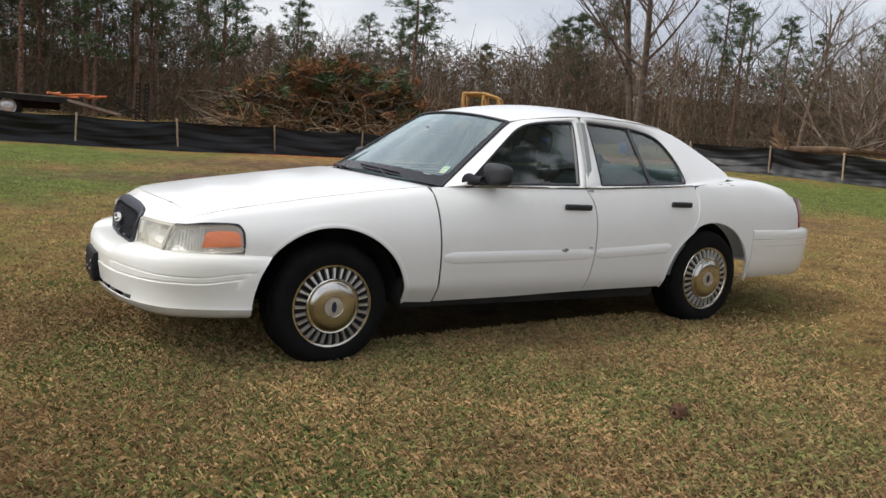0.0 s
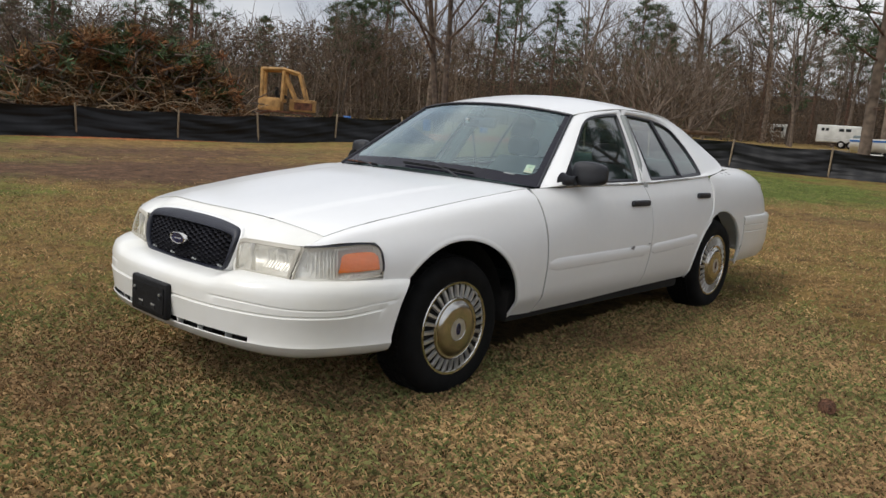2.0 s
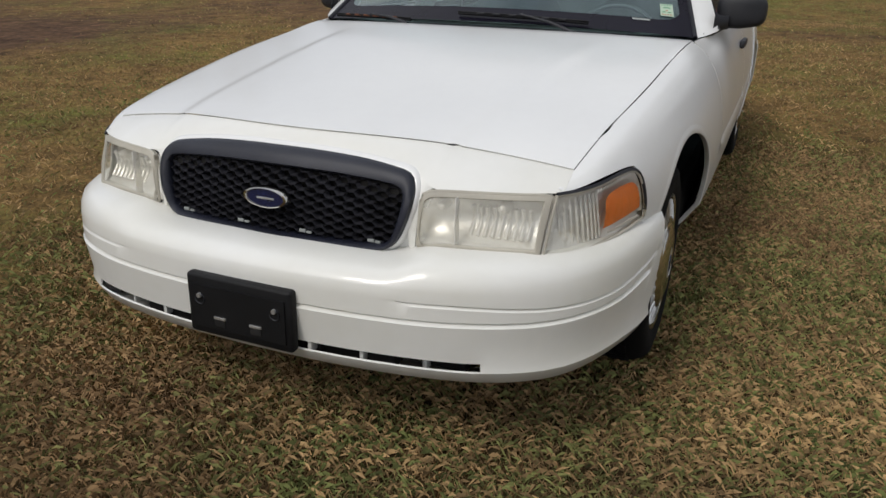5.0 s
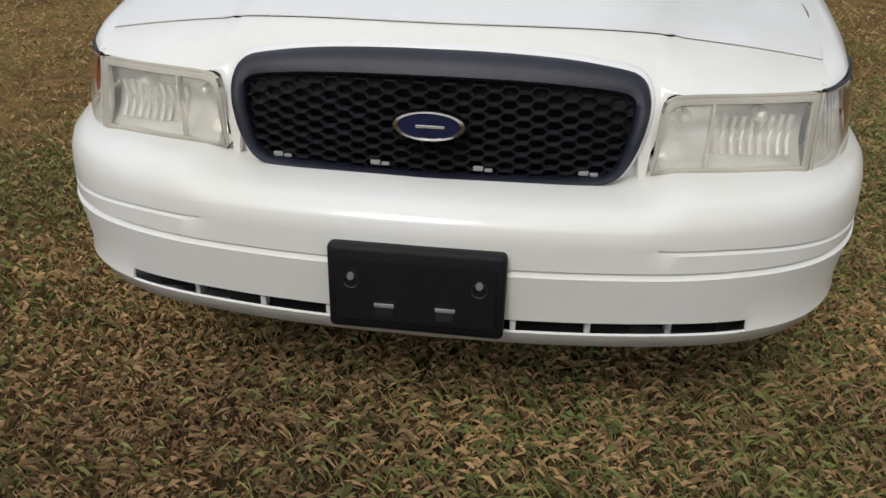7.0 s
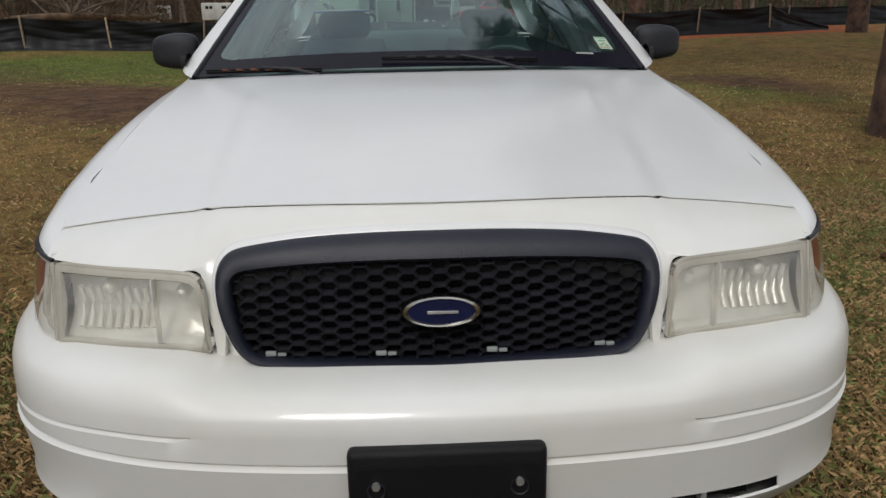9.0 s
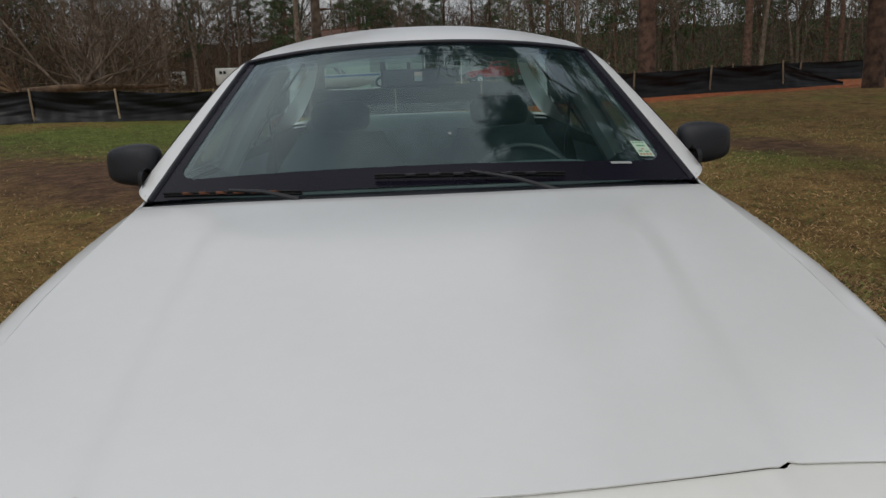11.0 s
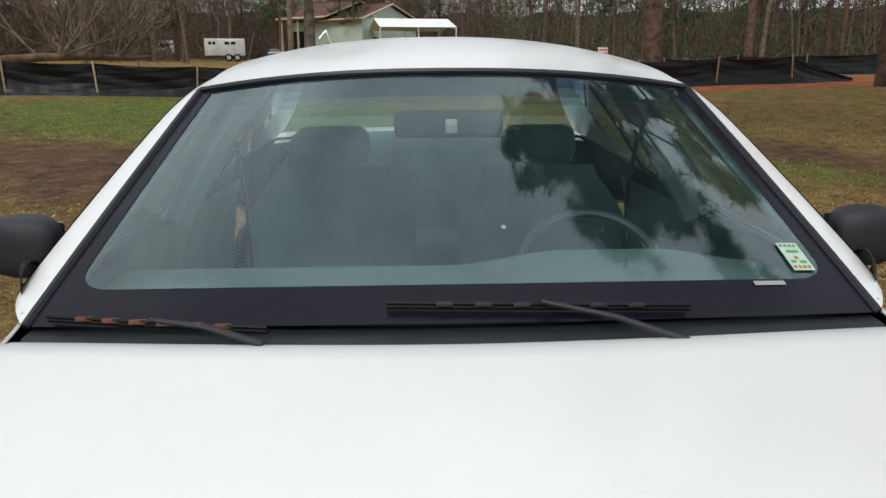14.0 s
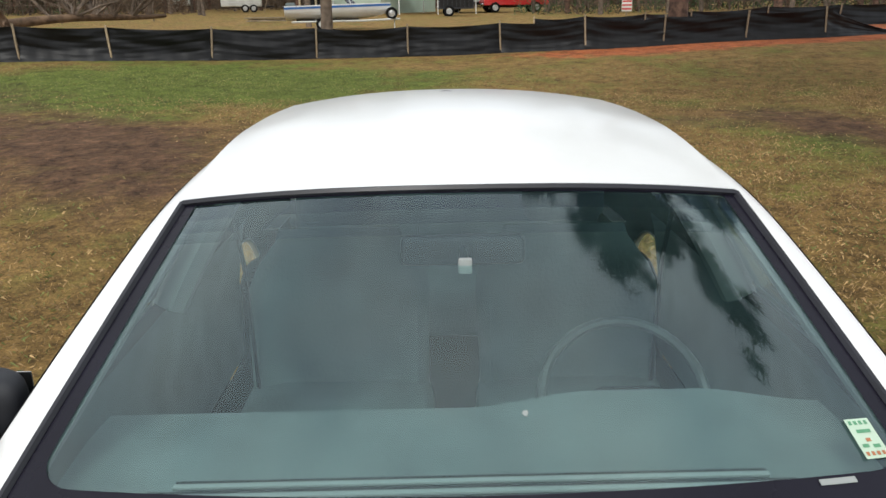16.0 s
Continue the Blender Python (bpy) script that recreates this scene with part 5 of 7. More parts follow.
# ---- interior ----
dash_rows = []
for y in np.linspace(-0.72, 0.72, 61):
    hump = 0.032 * smooth01((0.36 - abs(y + 0.36)) / 0.26)
    dash_rows.append([(0.70 + 0.08 * (y / 0.72) ** 2, y, 0.955), (0.82, y, 0.965), (0.95, y, 0.975 + 0.4 * hump), (1.06, y, 0.970 + hump), (1.10, y, 0.93 + hump), (1.12, y, 0.80), (1.06, y, 0.55)])
part("dashboard", Shape().grid(dash_rows), DASH, car, "grey padded dashboard", solid=0.01)
for x, wide in ((0.770, 1.10), (0.800, 1.02)):
    part("defroster_vent", Shape().rbox((x, 0, 0.9725), (0.012, wide, 0.006), 0.002), LINER, car, "pale defroster vent strip")
    part("vent_slit", Shape().box((x + 0.013, 0, 0.970), (0.010, wide, 0.004)), DARK, car)


def seat_shape(y, wide):
    """Cushion and back with side bolsters and rounded shoulders."""
    s = Shape()
    s.rbox((1.72, y, 0.52), (0.56, wide, 0.18), 0.06, 3)
    rows = []
    for i in range(15):
        v = i / 14
        z = lerp(0.50, 1.075, v)
        half = wide / 2 * (1 - 0.34 * smooth01((v - 0.62) / 0.38) ** 1.6) * (1 - 0.06 * (1 - v))
        back = 1.965 + 0.23 * (z - 0.5)
        thick = 0.075 * math.sqrt(max(1 - max(0, (v - 0.86) / 0.14) ** 2, 0.0)) + 0.004
        ring = []
        for j in range(28):
            a = 2 * math.pi * j / 28
            c, q = math.cos(a), math.sin(a)
            yy = half * math.copysign(abs(c) ** 0.55, c)
            xx = thick * math.copysign(abs(q) ** 0.7, q)
            bolster = 0.045 * smooth01((abs(yy) / half - 0.62) / 0.25) * smooth01((0.9 - v) / 0.3) if q < 0 else 0
            ring.append((back + xx - bolster, y + yy, z))
        rows.append(ring)
    return s.grid(rows, True)


for y in (-0.37, 0.37):
    st = part("front_seat", seat_shape(y, 0.60), SEAT, car, "grey cloth front seat")
    rest = part("headrest", Shape().rbox((2.125, y, 1.148), (0.10, 0.27, 0.14), 0.05, 4, Matrix.Rotation(radians(14), 3, "Y")), SEAT, st)
part("rear_seat", Shape().rbox((2.72, 0, 0.60), (0.5, 1.35, 0.2), 0.06, 3).rbox((3.0, 0, 0.86), (0.16, 1.35, 0.55), 0.06, 3, Matrix.Rotation(radians(22), 3, "Y")), SEAT, car, "grey cloth rear bench")
part("parcel_shelf", Shape().box((3.12, 0, 1.04), (0.25, 1.35, 0.02)), DASH, car)
sw = [(1.23 + 0.19 * math.cos(a) * 0.62, -0.37 + 0.19 * math.sin(a), 0.885 + 0.19 * math.cos(a) * 0.78) for a in np.linspace(0, 2 * math.pi, 41)]
wheel_s = part("steering_wheel", Shape().tube(sw, 0.0125, 8, False), WHEEL_GREY, car, "dark grey steering wheel")
part("wheel_hub", Shape().rbox((1.21, -0.37, 0.87), (0.07, 0.16, 0.12), 0.02, 2, Matrix.Rotation(radians(-25), 3, "Y")).tube([(1.23, -0.55, 0.885), (1.22, -0.37, 0.875), (1.23, -0.19, 0.885)], 0.014, 6), BLACK_PLASTIC, wheel_s)
part("steering_column", Shape().tube([(1.20, -0.37, 0.86), (1.03, -0.37, 0.78)], 0.04, 10), DASH, car)
rv = part("rear_view_mirror", Shape().rbox((1.13, 0, 1.285), (0.03, 0.25, 0.062), 0.012, 3), BLACK_PLASTIC, car, "interior rear view mirror")
part("mirror_button", Shape().rbox(screen_point(0.735, 0.0, -0.006), (0.014, 0.026, 0.03), 0.004), LINER, rv)
part("mirror_stem", Shape().tube([screen_point(0.735, 0.0, -0.012), (1.125, 0, 1.29)], 0.008, 6), BLACK_PLASTIC, rv)
rows = [[tuple(np.array(roof_point(lerp(0.03, 0.97, i / 12), -0.97 + 1.94 * j / 16)) - np.array((0, 0, 0.022))) for j in range(17)] for i in range(13)]
part("roof_liner", Shape().grid(rows), LINER, car)
for w in (-1, 1):
    pts = [(lerp(0.74, 1.27, t), w * lerp(0.765, 0.575, t), lerp(0.965, 1.345, t)) for t in np.linspace(0, 1, 8)]
    part("pillar_trim", Shape().tube(pts, 0.022, 6), LINER, car)
    pb = [(lerp(1.74, 1.82, t), w * (glasshouse(lerp(0.95, 1.38, t)) - 0.045), lerp(0.95, 1.375, t)) for t in np.linspace(0, 1, 6)]
    part("pillar_trim", Shape().tube(pb, 0.052, 8), LINER, car)
    part("seat_belt", Shape().tube([(1.84, w * 0.66, 1.30), (1.90, w * 0.64, 1.0), (1.86, w * 0.62, 0.62)], 0.008, 4), SEAL, car)
    part("door_trim", Shape().grid([[(x, w * (flank(x, z) - 0.06), z) for x in np.linspace(0.72, 2.66, 14)] for z in (0.42, 0.7, 0.90, min(0.965, 1))]), DASH, car)
part("cabin_floor", Shape().box((1.7, 0, 0.445), (2.1, 1.6, 0.02)), DARK, car)
part("bulkhead", Shape().box((0.62, 0, 0.72), (0.02, 1.5, 0.42)), DARK, car)

# ---- black silt fences ----
def stake(parent, x, y, h, lean):
    m = Matrix.Rotation(radians(lean[0]), 3, "X") @ Matrix.Rotation(radians(lean[1]), 3, "Y")
    ob = part("stake", Shape().rbox((0, 0, h / 2 - 0.06), (0.042, 0.042, h + 0.12), 0.006, 1), STAKE, parent, "weathered wooden stake")
    ob.matrix_local = Matrix.Translation((x, y, ground_z(x, y))) @ m.to_4x4()
    return ob


def cloth(posts, heights, seed, droop=0.05):
    """Fabric slung from stake to stake, rippled, its foot on the soil."""
    rng = random.Random(seed)
    rows = []
    for i in range(len(posts) - 1):
        (x0, y0), (x1, y1) = posts[i], posts[i + 1]
        n = 18
        ph = [rng.uniform(0, 6.28) for _ in range(4)]
        sag = droop * rng.uniform(0.6, 1.5)
        for k in range(n + (i == len(posts) - 2)):
            t = k / n
            x, y = lerp(x0, x1, t), lerp(y0, y1, t)
            nx, ny = y1 - y0, x0 - x1
            ln = math.hypot(nx, ny)
            nx, ny = nx / ln, ny / ln
            h = lerp(heights[i], heights[i + 1], t) - sag * 4 * t * (1 - t)
            zg = ground_z(x, y)
            row = []
            for j in range(23):
                v = j / 22
                w = 0.035 * math.sin(5 * v + ph[0]) * math.sin(math.pi * t) + 0.010 * math.sin(9 * t + 11 * v + ph[1]) + 0.006 * math.sin(23 * v + 17 * t * (1 - t) + ph[2])
                w += 0.014 * math.sin(34 * t + 4 * v * (t - 0.5) + ph[3]) * (0.4 + abs(t - 0.5)) + 0.006 * math.sin(57 * t + 9 * v + ph[0]) + 0.0045 * math.sin(44 * v + 7 * math.sin(2.5 * t + ph[1]) + ph[3])
                w += 0.10 * (1 - v) ** 3
                row.append((x + nx * w, y + ny * w, zg - 0.03 + v * (h + 0.03)))
            rows.append(row)
    return rows


NORTH = [(-8.5, 17.6), (-6.2, 17.3), (-3.9, 17.0), (-1.7, 16.8), (0.5, 16.6), (2.9, 16.3), (5.6, 16.6), (8.0, 16.0), (10.0, 15.2), (12.5, 14.9), (14.4, 14.0)]
EAST = [(16.6, 11.4), (17.3, 9.2), (17.9, 7.4), (18.6, 5.3), (19.3, 2.9), (19.8, 0.65), (20.2, -1.75), (20.4, -4.0), (20.6, -6.1), (20.9, -8.4), (21.0, -10.6)]
OUTER = [(23.3, -3.0), (23.8, -4.6), (24.4, -6.6), (26.0, -8.6), (27.0, -11.5), (27.4, -14.2), (28.0, -17.5)]
for nm, line, h, end, facing in (("north", NORTH, 0.76, (15.2, 13.3), 1), ("east", EAST, 0.74, (21.8, -12.8), 1), ("outer", OUTER, 0.72, (28.5, -19.5), 1)):
    hs = [h + 0.05 * noise.noise((x * 0.9, y * 0.9, 3)) for x, y in line]
    fence = thing("silt_fence", "sagging black silt fence fabric slung between wooden stakes", "silt fence", "silt fences")
    rows = cloth(line + [end], hs + [0.10 if nm != "outer" else h], len(nm))
    for k in range(len(line)):
        part("fabric", Shape().grid(rows[18 * k:18 * k + 19]), FENCE_CLOTH, fence, solid=0.004, smooth=60)
    rng = random.Random(len(nm))
    for (x, y), hh in zip(line, hs):
        d = math.hypot(x, y)
        stake(fence, x - 0.05 * x / d, y - 0.05 * y / d, hh + 0.06, (rng.uniform(-4, 4), rng.uniform(-5, 5)))

# ---- things beyond the fences ----
def base(x, y):
    return ground_z(x, y) - 0.02


def stand(ob, x, y, turn=0.0, up=0.0):
    """Sets a thing on the ground, turned about the vertical."""
    ob.matrix_world = pose(x, y, base(x, y) + up, 0, 0, turn)
    return ob


def tyre_wheel(parent, x, y, r, wide, rim_mat=ALLOY):
    w = tagged(new("wheel"))
    w.parent, w.location = parent, (x, y, r)
    part("tyre", Shape().lathe([(r * 0.58, -wide / 2), (r * 0.9, -wide / 2), (r, -wide * 0.3), (r, wide * 0.3), (r * 0.9, wide / 2), (r * 0.58, wide / 2)], 24), RUBBER, w)
    part("rim", Shape().lathe([(0.0, -wide * 0.3), (r * 0.3, -wide * 0.35), (r * 0.5, -wide * 0.2), (r * 0.6, -wide * 0.45), (r * 0.6, wide * 0.45), (r * 0.4, wide * 0.3), (0, wide * 0.3)], 20), rim_mat, w)
    return w


def pickup(name, label, paint, x, y, turn, lift=0.0):
    """A pickup, nose towards local -x."""
    t = thing(name, label, "truck", "parked trucks")
    side_pts = [(-2.6, 0.55), (-2.62, 0.85), (-2.5, 1.05), (-1.45, 1.15), (-1.05, 1.2), (-0.6, 1.72), (-0.3, 1.80), (0.65, 1.80), (0.78, 1.72), (0.85, 1.18), (2.6, 1.18), (2.66, 0.7), (2.62, 0.55)]
    n = len(side_pts)
    s = Shape()
    for w, k in ((-0.93, 0.86), (0.93, 0.86)):
        s.v += [(px, w * (k if pz > 1.25 else 1), pz + lift) for px, pz in side_pts]
    s.f += [tuple(range(n)), tuple(reversed(range(n, 2 * n)))] + [(i, i + n, (i + 1) % n + n, (i + 1) % n) for i in range(n)]
    part("body", s, paint, t, smooth=0, bevel=0.05)
    for w in (-1, 1):
        part("side_window", Shape().add([(-0.85, w * 0.905, 1.24 + lift), (-0.52, w * 0.82, 1.68 + lift), (0.60, w * 0.815, 1.70 + lift), (0.66, w * 0.905, 1.24 + lift)], [(0, 1, 2, 3)]), WINDOW_DARK, t, solid=0.01)
        for wx in (-1.7, 1.65):
            wh = tyre_wheel(t, wx, w * 0.86, 0.39 + lift * 0.35, 0.26)
    part("windscreen", Shape().add([(-1.06, -0.78, 1.24 + lift), (-1.06, 0.78, 1.24 + lift), (-0.64, 0.70, 1.70 + lift), (-0.64, -0.70, 1.70 + lift)], [(0, 1, 2, 3)]), WINDOW_DARK, t, solid=0.01)
    part("bumper", Shape().rbox((-2.68, 0, 0.62 + lift), (0.14, 1.8, 0.2), 0.04), CHROME, t)
    part("bed_inside", Shape().box((1.75, 0, 1.175 + lift), (1.6, 1.5, 0.03)), DARK, t)
    part("chassis", Shape().box((0, 0, 0.5 + lift), (4.6, 1.1, 0.2)), DARK, t)
    return stand(t, x, y, turn)


pickup("pickup_truck", "red pickup truck parked on grass behind the fence", RED_PAINT, 64.0, -6.6, -82)
pickup("pickup_truck", "raised silver pickup truck parked beside the red one", SILVER_PAINT, 66.0, -3.4, 250, 0.25)


def boat_on_trailer(x, y, turn):
    b = thing("motorboat", "white motorboat with a blue stripe resting on its trailer", "boat")
    rows, stripe = [], []
    for i in range(25):
        u = i / 24
        px = lerp(-2.9, 2.9, u)
        half = 0.98 * (1 - max(0, (u - 0.55) / 0.45) ** 2.2)
        keel = 0.55 + 0.38 * max(0, (u - 0.6) / 0.4) ** 2
        top = 1.28 + 0.14 * u
        rows.append([(px, -half, top), (px, -half * 0.97, top - 0.14), (px, -half * 0.9, lerp(keel, top, 0.5)), (px, -half * 0.55, lerp(keel, top, 0.16)), (px, 0, keel), (px, half * 0.55, lerp(keel, top, 0.16)), (px, half * 0.9, lerp(keel, top, 0.5)), (px, half * 0.97, top - 0.14), (px, half, top)])
        stripe.append([(px, -half * 0.975 - 0.012, top - 0.06), (px, -half * 0.965 - 0.012, top - 0.17)])
    hull = Shape().grid(rows)
    part("hull", hull, BOAT_WHITE, b, solid=0.03)
    part("stripe", Shape().grid(stripe), BLUE, b, "blue stripe")
    part("stripe", Shape().grid([[(p[0], -p[1], p[2]) for p in r] for r in stripe]), BLUE, b)
    part("deck", Shape().grid([[(r[0][0], r[0][1] * 0.97, r[0][2] - 0.03), (r[8][0], r[8][1] * 0.97, r[8][2] - 0.03)] for r in rows]), LINER, b)
    part("windshield", Shape().add([(0.6, -0.75, 1.36), (1.0, 0, 1.40), (0.6, 0.75, 1.36), (0.25, -0.7, 1.75), (0.55, 0, 1.80), (0.25, 0.7, 1.75)], [(0, 1, 4, 3), (1, 2, 5, 4)]), WINDOW_DARK, b, solid=0.015)
    tower = Shape()
    for w in (-0.85, 0.85):
        tower.tube([(-0.3, w, 1.3), (-0.1, w * 0.9, 2.0), (0.3, w * 0.75, 2.45)], 0.035, 6).tube([(0.7, w, 1.35), (0.45, w * 0.9, 2.0), (0.3, w * 0.75, 2.45)], 0.035, 6)
    tower.tube([(0.3, -0.65, 2.45), (0.3, 0.65, 2.45)], 0.04, 6)
    part("tower", tower, ALLOY, b)
    part("outboard_cover", Shape().rbox((-2.6, 0, 1.35), (0.5, 0.9, 0.25), 0.08), DASH, b)
    tr = part("trailer", Shape().tube([(-2.5, -0.7, 0.45), (1.6, -0.7, 0.48), (3.4, 0, 0.55)], 0.06, 6).tube([(-2.5, 0.7, 0.45), (1.6, 0.7, 0.48), (3.4, 0, 0.55)], 0.06, 6).tube([(-2.5, -0.7, 0.45), (-2.5, 0.7, 0.45)], 0.05, 6).tube([(-0.9, -1.0, 0.42), (-0.9, 1.0, 0.42)], 0.05, 6).tube([(3.1, 0, 0.05), (3.1, 0, 0.9)], 0.035, 6), WHITE_METAL, b)
    part("bunk", Shape().box((-0.6, -0.45, 0.56), (3.4, 0.12, 0.1)).box((-0.6, 0.45, 0.56), (3.4, 0.12, 0.1)), DARK, tr)
    for w in (-1, 1):
        tyre_wheel(tr, -0.9, w * 0.98, 0.33, 0.2, WHITE_METAL)
        part("mudguard", Shape().grid([[(-0.9 + 0.42 * math.cos(a), w * 0.98 + d, 0.36 + 0.40 * math.sin(a)) for d in (-0.13, 0.13)] for a in np.linspace(0.1, 3.04, 12)]), WHITE_METAL, tr, solid=0.01)
    sp = tyre_wheel(tr, 2.95, -0.15, 0.33, 0.2)
    sp.location = (2.95, -0.15, 0.85)
    return stand(b, x, y, turn)


boat = boat_on_trailer(35.4, 4.15, -84)
boat.matrix_world = boat.matrix_world @ Matrix.Scale(0.80, 4)


def horse_trailer(x, y, turn):
    t = thing("horse_trailer", "old white horse trailer parked at the wood's edge", "trailer")
    part("body", Shape().rbox((0, 0, 1.25), (3.6, 1.7, 1.55), 0.12, 3), WHITE_METAL, t)
    for px in (-1.3, -0.95, 0.2, 0.75):
        part("window", Shape().rbox((px, -0.86, 1.62), (0.26 if px < 0 else 0.42, 0.02, 0.26), 0.008), WINDOW_DARK, t)
    part("skirt_band", Shape().box((0, -0.858, 0.85), (3.4, 0.012, 0.05)), ALLOY, t)
    for px in (0.3, 1.05):
        for w in (-1, 1):
            tyre_wheel(t, px, w * 0.78, 0.34, 0.2)
    part("tongue", Shape().tube([(1.8, -0.5, 0.5), (2.9, 0, 0.5)], 0.05, 6).tube([(1.8, 0.5, 0.5), (2.9, 0, 0.5)], 0.05, 6), DARK, t)
    part("chassis", Shape().box((0, 0, 0.5), (3.4, 1.2, 0.14)), DARK, t)
    return stand(t, x, y, turn)


horse_trailer(73.0, 17.2, -78)
hut = thing("camper", "small pale camper far off between bare trees", "trailer")
part("body", Shape().rbox((0, 0, 1.2), (2.6, 1.8, 1.4), 0.2, 3), WHITE_METAL, hut)
part("window", Shape().rbox((0.4, -0.91, 1.4), (0.9, 0.02, 0.4), 0.008), WINDOW_DARK, hut)
part("door", Shape().rbox((-0.7, -0.91, 1.1), (0.6, 0.02, 1.1), 0.008), DASH, hut)
for w in (-1, 1):
    tyre_wheel(hut, 0, w * 0.8, 0.32, 0.2)
stand(hut, 79.0, 25.0, -70)
plank_lean = part("leaning_board", Shape().rbox((0, 0, 1.3), (0.09, 0.05, 2.9), 0.01), STAKE)
plank_lean.matrix_world = pose(72.0, 15.0, base(72, 15), 14, 8, 0)
tagged(plank_lean, "pale board leaning beside the horse trailer", "board")


def house(x, y, turn):
    """Gable end towards local -x, ridge along x; the rear half of the roof stands a step higher."""
    h = thing("house", "pale green house with a stepped brown shingle roof and cream eaves", "house")
    gable = [(-3.6, 0.0), (3.6, 0.0), (3.6, 3.55), (0.0, 4.75), (-3.6, 3.55)]
    s = Shape()
    for d in (0.3, 9.0):
        s.v += [(d, a, b) for a, b in gable]
    s.f += [(4, 3, 2, 1, 0), (5, 6, 7, 8, 9)] + [(i, (i + 1) % 5, (i + 1) % 5 + 5, i + 5) for i in range(5)]
    wall = part("wall", s, HOUSE_GREEN, h, "pale green clapboard wall", smooth=0)
    lap = Shape()
    for k in range(1, 23):
        z = 0.2 * k
        hw = 3.6 if z < 3.55 else 3.6 * (4.75 - z) / 1.2
        lap.box((0.29, 0, z), (0.024, 2 * hw, 0.02))
    part("clapboard_lines", lap, HOUSE_GREEN, wall, smooth=0)
    for w in (-1, 1):
        for x0, x1, up, out in ((0.0, 5.2, 0.0, 4.0), (3.6, 9.4, 0.42, 4.5)):
            drop = 1.35 * out / 4.0
            slope = Shape().add([(x0, 0, 4.98 + up), (x1, 0, 4.98 + up), (x1, w * out, 4.98 + up - drop), (x0, w * out, 4.98 + up - drop)], [(0, 1, 2, 3)])
            rf = part("roof", slope, SHINGLE, h, "brown shingle roof slope", smooth=0, solid=0.12)
            part("rake_board", Shape().tube([(x0 - 0.03, 0, 4.90 + up), (x0 - 0.03, w * out, 4.90 + up - drop)], 0.07, 4), FASCIA, rf, "cream rake board")
            part("eave_board", Shape().tube([(x0, w * (out + 0.03), 4.90 + up - drop), (x1, w * (out + 0.03), 4.90 + up - drop)], 0.10, 4), FASCIA, rf, "cream eave board")
    aerial = part("aerial", Shape().tube([(3.9, 0.3, 5.2), (3.9, 0.3, 6.25)], 0.04, 6), ALLOY, h, "roof aerial")
    part("aerial_rod", Shape().tube([(3.2, 1.2, 6.2), (4.4, -0.9, 6.3)], 0.03, 5).tube([(3.7, 0.0, 5.6), (4.1, -0.4, 6.2)], 0.03, 4), ALLOY, aerial)
    for a in (2.0, -1.6):
        win = part("window", Shape().rbox((0.27, a, 1.7), (0.06, 0.8, 1.0), 0.01), HOUSE_GREEN, h)
        part("glass", Shape().box((0.236, a, 1.7), (0.012, 0.66, 0.86)), WINDOW_DARK, win)
    # porch shade as a dark panel on the closed wall
    part("porch_shade", Shape().box((7.3, 3.63, 1.5), (3.0, 0.04, 2.6)), WINDOW_DARK, h, "dark panel standing for the shade under the porch")
    for a in (5.2, 7.0, 9.0):
        part("post", Shape().box((a, 4.3, 1.85), (0.13, 0.13, 3.7)), FASCIA, h)
    return stand(h, x, y, turn)


house(67.15, 1.6, 52)


def canopy_tent(x, y, turn):
    c = thing("canopy", "white fabric canopy on thin metal legs beside the house", "canopy")
    part("roof", Shape().add([(-3.0, -3.0, 2.35), (3.0, -3.0, 2.35), (3.0, 3.0, 2.35), (-3.0, 3.0, 2.35), (-3.0, 0, 3.15), (3.0, 0, 3.15)], [(0, 1, 5, 4), (4, 5, 2, 3)]), CANOPY_CLOTH, c, smooth=0, solid=0.02)
    part("valance", Shape().add([(-3.01, -3.0, 2.35), (-3.01, 0, 3.15), (-3.01, 3.0, 2.35), (-3.01, 3.0, 2.05), (-3.01, 0, 2.6), (-3.01, -3.0, 2.05)], [(0, 1, 4, 5), (1, 2, 3, 4)]), CANOPY_CLOTH, c, smooth=0, solid=0.01)
    for a in (-2.95, 0, 2.95):
        for w in (-2.95, 2.95):
            part("leg", Shape().tube([(a, w, -0.5), (a, w, 2.36)], 0.035, 6), CANOPY_CLOTH, c)
    return stand(c, x, y, turn, 0.42)


canopy_tent(63.0, 0.05, 101)
ut = thing("utility_trailer", "black open utility trailer with mesh sides", "trailer")
part("bed", Shape().box((0, 0, 0.55), (2.4, 1.5, 0.1)), BLACK_PLASTIC, ut)
for k in range(9):
    part("upright", Shape().box((-1.15 + 0.29 * k, -0.74, 0.95), (0.05, 0.04, 0.75)), BLACK_PLASTIC, ut)
for w in (-0.72, 0.72):
    part("side_mesh", Shape().box((0, w, 0.9), (2.3, 0.02, 0.62)), DARK, ut)
    part("top_rail", Shape().box((0, w * 1.03, 1.32), (2.4, 0.05, 0.05)), DARK, ut)
for w in (-1, 1):
    tyre_wheel(ut, -0.5, w * 0.82, 0.36, 0.2)
stand(ut, 55.5, -1.7, -88)
sg = thing("striped_sign", "small red and white striped sign on a post", "sign")
part("post", Shape().box((0, 0, 0.5), (0.06, 0.06, 1.1)), STAKE, sg)
board = part("board", Shape().rbox((-0.04, 0, 0.75), (0.03, 0.62, 0.95), 0.01), WHITE_METAL, sg)
for k in range(4):
    part("bar", Shape().box((-0.058, 0, 0.42 + 0.22 * k), (0.008, 0.56, 0.09)), RED_PAINT, board)
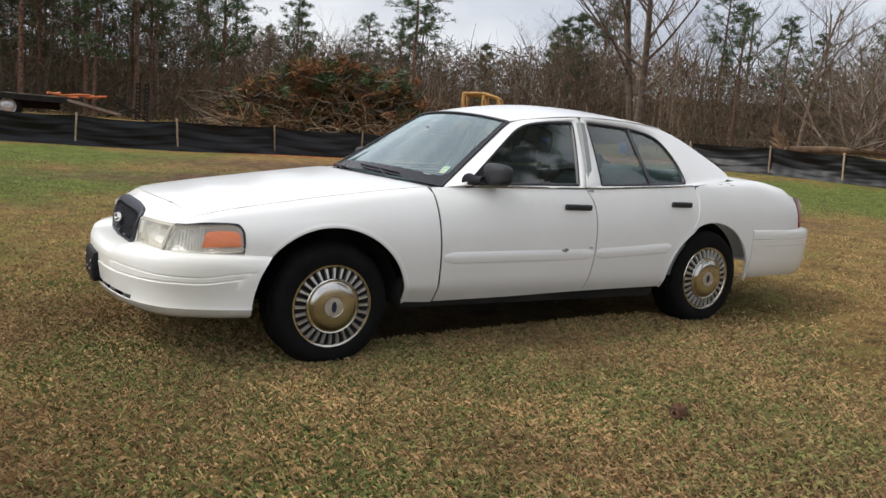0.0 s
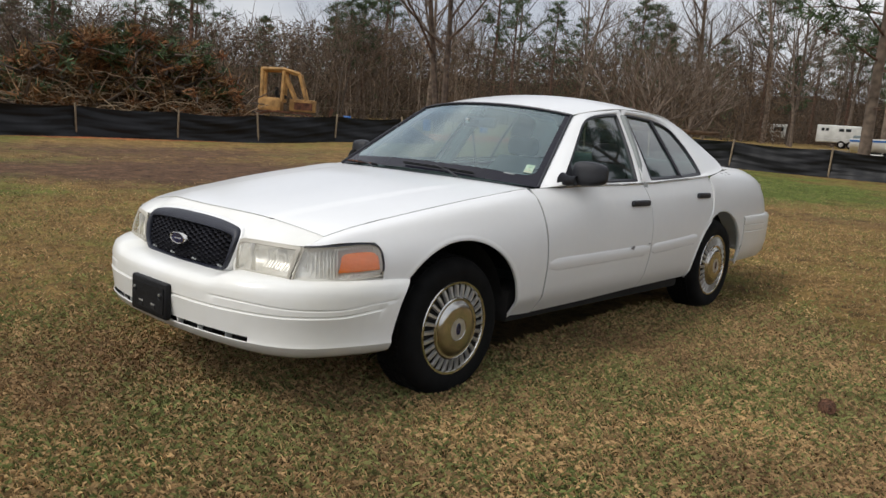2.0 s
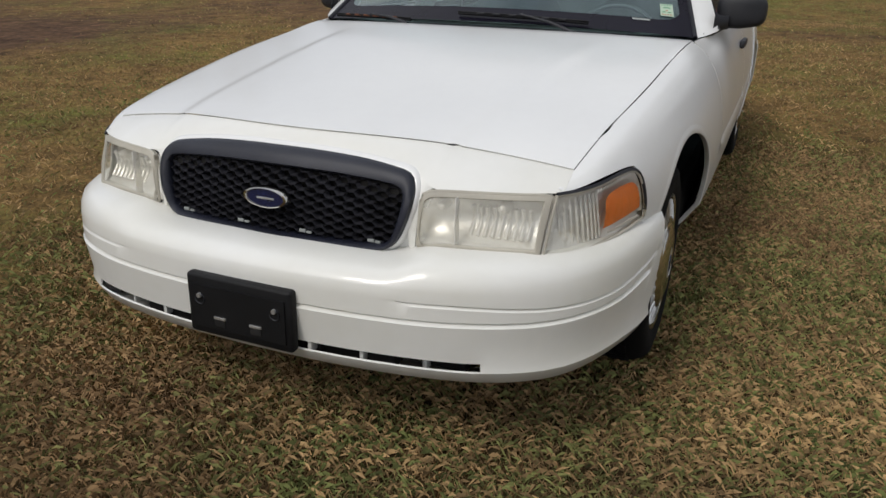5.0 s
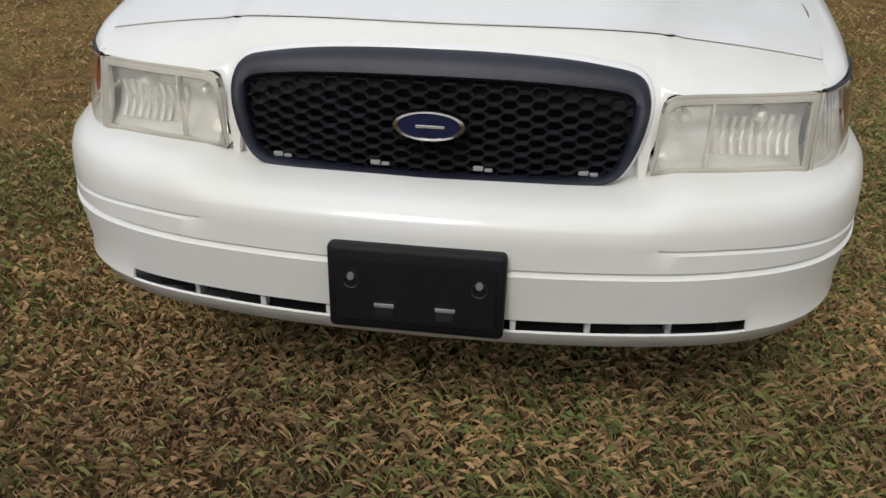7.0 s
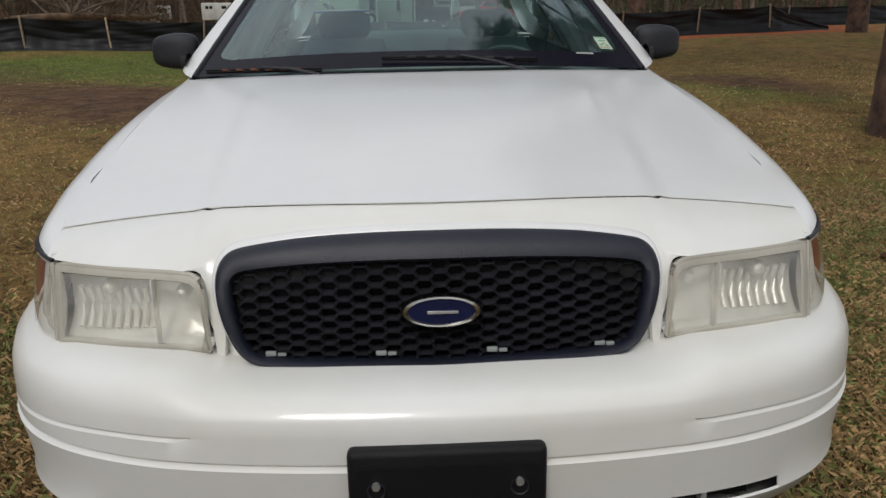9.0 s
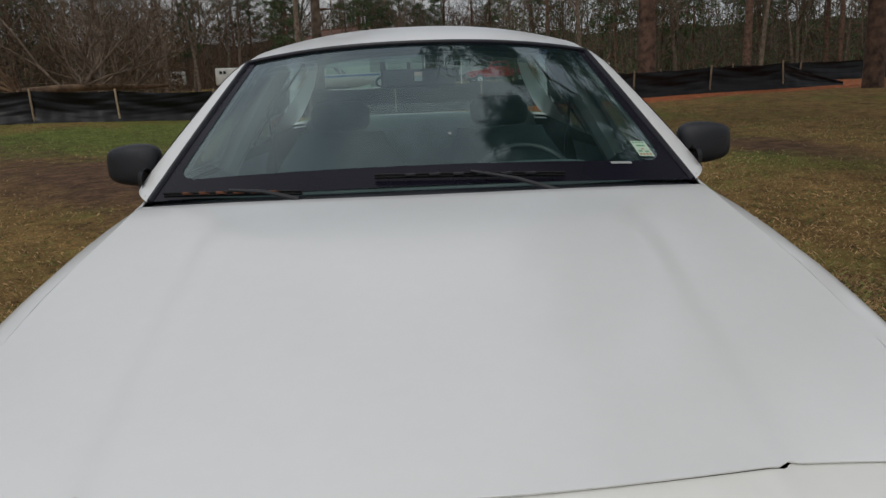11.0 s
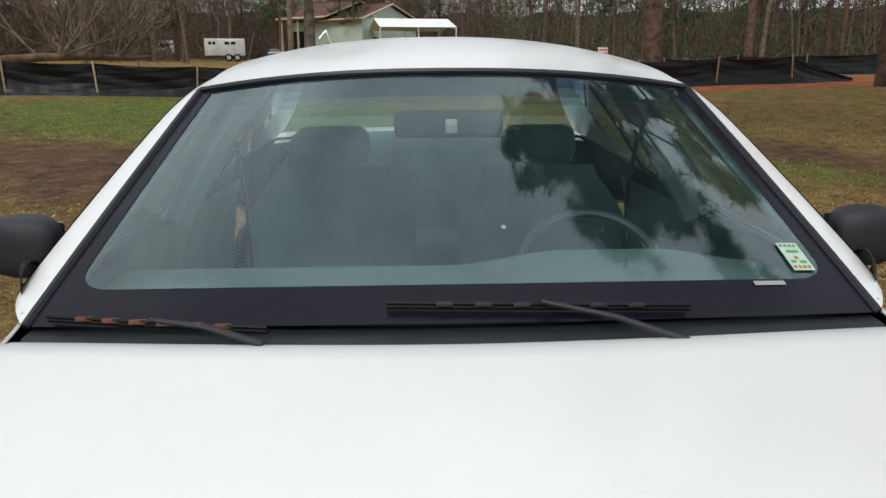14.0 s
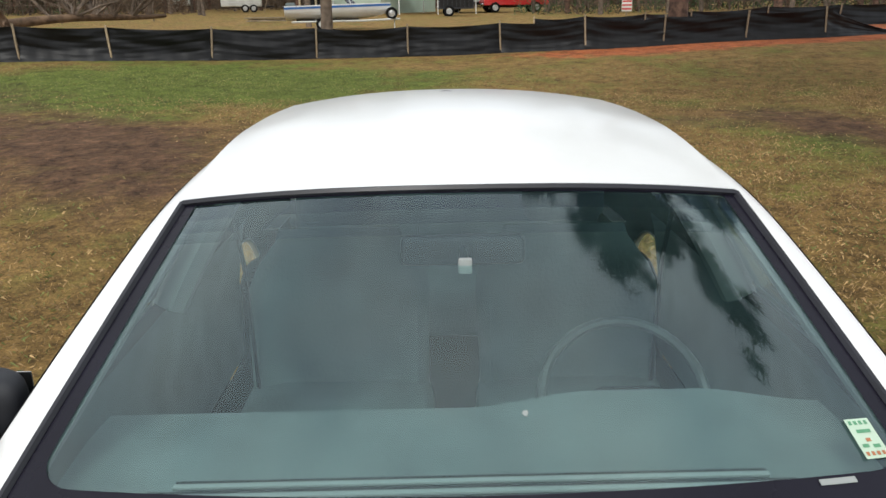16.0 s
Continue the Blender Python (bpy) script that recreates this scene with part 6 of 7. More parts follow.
stand(sg, 48.0, -11.8)


def utility_pole(x, y, h):
    p = thing("utility_pole", "grey wooden utility pole with a crossbar", "pole")
    part("shaft", Shape().tube([(0, 0, -0.4), (0.05, 0.02, h * 0.5), (0.15, 0.05, h)], [0.15, 0.13, 0.10], 10), GREY_BARK, p)
    part("crossbar", Shape().box((0.1, 0.05, h - 0.7), (0.1, 1.6, 0.1)), GREY_BARK, p)
    return stand(p, x, y, 0)


utility_pole(38.4, 5.95, 6.2)


# flatbed trailer with upright ramps
def flatbed(x, y, turn):
    t = thing("flatbed_trailer", "long black flatbed trailer with a worn wooden deck and raised ramps", "trailer")
    deck = part("deck", Shape().box((-3.0, 0, 0.72), (7.6, 2.3, 0.05)), PLANK, t, "worn plank deck")
    for k in range(7):
        part("plank", Shape().box((-3.0, -1.0 + 0.33 * k, 0.755), (7.58, 0.31, 0.025)), PLANK, deck)
    part("side_rail", Shape().box((-3.0, -1.18, 0.66), (7.7, 0.06, 0.16)).box((-3.0, 1.18, 0.66), (7.7, 0.06, 0.16)), DARK, t)
    part("dovetail", Shape().add([(0.8, -1.15, 0.74), (0.8, 1.15, 0.74), (2.3, 1.15, 0.42), (2.3, -1.15, 0.42)], [(0, 3, 2, 1)]), PLANK, t, solid=0.08)
    part("beam", Shape().box((-3.0, -0.5, 0.5), (7.4, 0.1, 0.25)).box((-3.0, 0.5, 0.5), (7.4, 0.1, 0.25)), DARK, t)
    for px in (-1.55, -0.62):
        for w in (-1, 1):
            tyre_wheel(t, px, w * 1.0, 0.38, 0.24)
            part("mudguard", Shape().grid([[(px + 0.46 * math.cos(a), w * 1.02 + d, 0.40 + 0.44 * math.sin(a)) for d in (-0.14, 0.14)] for a in np.linspace(0.1, 3.04, 10)]), DARK, t, solid=0.01)
    for w in (0.28, 0.52):
        ramp = Shape()
        ramp.tube([(2.42 + w, -0.95, 0.3), (2.44 + w, -0.95, 1.38)], 0.022, 4).tube([(2.52 + w, -0.95, 0.3), (2.54 + w, -0.95, 1.38)], 0.022, 4)
        for k in range(9):
            ramp.box((2.48 + w, -0.95, 0.38 + 0.118 * k), (0.11, 0.07, 0.05))
        part("ramp", ramp, DARK, t, "upright steel ramp")
    part("ramp_brace", Shape().tube([(2.2, -0.95, 0.75), (3.2, -0.95, 0.18)], 0.03, 5).tube([(1.9, -0.95, 0.3), (2.7, -0.95, 0.6)], 0.03, 5), DARK, t)
    load = Shape()
    rng = random.Random(4)
    for k in range(12):
        a = Vector((rng.uniform(0.5, 1.7), rng.uniform(-0.6, 0.6), rng.uniform(0.78, 0.86)))
        load.tube([a, a + Vector((rng.uniform(-0.6, 0.6), rng.uniform(-0.3, 0.3), rng.uniform(0.0, 0.10)))], 0.035, 5)
    load_ob = part("scrap_steel", load, ORANGE)
    tagged(load_ob, "rusty orange scrap steel lying on the trailer deck", "scrap steel", kind="stuff")
    stand(t, x, y, turn)
    load_ob.matrix_world = t.matrix_world.copy()
    return t


flatbed(-0.2, 21.2, -2)


def bulldozer(x, y, turn):
    """Blade towards local +x."""
    d = thing("bulldozer", "faded yellow bulldozer with an open roll cage and rusty blade", "bulldozer")
    for w in (-0.85, 0.85):
        loop = [(-1.5, 0.1), (-1.7, 0.4), (-1.5, 0.75), (0.9, 0.72), (1.25, 0.42), (1.05, 0.1)]
        pts = chaikin([(a, w, b) for a, b in loop], 2, True)
        tr = part("track", Shape().grid([[(p[0], p[1] + e, p[2]) for p in pts] for e in (-0.22, 0.22)], True), RUST, d, "rusty crawler track", solid=0.06)
        plates = Shape()
        for i, p in enumerate(pts[::1]):
            plates.box((p[0], w, p[2]), (0.09, 0.48, 0.07))
        part("track_plates", plates, RUST, tr)
        for k in range(5):
            part("roller", Shape().lathe([(0, -0.1), (0.14, -0.1), (0.14, 0.1), (0, 0.1)], 14, (-1.2 + 0.52 * k, w, 0.28)), DARK, tr)
    part("engine_hood", Shape().rbox((0.55, 0, 1.08), (1.3, 0.95, 0.62), 0.06), YELLOW, d)
    part("engine_side", Shape().box((0.6, -0.49, 1.05), (0.9, 0.02, 0.36)), RUST, d)
    part("rear_body", Shape().rbox((-1.05, 0, 1.05), (1.1, 1.5, 0.66), 0.06), YELLOW, d, "yellow fuel tank and fenders")
    part("seat", Shape().rbox((-0.55, 0, 1.45), (0.5, 0.55, 0.2), 0.05).rbox((-0.8, 0, 1.7), (0.15, 0.55, 0.45), 0.05), DARK, d)
    cage = part("roll_cage", Shape().tube([(-1.45, -0.7, 1.3), (-1.45, -0.7, 2.75), (-1.45, 0.7, 2.75), (-1.45, 0.7, 1.3)], 0.10, 6), YELLOW, d, "yellow roll cage")
    for w in (-0.7, 0.7):
        part("post", Shape().tube([(-0.45, w, 1.2), (-0.40, w, 2.72)], 0.10, 6), YELLOW, cage)
        part("post", Shape().tube([(0.75, w, 1.3), (0.35, w, 2.62)], 0.09, 6), YELLOW, cage)
        part("roof_rail", Shape().tube([(-1.45, w, 2.75), (-0.4, w, 2.80), (0.35, w, 2.62)], 0.10, 6), YELLOW, cage)
        part("brace", Shape().tube([(-0.40, w, 2.6), (0.2, w, 1.3)], 0.08, 6), YELLOW, cage)
    part("roof_sheet", Shape().box((-0.9, 0, 2.79), (1.1, 1.4, 0.05)), YELLOW, cage)
    part("cross_rail", Shape().tube([(0.35, -0.7, 2.62), (0.35, 0.7, 2.62)], 0.08, 6), YELLOW, cage)
    part("blade", Shape().grid([[(1.95 + 0.14 * (2 * v - 1) ** 2, y2, 0.12 + 0.9 * v) for y2 in (-1.5, -0.5, 0.5, 1.5)] for v in np.linspace(0, 1, 8)]), RUST, d, "rusty curved blade", solid=0.05)
    for w in (-1.15, 1.15):
        part("push_arm", Shape().tube([(-0.2, w, 0.45), (1.95, w, 0.4)], 0.08, 6), RUST, d)
    part("exhaust", Shape().tube([(0.6, 0.2, 1.35), (0.6, 0.2, 1.95)], 0.045, 8), RUST, d)
    return stand(d, x, y, turn)


dozer = bulldozer(20.2, 27.35, -42)
dozer.scale = (0.94, 0.94, 0.94)


def barrel(x, y, tilt):
    b = part("barrel", Shape().lathe([(0, 0), (0.18, 0), (0.195, 0.04), (0.19, 0.08), (0.205, 0.22), (0.195, 0.24), (0.205, 0.26), (0.20, 0.46), (0.19, 0.54), (0.17, 0.56), (0.0, 0.56)], 20, axis="z"), BLUE)
    b.matrix_world = pose(x, y, base(x, y), tilt, 0, 0)
    return tagged(b, "blue plastic barrel standing on bare soil", "barrel", "blue barrels")


for x, y, t in ((23.9, 27.6, 3), (25.4, 23.3, 0), (27.3, 21.2, -4)):
    barrel(x, y, t)
# low wire fence behind the barrels
wire = thing("wire_fence", "thin wire fence with low posts along the wood", "fence")
wpts = [(21.0, 33.0), (26.0, 30.0), (31.0, 26.5), (36.0, 22.5), (41.0, 19.0), (46.0, 16.0)]
for x, y in wpts:
    part("post", Shape().tube([(x, y, base(x, y)), (x, y, base(x, y) + 1.1)], 0.04, 5), GREY_BARK, wire)
for h in (0.5, 0.95):
    part("wire", Shape().tube([(x, y, base(x, y) + h) for x, y in wpts], 0.008, 4), GREY_BARK, wire)

# ---- trees ----
def grow(shape, rng, p, d, length, radius, level, tips, lean=0.0, most=3, sides=(7, 5, 3, 3)):
    """One limb with its side limbs, tapered and crooked."""
    n = (6, 4, 3, 2)[min(level, 3)]
    pts, q = [p.copy()], p.copy()
    dd = d.normalized()
    for i in range(n):
        dd = (dd + Vector((rng.uniform(-1, 1), rng.uniform(-1, 1), rng.uniform(-0.6, 0.9))) * (0.07 if level == 0 else 0.20)).normalized()
        q = q + dd * length / n
        pts.append(q.copy())
    end = 0.35 if level < most else 0.3
    radii = [radius * lerp(1, end, i / n) for i in range(n + 1)]
    shape[min(level, 1)].tube(pts, radii, sides[min(level, 3)], False)
    if level >= most:
        tips.append(pts[-1])
        return
    count = (8, 6, 5, 4)[level] + rng.randint(0, 2)
    for k in range(count):
        t = lerp(0.35 if level == 0 else 0.2, 1.0, (k + rng.random()) / count)
        i = min(int(t * n), n - 1)
        o = pts[i].lerp(pts[i + 1], t * n - i)
        a = rng.uniform(0, 6.283)
        side = Vector((math.cos(a), math.sin(a), 0))
        nd = (dd * rng.uniform(0.35, 0.8) + side * rng.uniform(0.5, 0.9) + Vector((0, 0, rng.uniform(0.0, 0.5)))).normalized()
        grow(shape, rng, o, nd, length * rng.uniform(0.38, 0.62) * (1.15 - 0.5 * t if level == 0 else 1), radius * lerp(1, end, t) * 0.55, level + 1, tips, most=most, sides=sides)


def bare_tree(seed, height, radius, forks=1, most=3):
    rng = random.Random(seed)
    shape = [Shape(), Shape()]
    tips = []
    for k in range(forks):
        a = rng.uniform(0, 6.28)
        d = Vector((0.16 * math.cos(a) * (forks > 1), 0.16 * math.sin(a) * (forks > 1), 1))
        if forks > 1:
            d = Vector((0.0, -0.07 + 0.17 * k, 1))
        grow(shape, rng, Vector((0, 0.12 * (k - 0.5) * (forks > 1), -0.3)), d, height * 0.78, radius, 0, tips, most=most)
    t = thing("bare_tree", "leafless grey hardwood tree at the wood's edge", "tree", "bare trees")
    part("trunk", shape[0], GREY_BARK, t)
    tagged(part("crown", shape[1], GREY_BARK, t, "bare crooked limbs and twigs"), kind="stuff")
    return t


def tuft(s, rng, c, r, needles, width):
    """A burst of needles round a point."""
    for _ in range(needles):
        d = Vector((rng.gauss(0, 1), rng.gauss(0, 1), rng.gauss(0.25, 0.8))).normalized()
        o = Vector(c) + Vector((rng.gauss(0, 0.28), rng.gauss(0, 0.28), rng.gauss(0, 0.16))) * r
        e = o + d * r * rng.uniform(0.5, 1.0)
        w = d.cross(Vector((rng.gauss(0, 1), rng.gauss(0, 1), rng.gauss(0, 1)))).normalized() * width
        k = len(s.v)
        s.v += [tuple(o - w), tuple(o + w), tuple(e)]
        s.f.append((k, k + 1, k + 2))


def pine_tree(seed, height, radius, crown_from, reach, tufts=6, needles=26, width=0.022, size=0.55, name="pine_tree", label="tall pine with a bare trunk and dark green crown", bark=None):
    rng = random.Random(seed)
    trunk, limbs, leaves = Shape(), Shape(), Shape()
    pts, q = [], Vector((0, 0, -0.3))
    for i in range(9):
        pts.append(q.copy())
        q = q + Vector((rng.uniform(-0.07, 0.07), rng.uniform(-0.07, 0.07), (height + 0.3) / 8))
    trunk.tube(pts, [radius * lerp(1.0, 0.28, (i / 8) ** 1.2) * (1.12 if i == 0 else 1) for i in range(9)], 12)
    count = int(10 + height * (1 - crown_from) * 2.2)
    for k in range(count):
        t = crown_from + (1 - crown_from) * (k + rng.random()) / count
        i = min(int(t * 8), 7)
        o = pts[i].lerp(pts[i + 1], t * 8 - i)
        a = k * 2.4 + rng.uniform(-0.5, 0.5)
        u = (t - crown_from) / (1 - crown_from)
        ln = reach * (0.55 + 0.75 * math.sin(math.pi * min(u * 0.8 + 0.22, 1))) * rng.uniform(0.6, 1.1) * (1.05 - 0.55 * u)
        d = Vector((math.cos(a), math.sin(a), rng.uniform(-0.1, 0.35) + 0.4 * u))
        e = o + d * ln
        mid = o.lerp(e, 0.5) + Vector((rng.uniform(-0.15, 0.15), rng.uniform(-0.15, 0.15), rng.uniform(-0.05, 0.2)))
        limbs.tube([o, mid, e], [radius * 0.20, radius * 0.13, 0.012], 5, False)
        for j in range(tufts):
            f = lerp(0.42, 1.05, (j + rng.random()) / tufts)
            c = o.lerp(mid, f * 2) if f < 0.5 else mid.lerp(e, f * 2 - 1)
            c = c + Vector((rng.gauss(0, 0.32), rng.gauss(0, 0.32), rng.gauss(0.1, 0.2))) * min(ln, 1.6) * 0.55
            limbs.tube([o.lerp(e, min(f * 0.9, 0.95)), c], [0.022, 0.008], 3, False)
            tuft(leaves, rng, c, size * rng.uniform(0.7, 1.2), needles, width)
    for k in range(7):
        t = lerp(0.35, crown_from, rng.random())
        i = min(int(t * 8), 7)
        a = rng.uniform(0, 6.28)
        limbs.tube([pts[i], pts[i] + Vector((math.cos(a), math.sin(a), rng.uniform(-0.1, 0.3))) * rng.uniform(0.4, 1.3)], [0.03, 0.008], 4, False)
    t = thing(name, label, "tree", "pine trees")
    part("trunk", trunk, bark or BARK, t)
    tagged(part("crown_wood", limbs, BARK, t), kind="stuff")
    tagged(part("crown", leaves, NEEDLES, t, "clumps of long green needles", smooth=0), kind="stuff")
    return t


def plant(ob, x, y, turn=0.0, size=1.0):
    m = pose(x, y, ground_z(x, y) - 0.05, 0, 0, turn) @ Matrix.Scale(size, 4)
    ob.matrix_world = m
    return ob


def plant_copy(ob, x, y, turn, size):
    c = copy_thing(ob, pose(x, y, ground_z(x, y) - 0.05, 0, 0, turn))
    c.scale = (size, size, size)
    return c


# single trees that the eye can pick out
plant(pine_tree(11, 16, 0.27, 0.40, 3.6, 15, 60, label="large reddish pine trunk in a patch of red clay"), 22.4, -7.0, 20)
plant(pine_tree(12, 16, 0.25, 0.43, 3.6, 15, 60, label="thick dark pine trunk beyond the fence end"), 18.7, -11.9, 70)
plant(pine_tree(13, 8.8, 0.19, 0.40, 2.7, 8, 40, 0.02, 0.45, label="pine with a low spreading crown beside the boat", bark=GREY_BARK), 23.6, 3.2, 130)
near_pine = pine_tree(14, 13.5, 0.26, 0.50, 3.3, 24, 110, 0.015, 0.42, label="tall pine whose boughs hang over the lawn")
plant(near_pine, 4.6, -4.3, 40)
plant(pine_tree(15, 13, 0.25, 0.34, 3.8, 11, 60, 0.018, 0.45, label="pine on the open side of the lawn"), 10.5, -8.8, 200)
double = plant(bare_tree(21, 13, 0.17, 2), 22.9, 20.2, 0)

# wood of bare trees and pines
rng = random.Random(5)
bare = [plant(bare_tree(30, 13.5, 0.17), 34, 31.5, 10), plant(bare_tree(31, 11.5, 0.13), 40, 24, 50), plant(bare_tree(32, 15, 0.20), 47, 19.5, 90), plant(bare_tree(33, 10, 0.11, 2), 52, -16, 0), plant(bare_tree(35, 14, 0.15), 44, -20, 200)]
tall = [plant(pine_tree(40, 15, 0.19, 0.5, 2.4, 5, 22, 0.035, 0.6), 29, 52, 0), plant(pine_tree(41, 12.5, 0.16, 0.35, 2.1, 6, 22, 0.035, 0.6), 13, 50, 90), plant(pine_tree(42, 17, 0.22, 0.6, 2.6, 5, 22, 0.035, 0.65), 40, -17.5, 30)]


def ring_place(az, r):
    return 0.6 + r * math.cos(radians(az)), r * math.sin(radians(az))


spots = []
for k in range(200):
    az = rng.uniform(-40, 104)
    near = 50 if az > 77 else (68 if az > 60 else (62 if az > 40 else (68 if az > 18 else (80 if az > -7 else 52))))
    r = near + 34 * rng.random() ** 1.3
    spots.append((az, r))
for k in range(56):
    spots.append((rng.uniform(80, 106), 46 + 16 * rng.random()) if k < 20 else (rng.uniform(-38, 78), 60 + 16 * rng.random()))
spots += [(rng.uniform(-8, 22), 78 + 20 * rng.random()) for _ in range(26)]
for az, r in spots:
    x, y = ring_place(az, r)
    pines = 0.72 if az > 80 else 0.55 if az > 60 else (0.34 if az > 25 else 0.42)
    if rng.random() < pines:
        plant_copy(rng.choice(tall), x, y, rng.uniform(0, 360), rng.uniform(0.62, 0.92) * (0.8 if 60 < az < 77 else 1))
    else:
        plant_copy(rng.choice(bare), x, y, rng.uniform(0, 360), rng.uniform(0.7, 1.05) * (0.72 if 60 < az < 77 else (1.2 if 15 < az < 38 else 1)))


def thicket(seed, count, az0, az1, near, deep, low, high, wide, name, label, mat):
    """Saplings and twigs too many to count."""
    r2 = np.random.RandomState(seed)
    az = np.radians(r2.uniform(az0, az1, count))
    rr = near + deep * r2.rand(count)
    x, y = 0.6 + rr * np.cos(az), rr * np.sin(az)
    z = np.array([ground_z(a, b) for a, b in zip(x, y)])
    h = low + (high - low) * r2.rand(count) ** 1.7
    tx, ty = r2.normal(0, 0.10, count) * h, r2.normal(0, 0.10, count) * h
    z0 = z + r2.rand(count) * r2.rand(count) * high * 0.55
    w = wide * r2.uniform(0.4, 1.4, count)
    sx, sy = -np.sin(az) * w, np.cos(az) * w
    v = np.empty((count, 4, 3))
    v[:, 0] = np.stack([x - sx, y - sy, z0 - 0.2], 1)
    v[:, 1] = np.stack([x + sx, y + sy, z0 - 0.2], 1)
    v[:, 2] = np.stack([x + tx + sx * 0.25, y + ty + sy * 0.25, z0 + h], 1)
    v[:, 3] = np.stack([x + tx - sx * 0.25, y + ty - sy * 0.25, z0 + h], 1)
    s = Shape()
    s.v = v.reshape(-1, 3).tolist()
    s.f = [(4 * i, 4 * i + 1, 4 * i + 2, 4 * i + 3) for i in range(count)]
    return tagged(part(name, s, mat, smooth=0), label, "thicket", kind="stuff")


def brush_haze(seed, count, az0, az1, near, deep, high, name, label, mat, long=0.9, wide=0.018):
    """Fine crossing twigs that fill a wood."""
    r2 = np.random.RandomState(seed)
    az = np.radians(r2.uniform(az0, az1, count))
    rr = near + deep * r2.rand(count)
    x, y = 0.6 + rr * np.cos(az), rr * np.sin(az)
    z = np.array([ground_z(a, b) for a, b in zip(x, y)]) + high * r2.rand(count) ** 1.25
    d = r2.normal(0, 1, (count, 3)) * np.array([1, 1, 1.1])
    d /= np.linalg.norm(d, axis=1)[:, None]
    ln = long * r2.uniform(0.4, 1.5, count)[:, None]
    n2 = np.cross(d, np.stack([np.cos(az), np.sin(az), 0 * az], 1))
    n2 /= np.linalg.norm(n2, axis=1)[:, None] + 1e-9
    p = np.stack([x, y, z], 1)
    v = np.stack([p - n2 * wide, p + n2 * wide, p + d * ln], 1)
    s = Shape()
    s.v = v.reshape(-1, 3).tolist()
    s.f = [(3 * i, 3 * i + 1, 3 * i + 2) for i in range(count)]
    return tagged(part(name, s, mat, smooth=0), label, "thicket", kind="stuff")


for k, (a0, a1, near, high) in enumerate(((77, 106, 48, 8.0), (60, 77, 66, 8.5), (40, 60, 60, 8.0), (17, 40, 66, 7.5), (-8, 17, 82, 8.0), (-42, -8, 52, 7.5))):
    thicket(50 + k, 420, a0, a1, near, 30, 2.5, high, 0.045, "saplings", "dense grey-brown saplings of a winter wood", GREY_BARK)
    brush_haze(60 + k, 24000 if a1 > -8 else 9000, a0, a1, near, 34, high, "twigs", "tangle of fine brown winter twigs", TWIGS, 1.1, 0.03)
brush_haze(72, 12000, -42, -6, 53, 22, 7.5, "pine_scrub", "dark green pine scrub in the wood", NEEDLES, 0.6, 0.028)
brush_haze(70, 9000, 76, 106, 50, 14, 7.5, "pine_scrub", "young green pine scrub in the wood", NEEDLES, 0.45, 0.022)
brush_haze(71, 5000, 20, 62, 62, 20, 8, "pine_scrub", "young green pine scrub in the wood", NEEDLES, 0.45, 0.022)
# distance behind the wood
far = []
for az in np.linspace(-60, 125, 186):
    r = 128
    x, y = ring_place(az, r)
    zg = ground_z(x, y)
    far.append([(x, y, zg - 1), (x, y, zg + 7.5 + 1.6 * noise.noise((az * 0.35, 0, 0)) + 1.0 * noise.noise((az * 1.7, 3, 0)))])
tagged(part("backdrop", Shape().grid(far), FAR_WOOD), "dull brown far edge of the wood", "far wood", kind="structure")


# fallen tree with its roots
def fallen_tree():
    t = thing("fallen_tree", "fallen bare tree with torn roots lying behind the fence", "fallen tree")
    x0, y0, x1, y1 = 21.0, 11.3, 25.6, 8.6
    rngf = random.Random(8)
    trunk = [(lerp(x0, x1, u), lerp(y0, y1, u), lerp(ground_z(x0, y0) + 0.62, ground_z(x1, y1) + 0.85, u) + 0.06 * math.sin(5 * u)) for u in np.linspace(0, 1, 9)]
    part("trunk", Shape().tube(trunk, [0.14, 0.13, 0.12, 0.11, 0.105, 0.10, 0.09, 0.08, 0.06], 10), LOG, t)
    roots = Shape()
    for k in range(34):
        a, b = rngf.uniform(0, 6.28), rngf.uniform(0.3, 0.85)
        p = Vector(trunk[0])
        d = Vector((-0.5, 0.35 + 0.5 * math.cos(a), math.sin(a))) * b
        roots.tube([p, p + d * 0.6 + Vector((0, 0, rngf.uniform(-0.1, 0.1))), p + d], [0.10, 0.06, 0.015], 5)
    part("roots", roots, LOG, t, "torn earthy roots")
    shape, tips = [Shape(), Shape()], []
    for k in range(30):
        u = rngf.uniform(0.25, 1.0)
        i = min(int(u * 8), 7)
        p = Vector(trunk[i])
        d = Vector((rngf.uniform(-0.3, 0.9), rngf.uniform(-0.9, 0.5), rngf.uniform(0.1, 1.1)))
        grow(shape, rngf, p, d, rngf.uniform(1.6, 3.6), 0.042, 1, tips, most=3)
    tagged(part("fallen_crown", shape[1], GREY_BARK, t, "spread leafless branches"), kind="stuff")
    return t


fallen_tree()
stack = part("boards", Shape().rbox((0, 0, 0.12), (2.6, 0.25, 0.06), 0.01).rbox((0.2, 0.3, 0.2), (2.8, 0.2, 0.06), 0.01).rbox((-0.3, 0.1, 0.28), (2.2, 0.22, 0.05), 0.01), PLANK)
stack.matrix_world = pose(44.0, 8.9, ground_z(44, 8.9), 0, 0, -80)
tagged(stack, "loose grey boards lying on the grass", "boards")


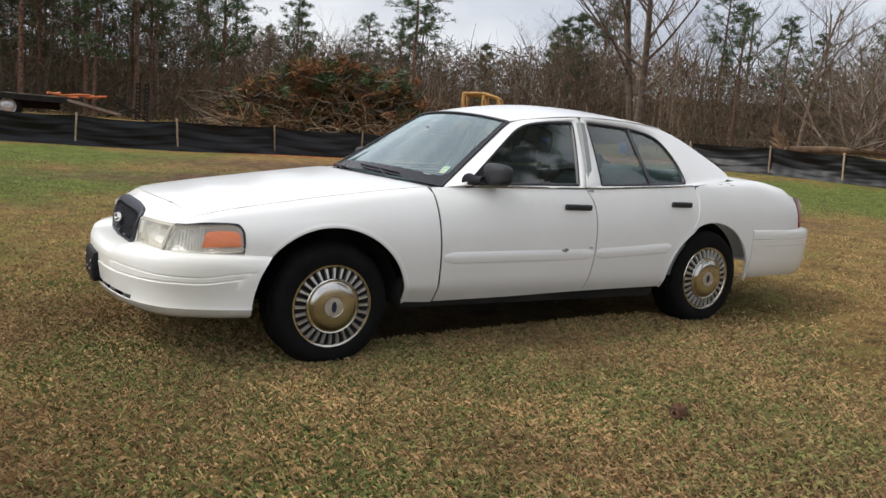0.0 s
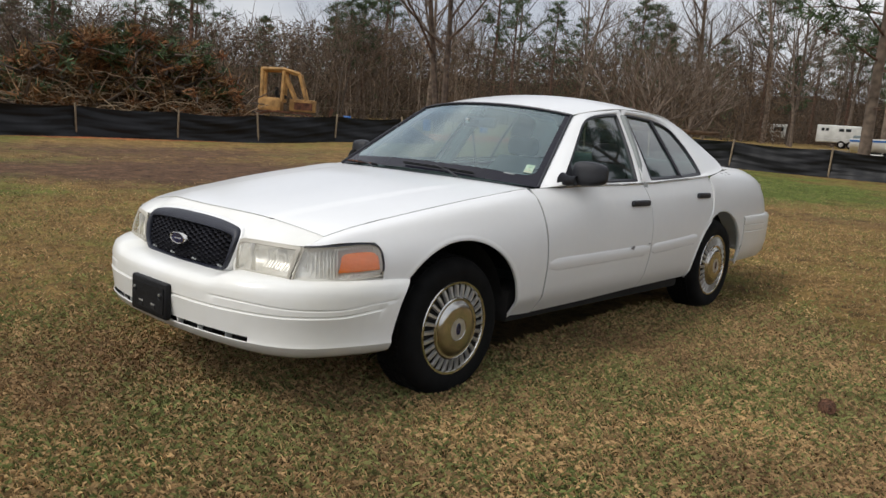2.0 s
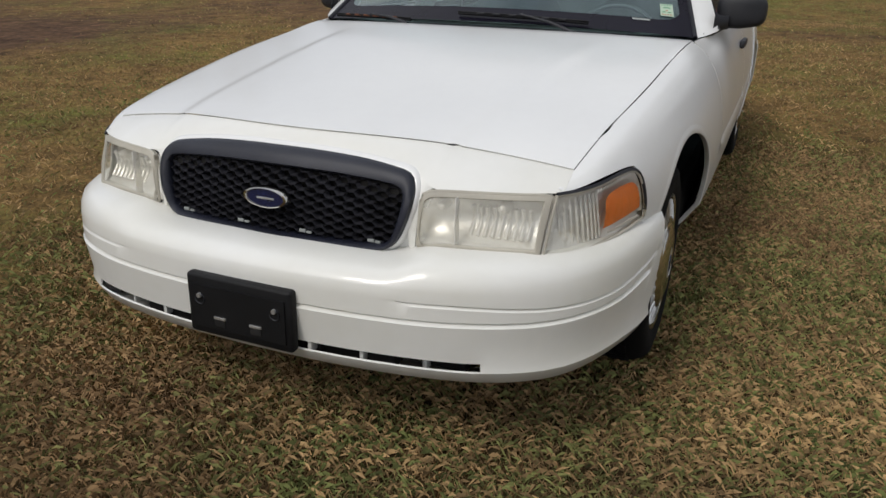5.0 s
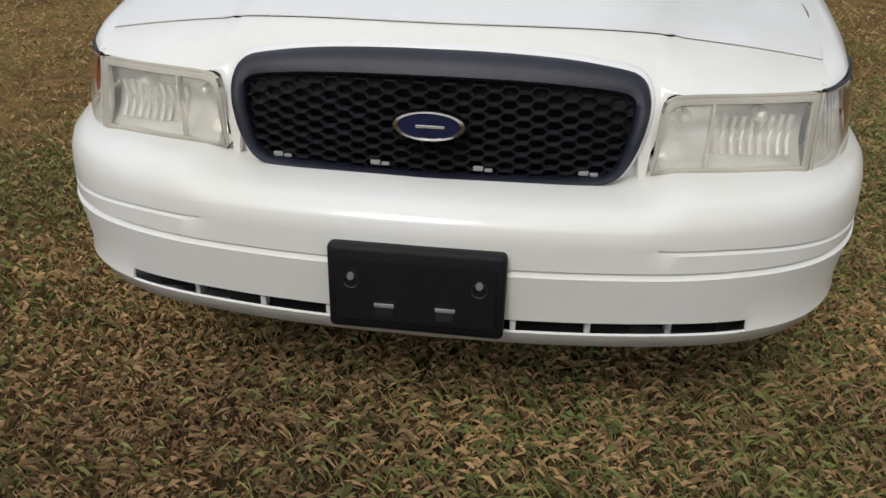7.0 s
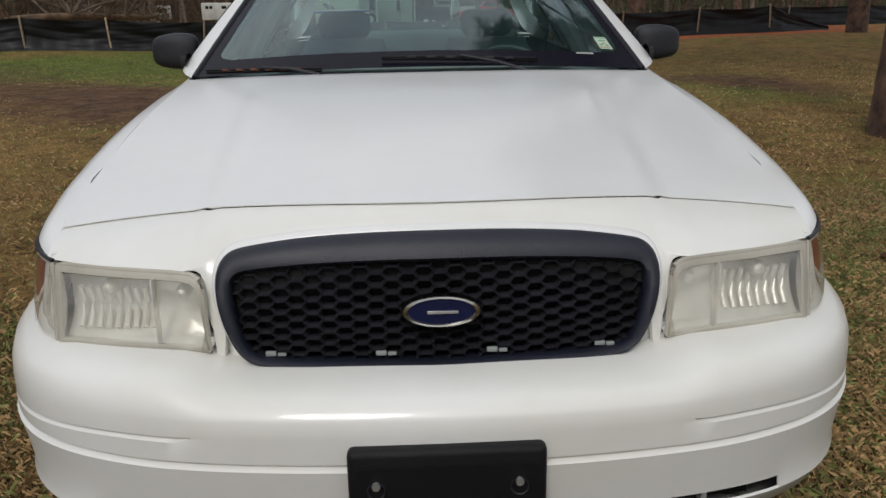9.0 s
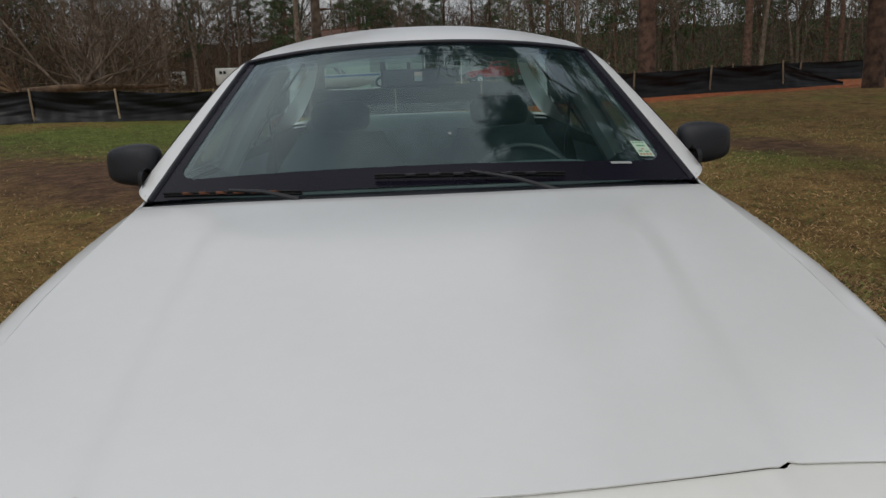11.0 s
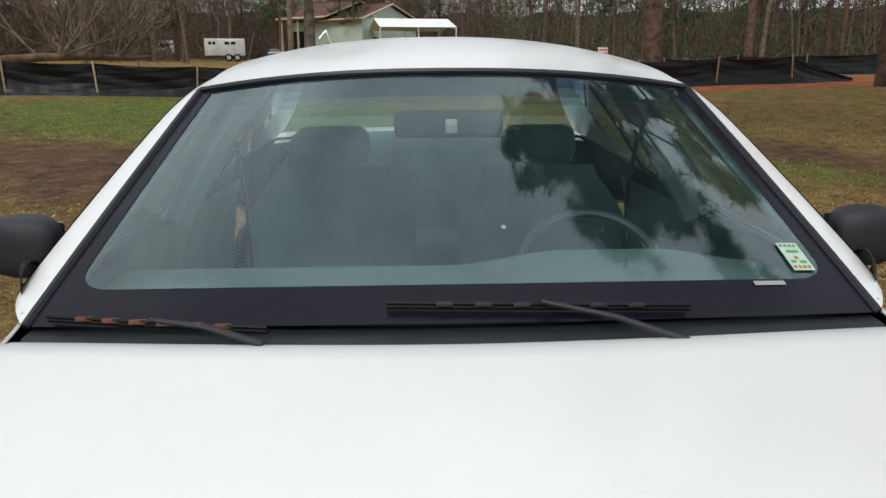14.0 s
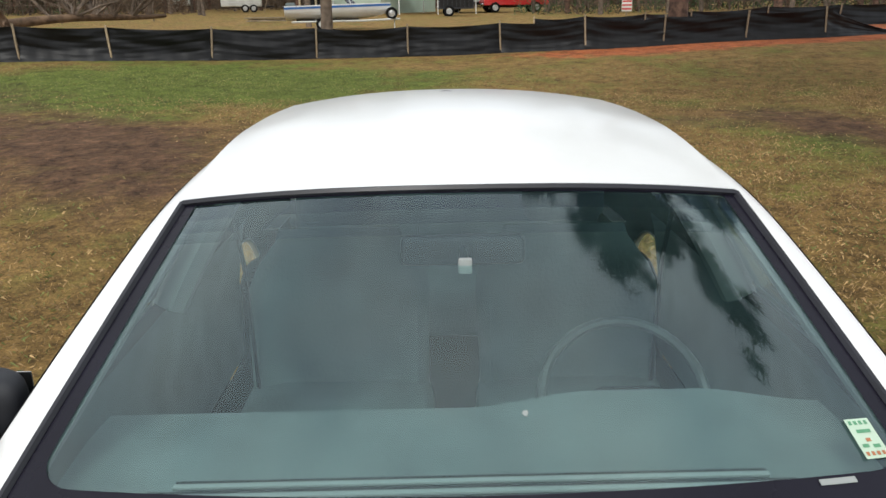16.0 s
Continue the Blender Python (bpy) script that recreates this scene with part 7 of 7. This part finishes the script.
# heap of cleared brush
def brush_heap():
    h = thing("brush_heap", "large heap of cut branches with brown and green foliage", "brush heap")
    r2 = random.Random(17)
    sticks, pale, dead, live = Shape(), Shape(), Shape(), Shape()

    def top(x):
        return 2.9 * max(0.06, 1 - ((x - 10.6) / (4.6 if x < 10.6 else 4.2)) ** 2) ** 0.7

    for k in range(520):
        x = r2.uniform(6.2, 14.4)
        y = 25.2 - 0.35 * (x - 10) + r2.gauss(0, 1.1)
        zz = ground_z(x, y) + top(x) * r2.random() ** 0.8
        d = Vector((r2.gauss(0, 1), r2.gauss(0, 0.8), r2.gauss(0.1, 0.45))).normalized() * r2.uniform(0.7, 2.2)
        m = Vector((x, y, zz)) + d * 0.5 + Vector((r2.uniform(-0.2, 0.2), r2.uniform(-0.2, 0.2), r2.uniform(-0.15, 0.2)))
        sticks.tube([(x, y, zz), m, Vector((x, y, zz)) + d], [r2.uniform(0.02, 0.07), 0.03, 0.008], 4, False)
    for k in range(640):
        x = r2.uniform(6.6, 13.9)
        y = 24.9 - 0.35 * (x - 10) + r2.gauss(0, 0.9)
        zz = ground_z(x, y) + top(x) * (0.35 + 0.75 * r2.random())
        tuft(dead if r2.random() < 0.62 else live, r2, (x, y, zz), r2.uniform(0.3, 0.6), 30, 0.03)
    for k in range(420):
        x = r2.uniform(6.2, 14.6)
        f = r2.random()
        y = 25.3 - 0.35 * (x - 10) - lerp(2.0, 0.9, f) + r2.gauss(0, 0.15)
        zz = ground_z(x, y) + top(x) * lerp(0.02, 0.62, f)
        d = Vector((r2.gauss(0, 1), r2.gauss(-0.1, 0.35), r2.gauss(0.05, 0.32))).normalized() * r2.uniform(0.5, 1.7)
        m = Vector((x, y, zz)) + d * 0.5 + Vector((0, -0.1, r2.uniform(0, 0.2)))
        pale.tube([(x, y, zz), m, Vector((x, y, zz)) + d], [r2.uniform(0.012, 0.032), 0.015, 0.006], 4, False)
        if k % 3 == 0:
            tuft(dead, r2, (x, y - 0.1, zz + 0.15), r2.uniform(0.25, 0.45), 24, 0.03)
    tagged(part("brushwood", sticks, GREY_BARK, h), kind="stuff")
    tagged(part("limb_tangle", pale, STAKE, h, "pale cut limbs at the foot"), kind="stuff")
    part("dead_foliage", dead, DEAD_LEAVES, h, "rust-brown dead foliage", smooth=0)
    part("green_foliage", live, NEEDLES, h, "still green pine foliage", smooth=0)
    core = []
    for i in range(20):
        x = lerp(6.4, 14.4, i / 19)
        core.append([(x, 25.6 - 0.35 * (x - 10) + a, ground_z(x, 25) - 0.1 + b * top(x) * 0.62) for a, b in ((-1.6, 0), (-0.8, 0.7), (0.2, 1.0), (1.2, 0.7), (2.0, 0))])
    part("packed_core", Shape().grid(core), TWIGS, h)
    return h


brush_heap()


# pine cone on the lawn
def pine_cone(x, y):
    s = Shape()
    for i in range(64):
        t = i / 63
        a = i * 2.39996
        r = 0.024 * math.sin(math.pi * (0.12 + 0.84 * t)) + 0.004
        c = Vector((lerp(-0.075, 0.075, t), math.cos(a) * r * 0.55, math.sin(a) * r * 0.55))
        o = Vector((0.35, math.cos(a), math.sin(a))).normalized()
        w = o.cross(Vector((1, 0, 0))).normalized() * 0.011
        tip = c + o * r * 0.75
        k = len(s.v)
        s.v += [tuple(c - w * 0.5), tuple(c + w * 0.5), tuple(tip + w), tuple(tip - w), tuple(tip + Vector((-0.006, 0, 0)) + o * 0.006)]
        s.f += [(k, k + 1, k + 2, k + 3), (k + 3, k + 2, k + 4)]
    ob = part("pine_cone", s, CONE_SCALE, solid=0.002, smooth=0)
    ob.matrix_world = pose(x, y, ground_z(x, y) + 0.040, 0, 8, 25)
    return tagged(ob, "open brown pine cone lying in the grass", "pine cone")


pine_cone(1.24, -2.18)

# ---- grass blades over the nearer lawn, and the thin far turf ----
def blade_material(name, a, c):
    return material(name, a, 0.8, vary=0.15, scale=0.9, bump_scale=3.0, island=0.62, second=c, spec=0.25)


STRAW_BLADE = blade_material("straw_blades", (0.48, 0.325, 0.155), (0.235, 0.145, 0.075))
GREEN_BLADE = blade_material("green_blades", (0.150, 0.180, 0.056), (0.265, 0.245, 0.095))


def patchy(x, y):
    return 0.46 + 0.7 * noise.noise((x * 0.9, y * 0.9, 7)) + 0.45 * noise.noise((x * 3.1, y * 3.1, 2)) + 0.25 * noise.noise((x * 9.0, y * 9.0, 5))


CELL = 0.04
FIELDS = np.array([[(patchy(x, y), fine_share(x, y), ground_z(x, y), *soil_zones(x, y)) for x in np.arange(-5.1, 17.2, CELL)] for y in np.arange(-8.1, 14.2, CELL)])


def field(k, x, y):
    """A field of the lawn at many places: 0 patchiness, 1 fine share, 2 height, 3 mud, 4 red, 5 green."""
    u, w = (x + 5.1) / CELL, (y + 8.1) / CELL
    i, j = u.astype(int), w.astype(int)
    u, w, f = u - i, w - j, FIELDS[:, :, k]
    return (f[j, i] * (1 - u) + f[j, i + 1] * u) * (1 - w) + (f[j + 1, i] * (1 - u) + f[j + 1, i + 1] * u) * w


def turf(seed, count, x0, x1, y0, y1, high, wide, name, label, mat, green, fine, lie=1.0):
    """Bent blades of grass scattered over a stretch of lawn; coarser ones take over where the fine ones thin out."""
    r2 = np.random.RandomState(seed)
    x, y, q = r2.uniform(x0, x1, count), r2.uniform(y0, y1, count), r2.rand(count)
    share = field(1, x, y)
    q = q / np.maximum(share if fine else (1 - share) / (1 + 0.05 * np.hypot(x, y)), 1e-6)
    p, mud, red, lush = (field(k, x, y) for k in (0, 3, 4, 5))
    if green:
        ok = q < (1.03 - 0.95 * p + lush) * (1 - mud) ** 2 * (1 - red)
    else:
        ok = q < (0.30 + 0.95 * p) * (1 - mud) ** 2.5 * (1 - red) * (1 - 0.7 * lush)
    ok &= ~((x > 0.1) & (x < 3.6) & (np.abs(y) < 0.55))
    x, y = x[ok], y[ok]
    n = len(x)
    z = field(2, x, y)
    a = r2.uniform(0, 6.283, n)
    h = high * r2.uniform(0.35, 1.0, n)
    out = lie * high * r2.uniform(0.3, 1.7, n)
    dx, dy = np.cos(a), np.sin(a)
    b = r2.uniform(0, 6.283, n)
    ww = wide * r2.uniform(0.5, 1.3, n)
    wx, wy = np.cos(b) * ww, np.sin(b) * ww
    v = np.empty((n, 4, 3))
    v[:, 0] = np.stack([x - wx, y - wy, z - 0.004], 1)
    v[:, 1] = np.stack([x + wx, y + wy, z - 0.004], 1)
    v[:, 2] = np.stack([x + dx * out * 0.6 + wx * 0.8, y + dy * out * 0.6 + wy * 0.8, z + h * 0.85], 1)
    v[:, 3] = np.stack([x + dx * out, y + dy * out, z + h * r2.uniform(0.6, 1.1, n)], 1)
    s = Shape()
    s.v = v.reshape(-1, 3).tolist()
    s.f = [(i, i + 1, i + 2, i + 3) for i in range(0, 4 * n, 4)]
    return tagged(part(name, s, mat, smooth=0), label, "grass", kind="stuff")


turf(1, 800000, -4.5, 3.7, -5.2, 2.7, 0.034, 0.00090, "straw_grass", "short straw-coloured winter grass", STRAW_BLADE, False, True)
turf(2, 370000, -4.5, 3.7, -5.2, 2.7, 0.036, 0.00090, "green_grass", "short green grass blades among straw", GREEN_BLADE, True, True)
turf(3, 330000, -5, 13, -8, 12, 0.028, 0.0024, "straw_grass", "thin straw-coloured winter grass", STRAW_BLADE, False, False)
turf(4, 230000, -5, 17, -8, 14, 0.030, 0.0026, "green_grass", "thin green winter grass", GREEN_BLADE, True, False)
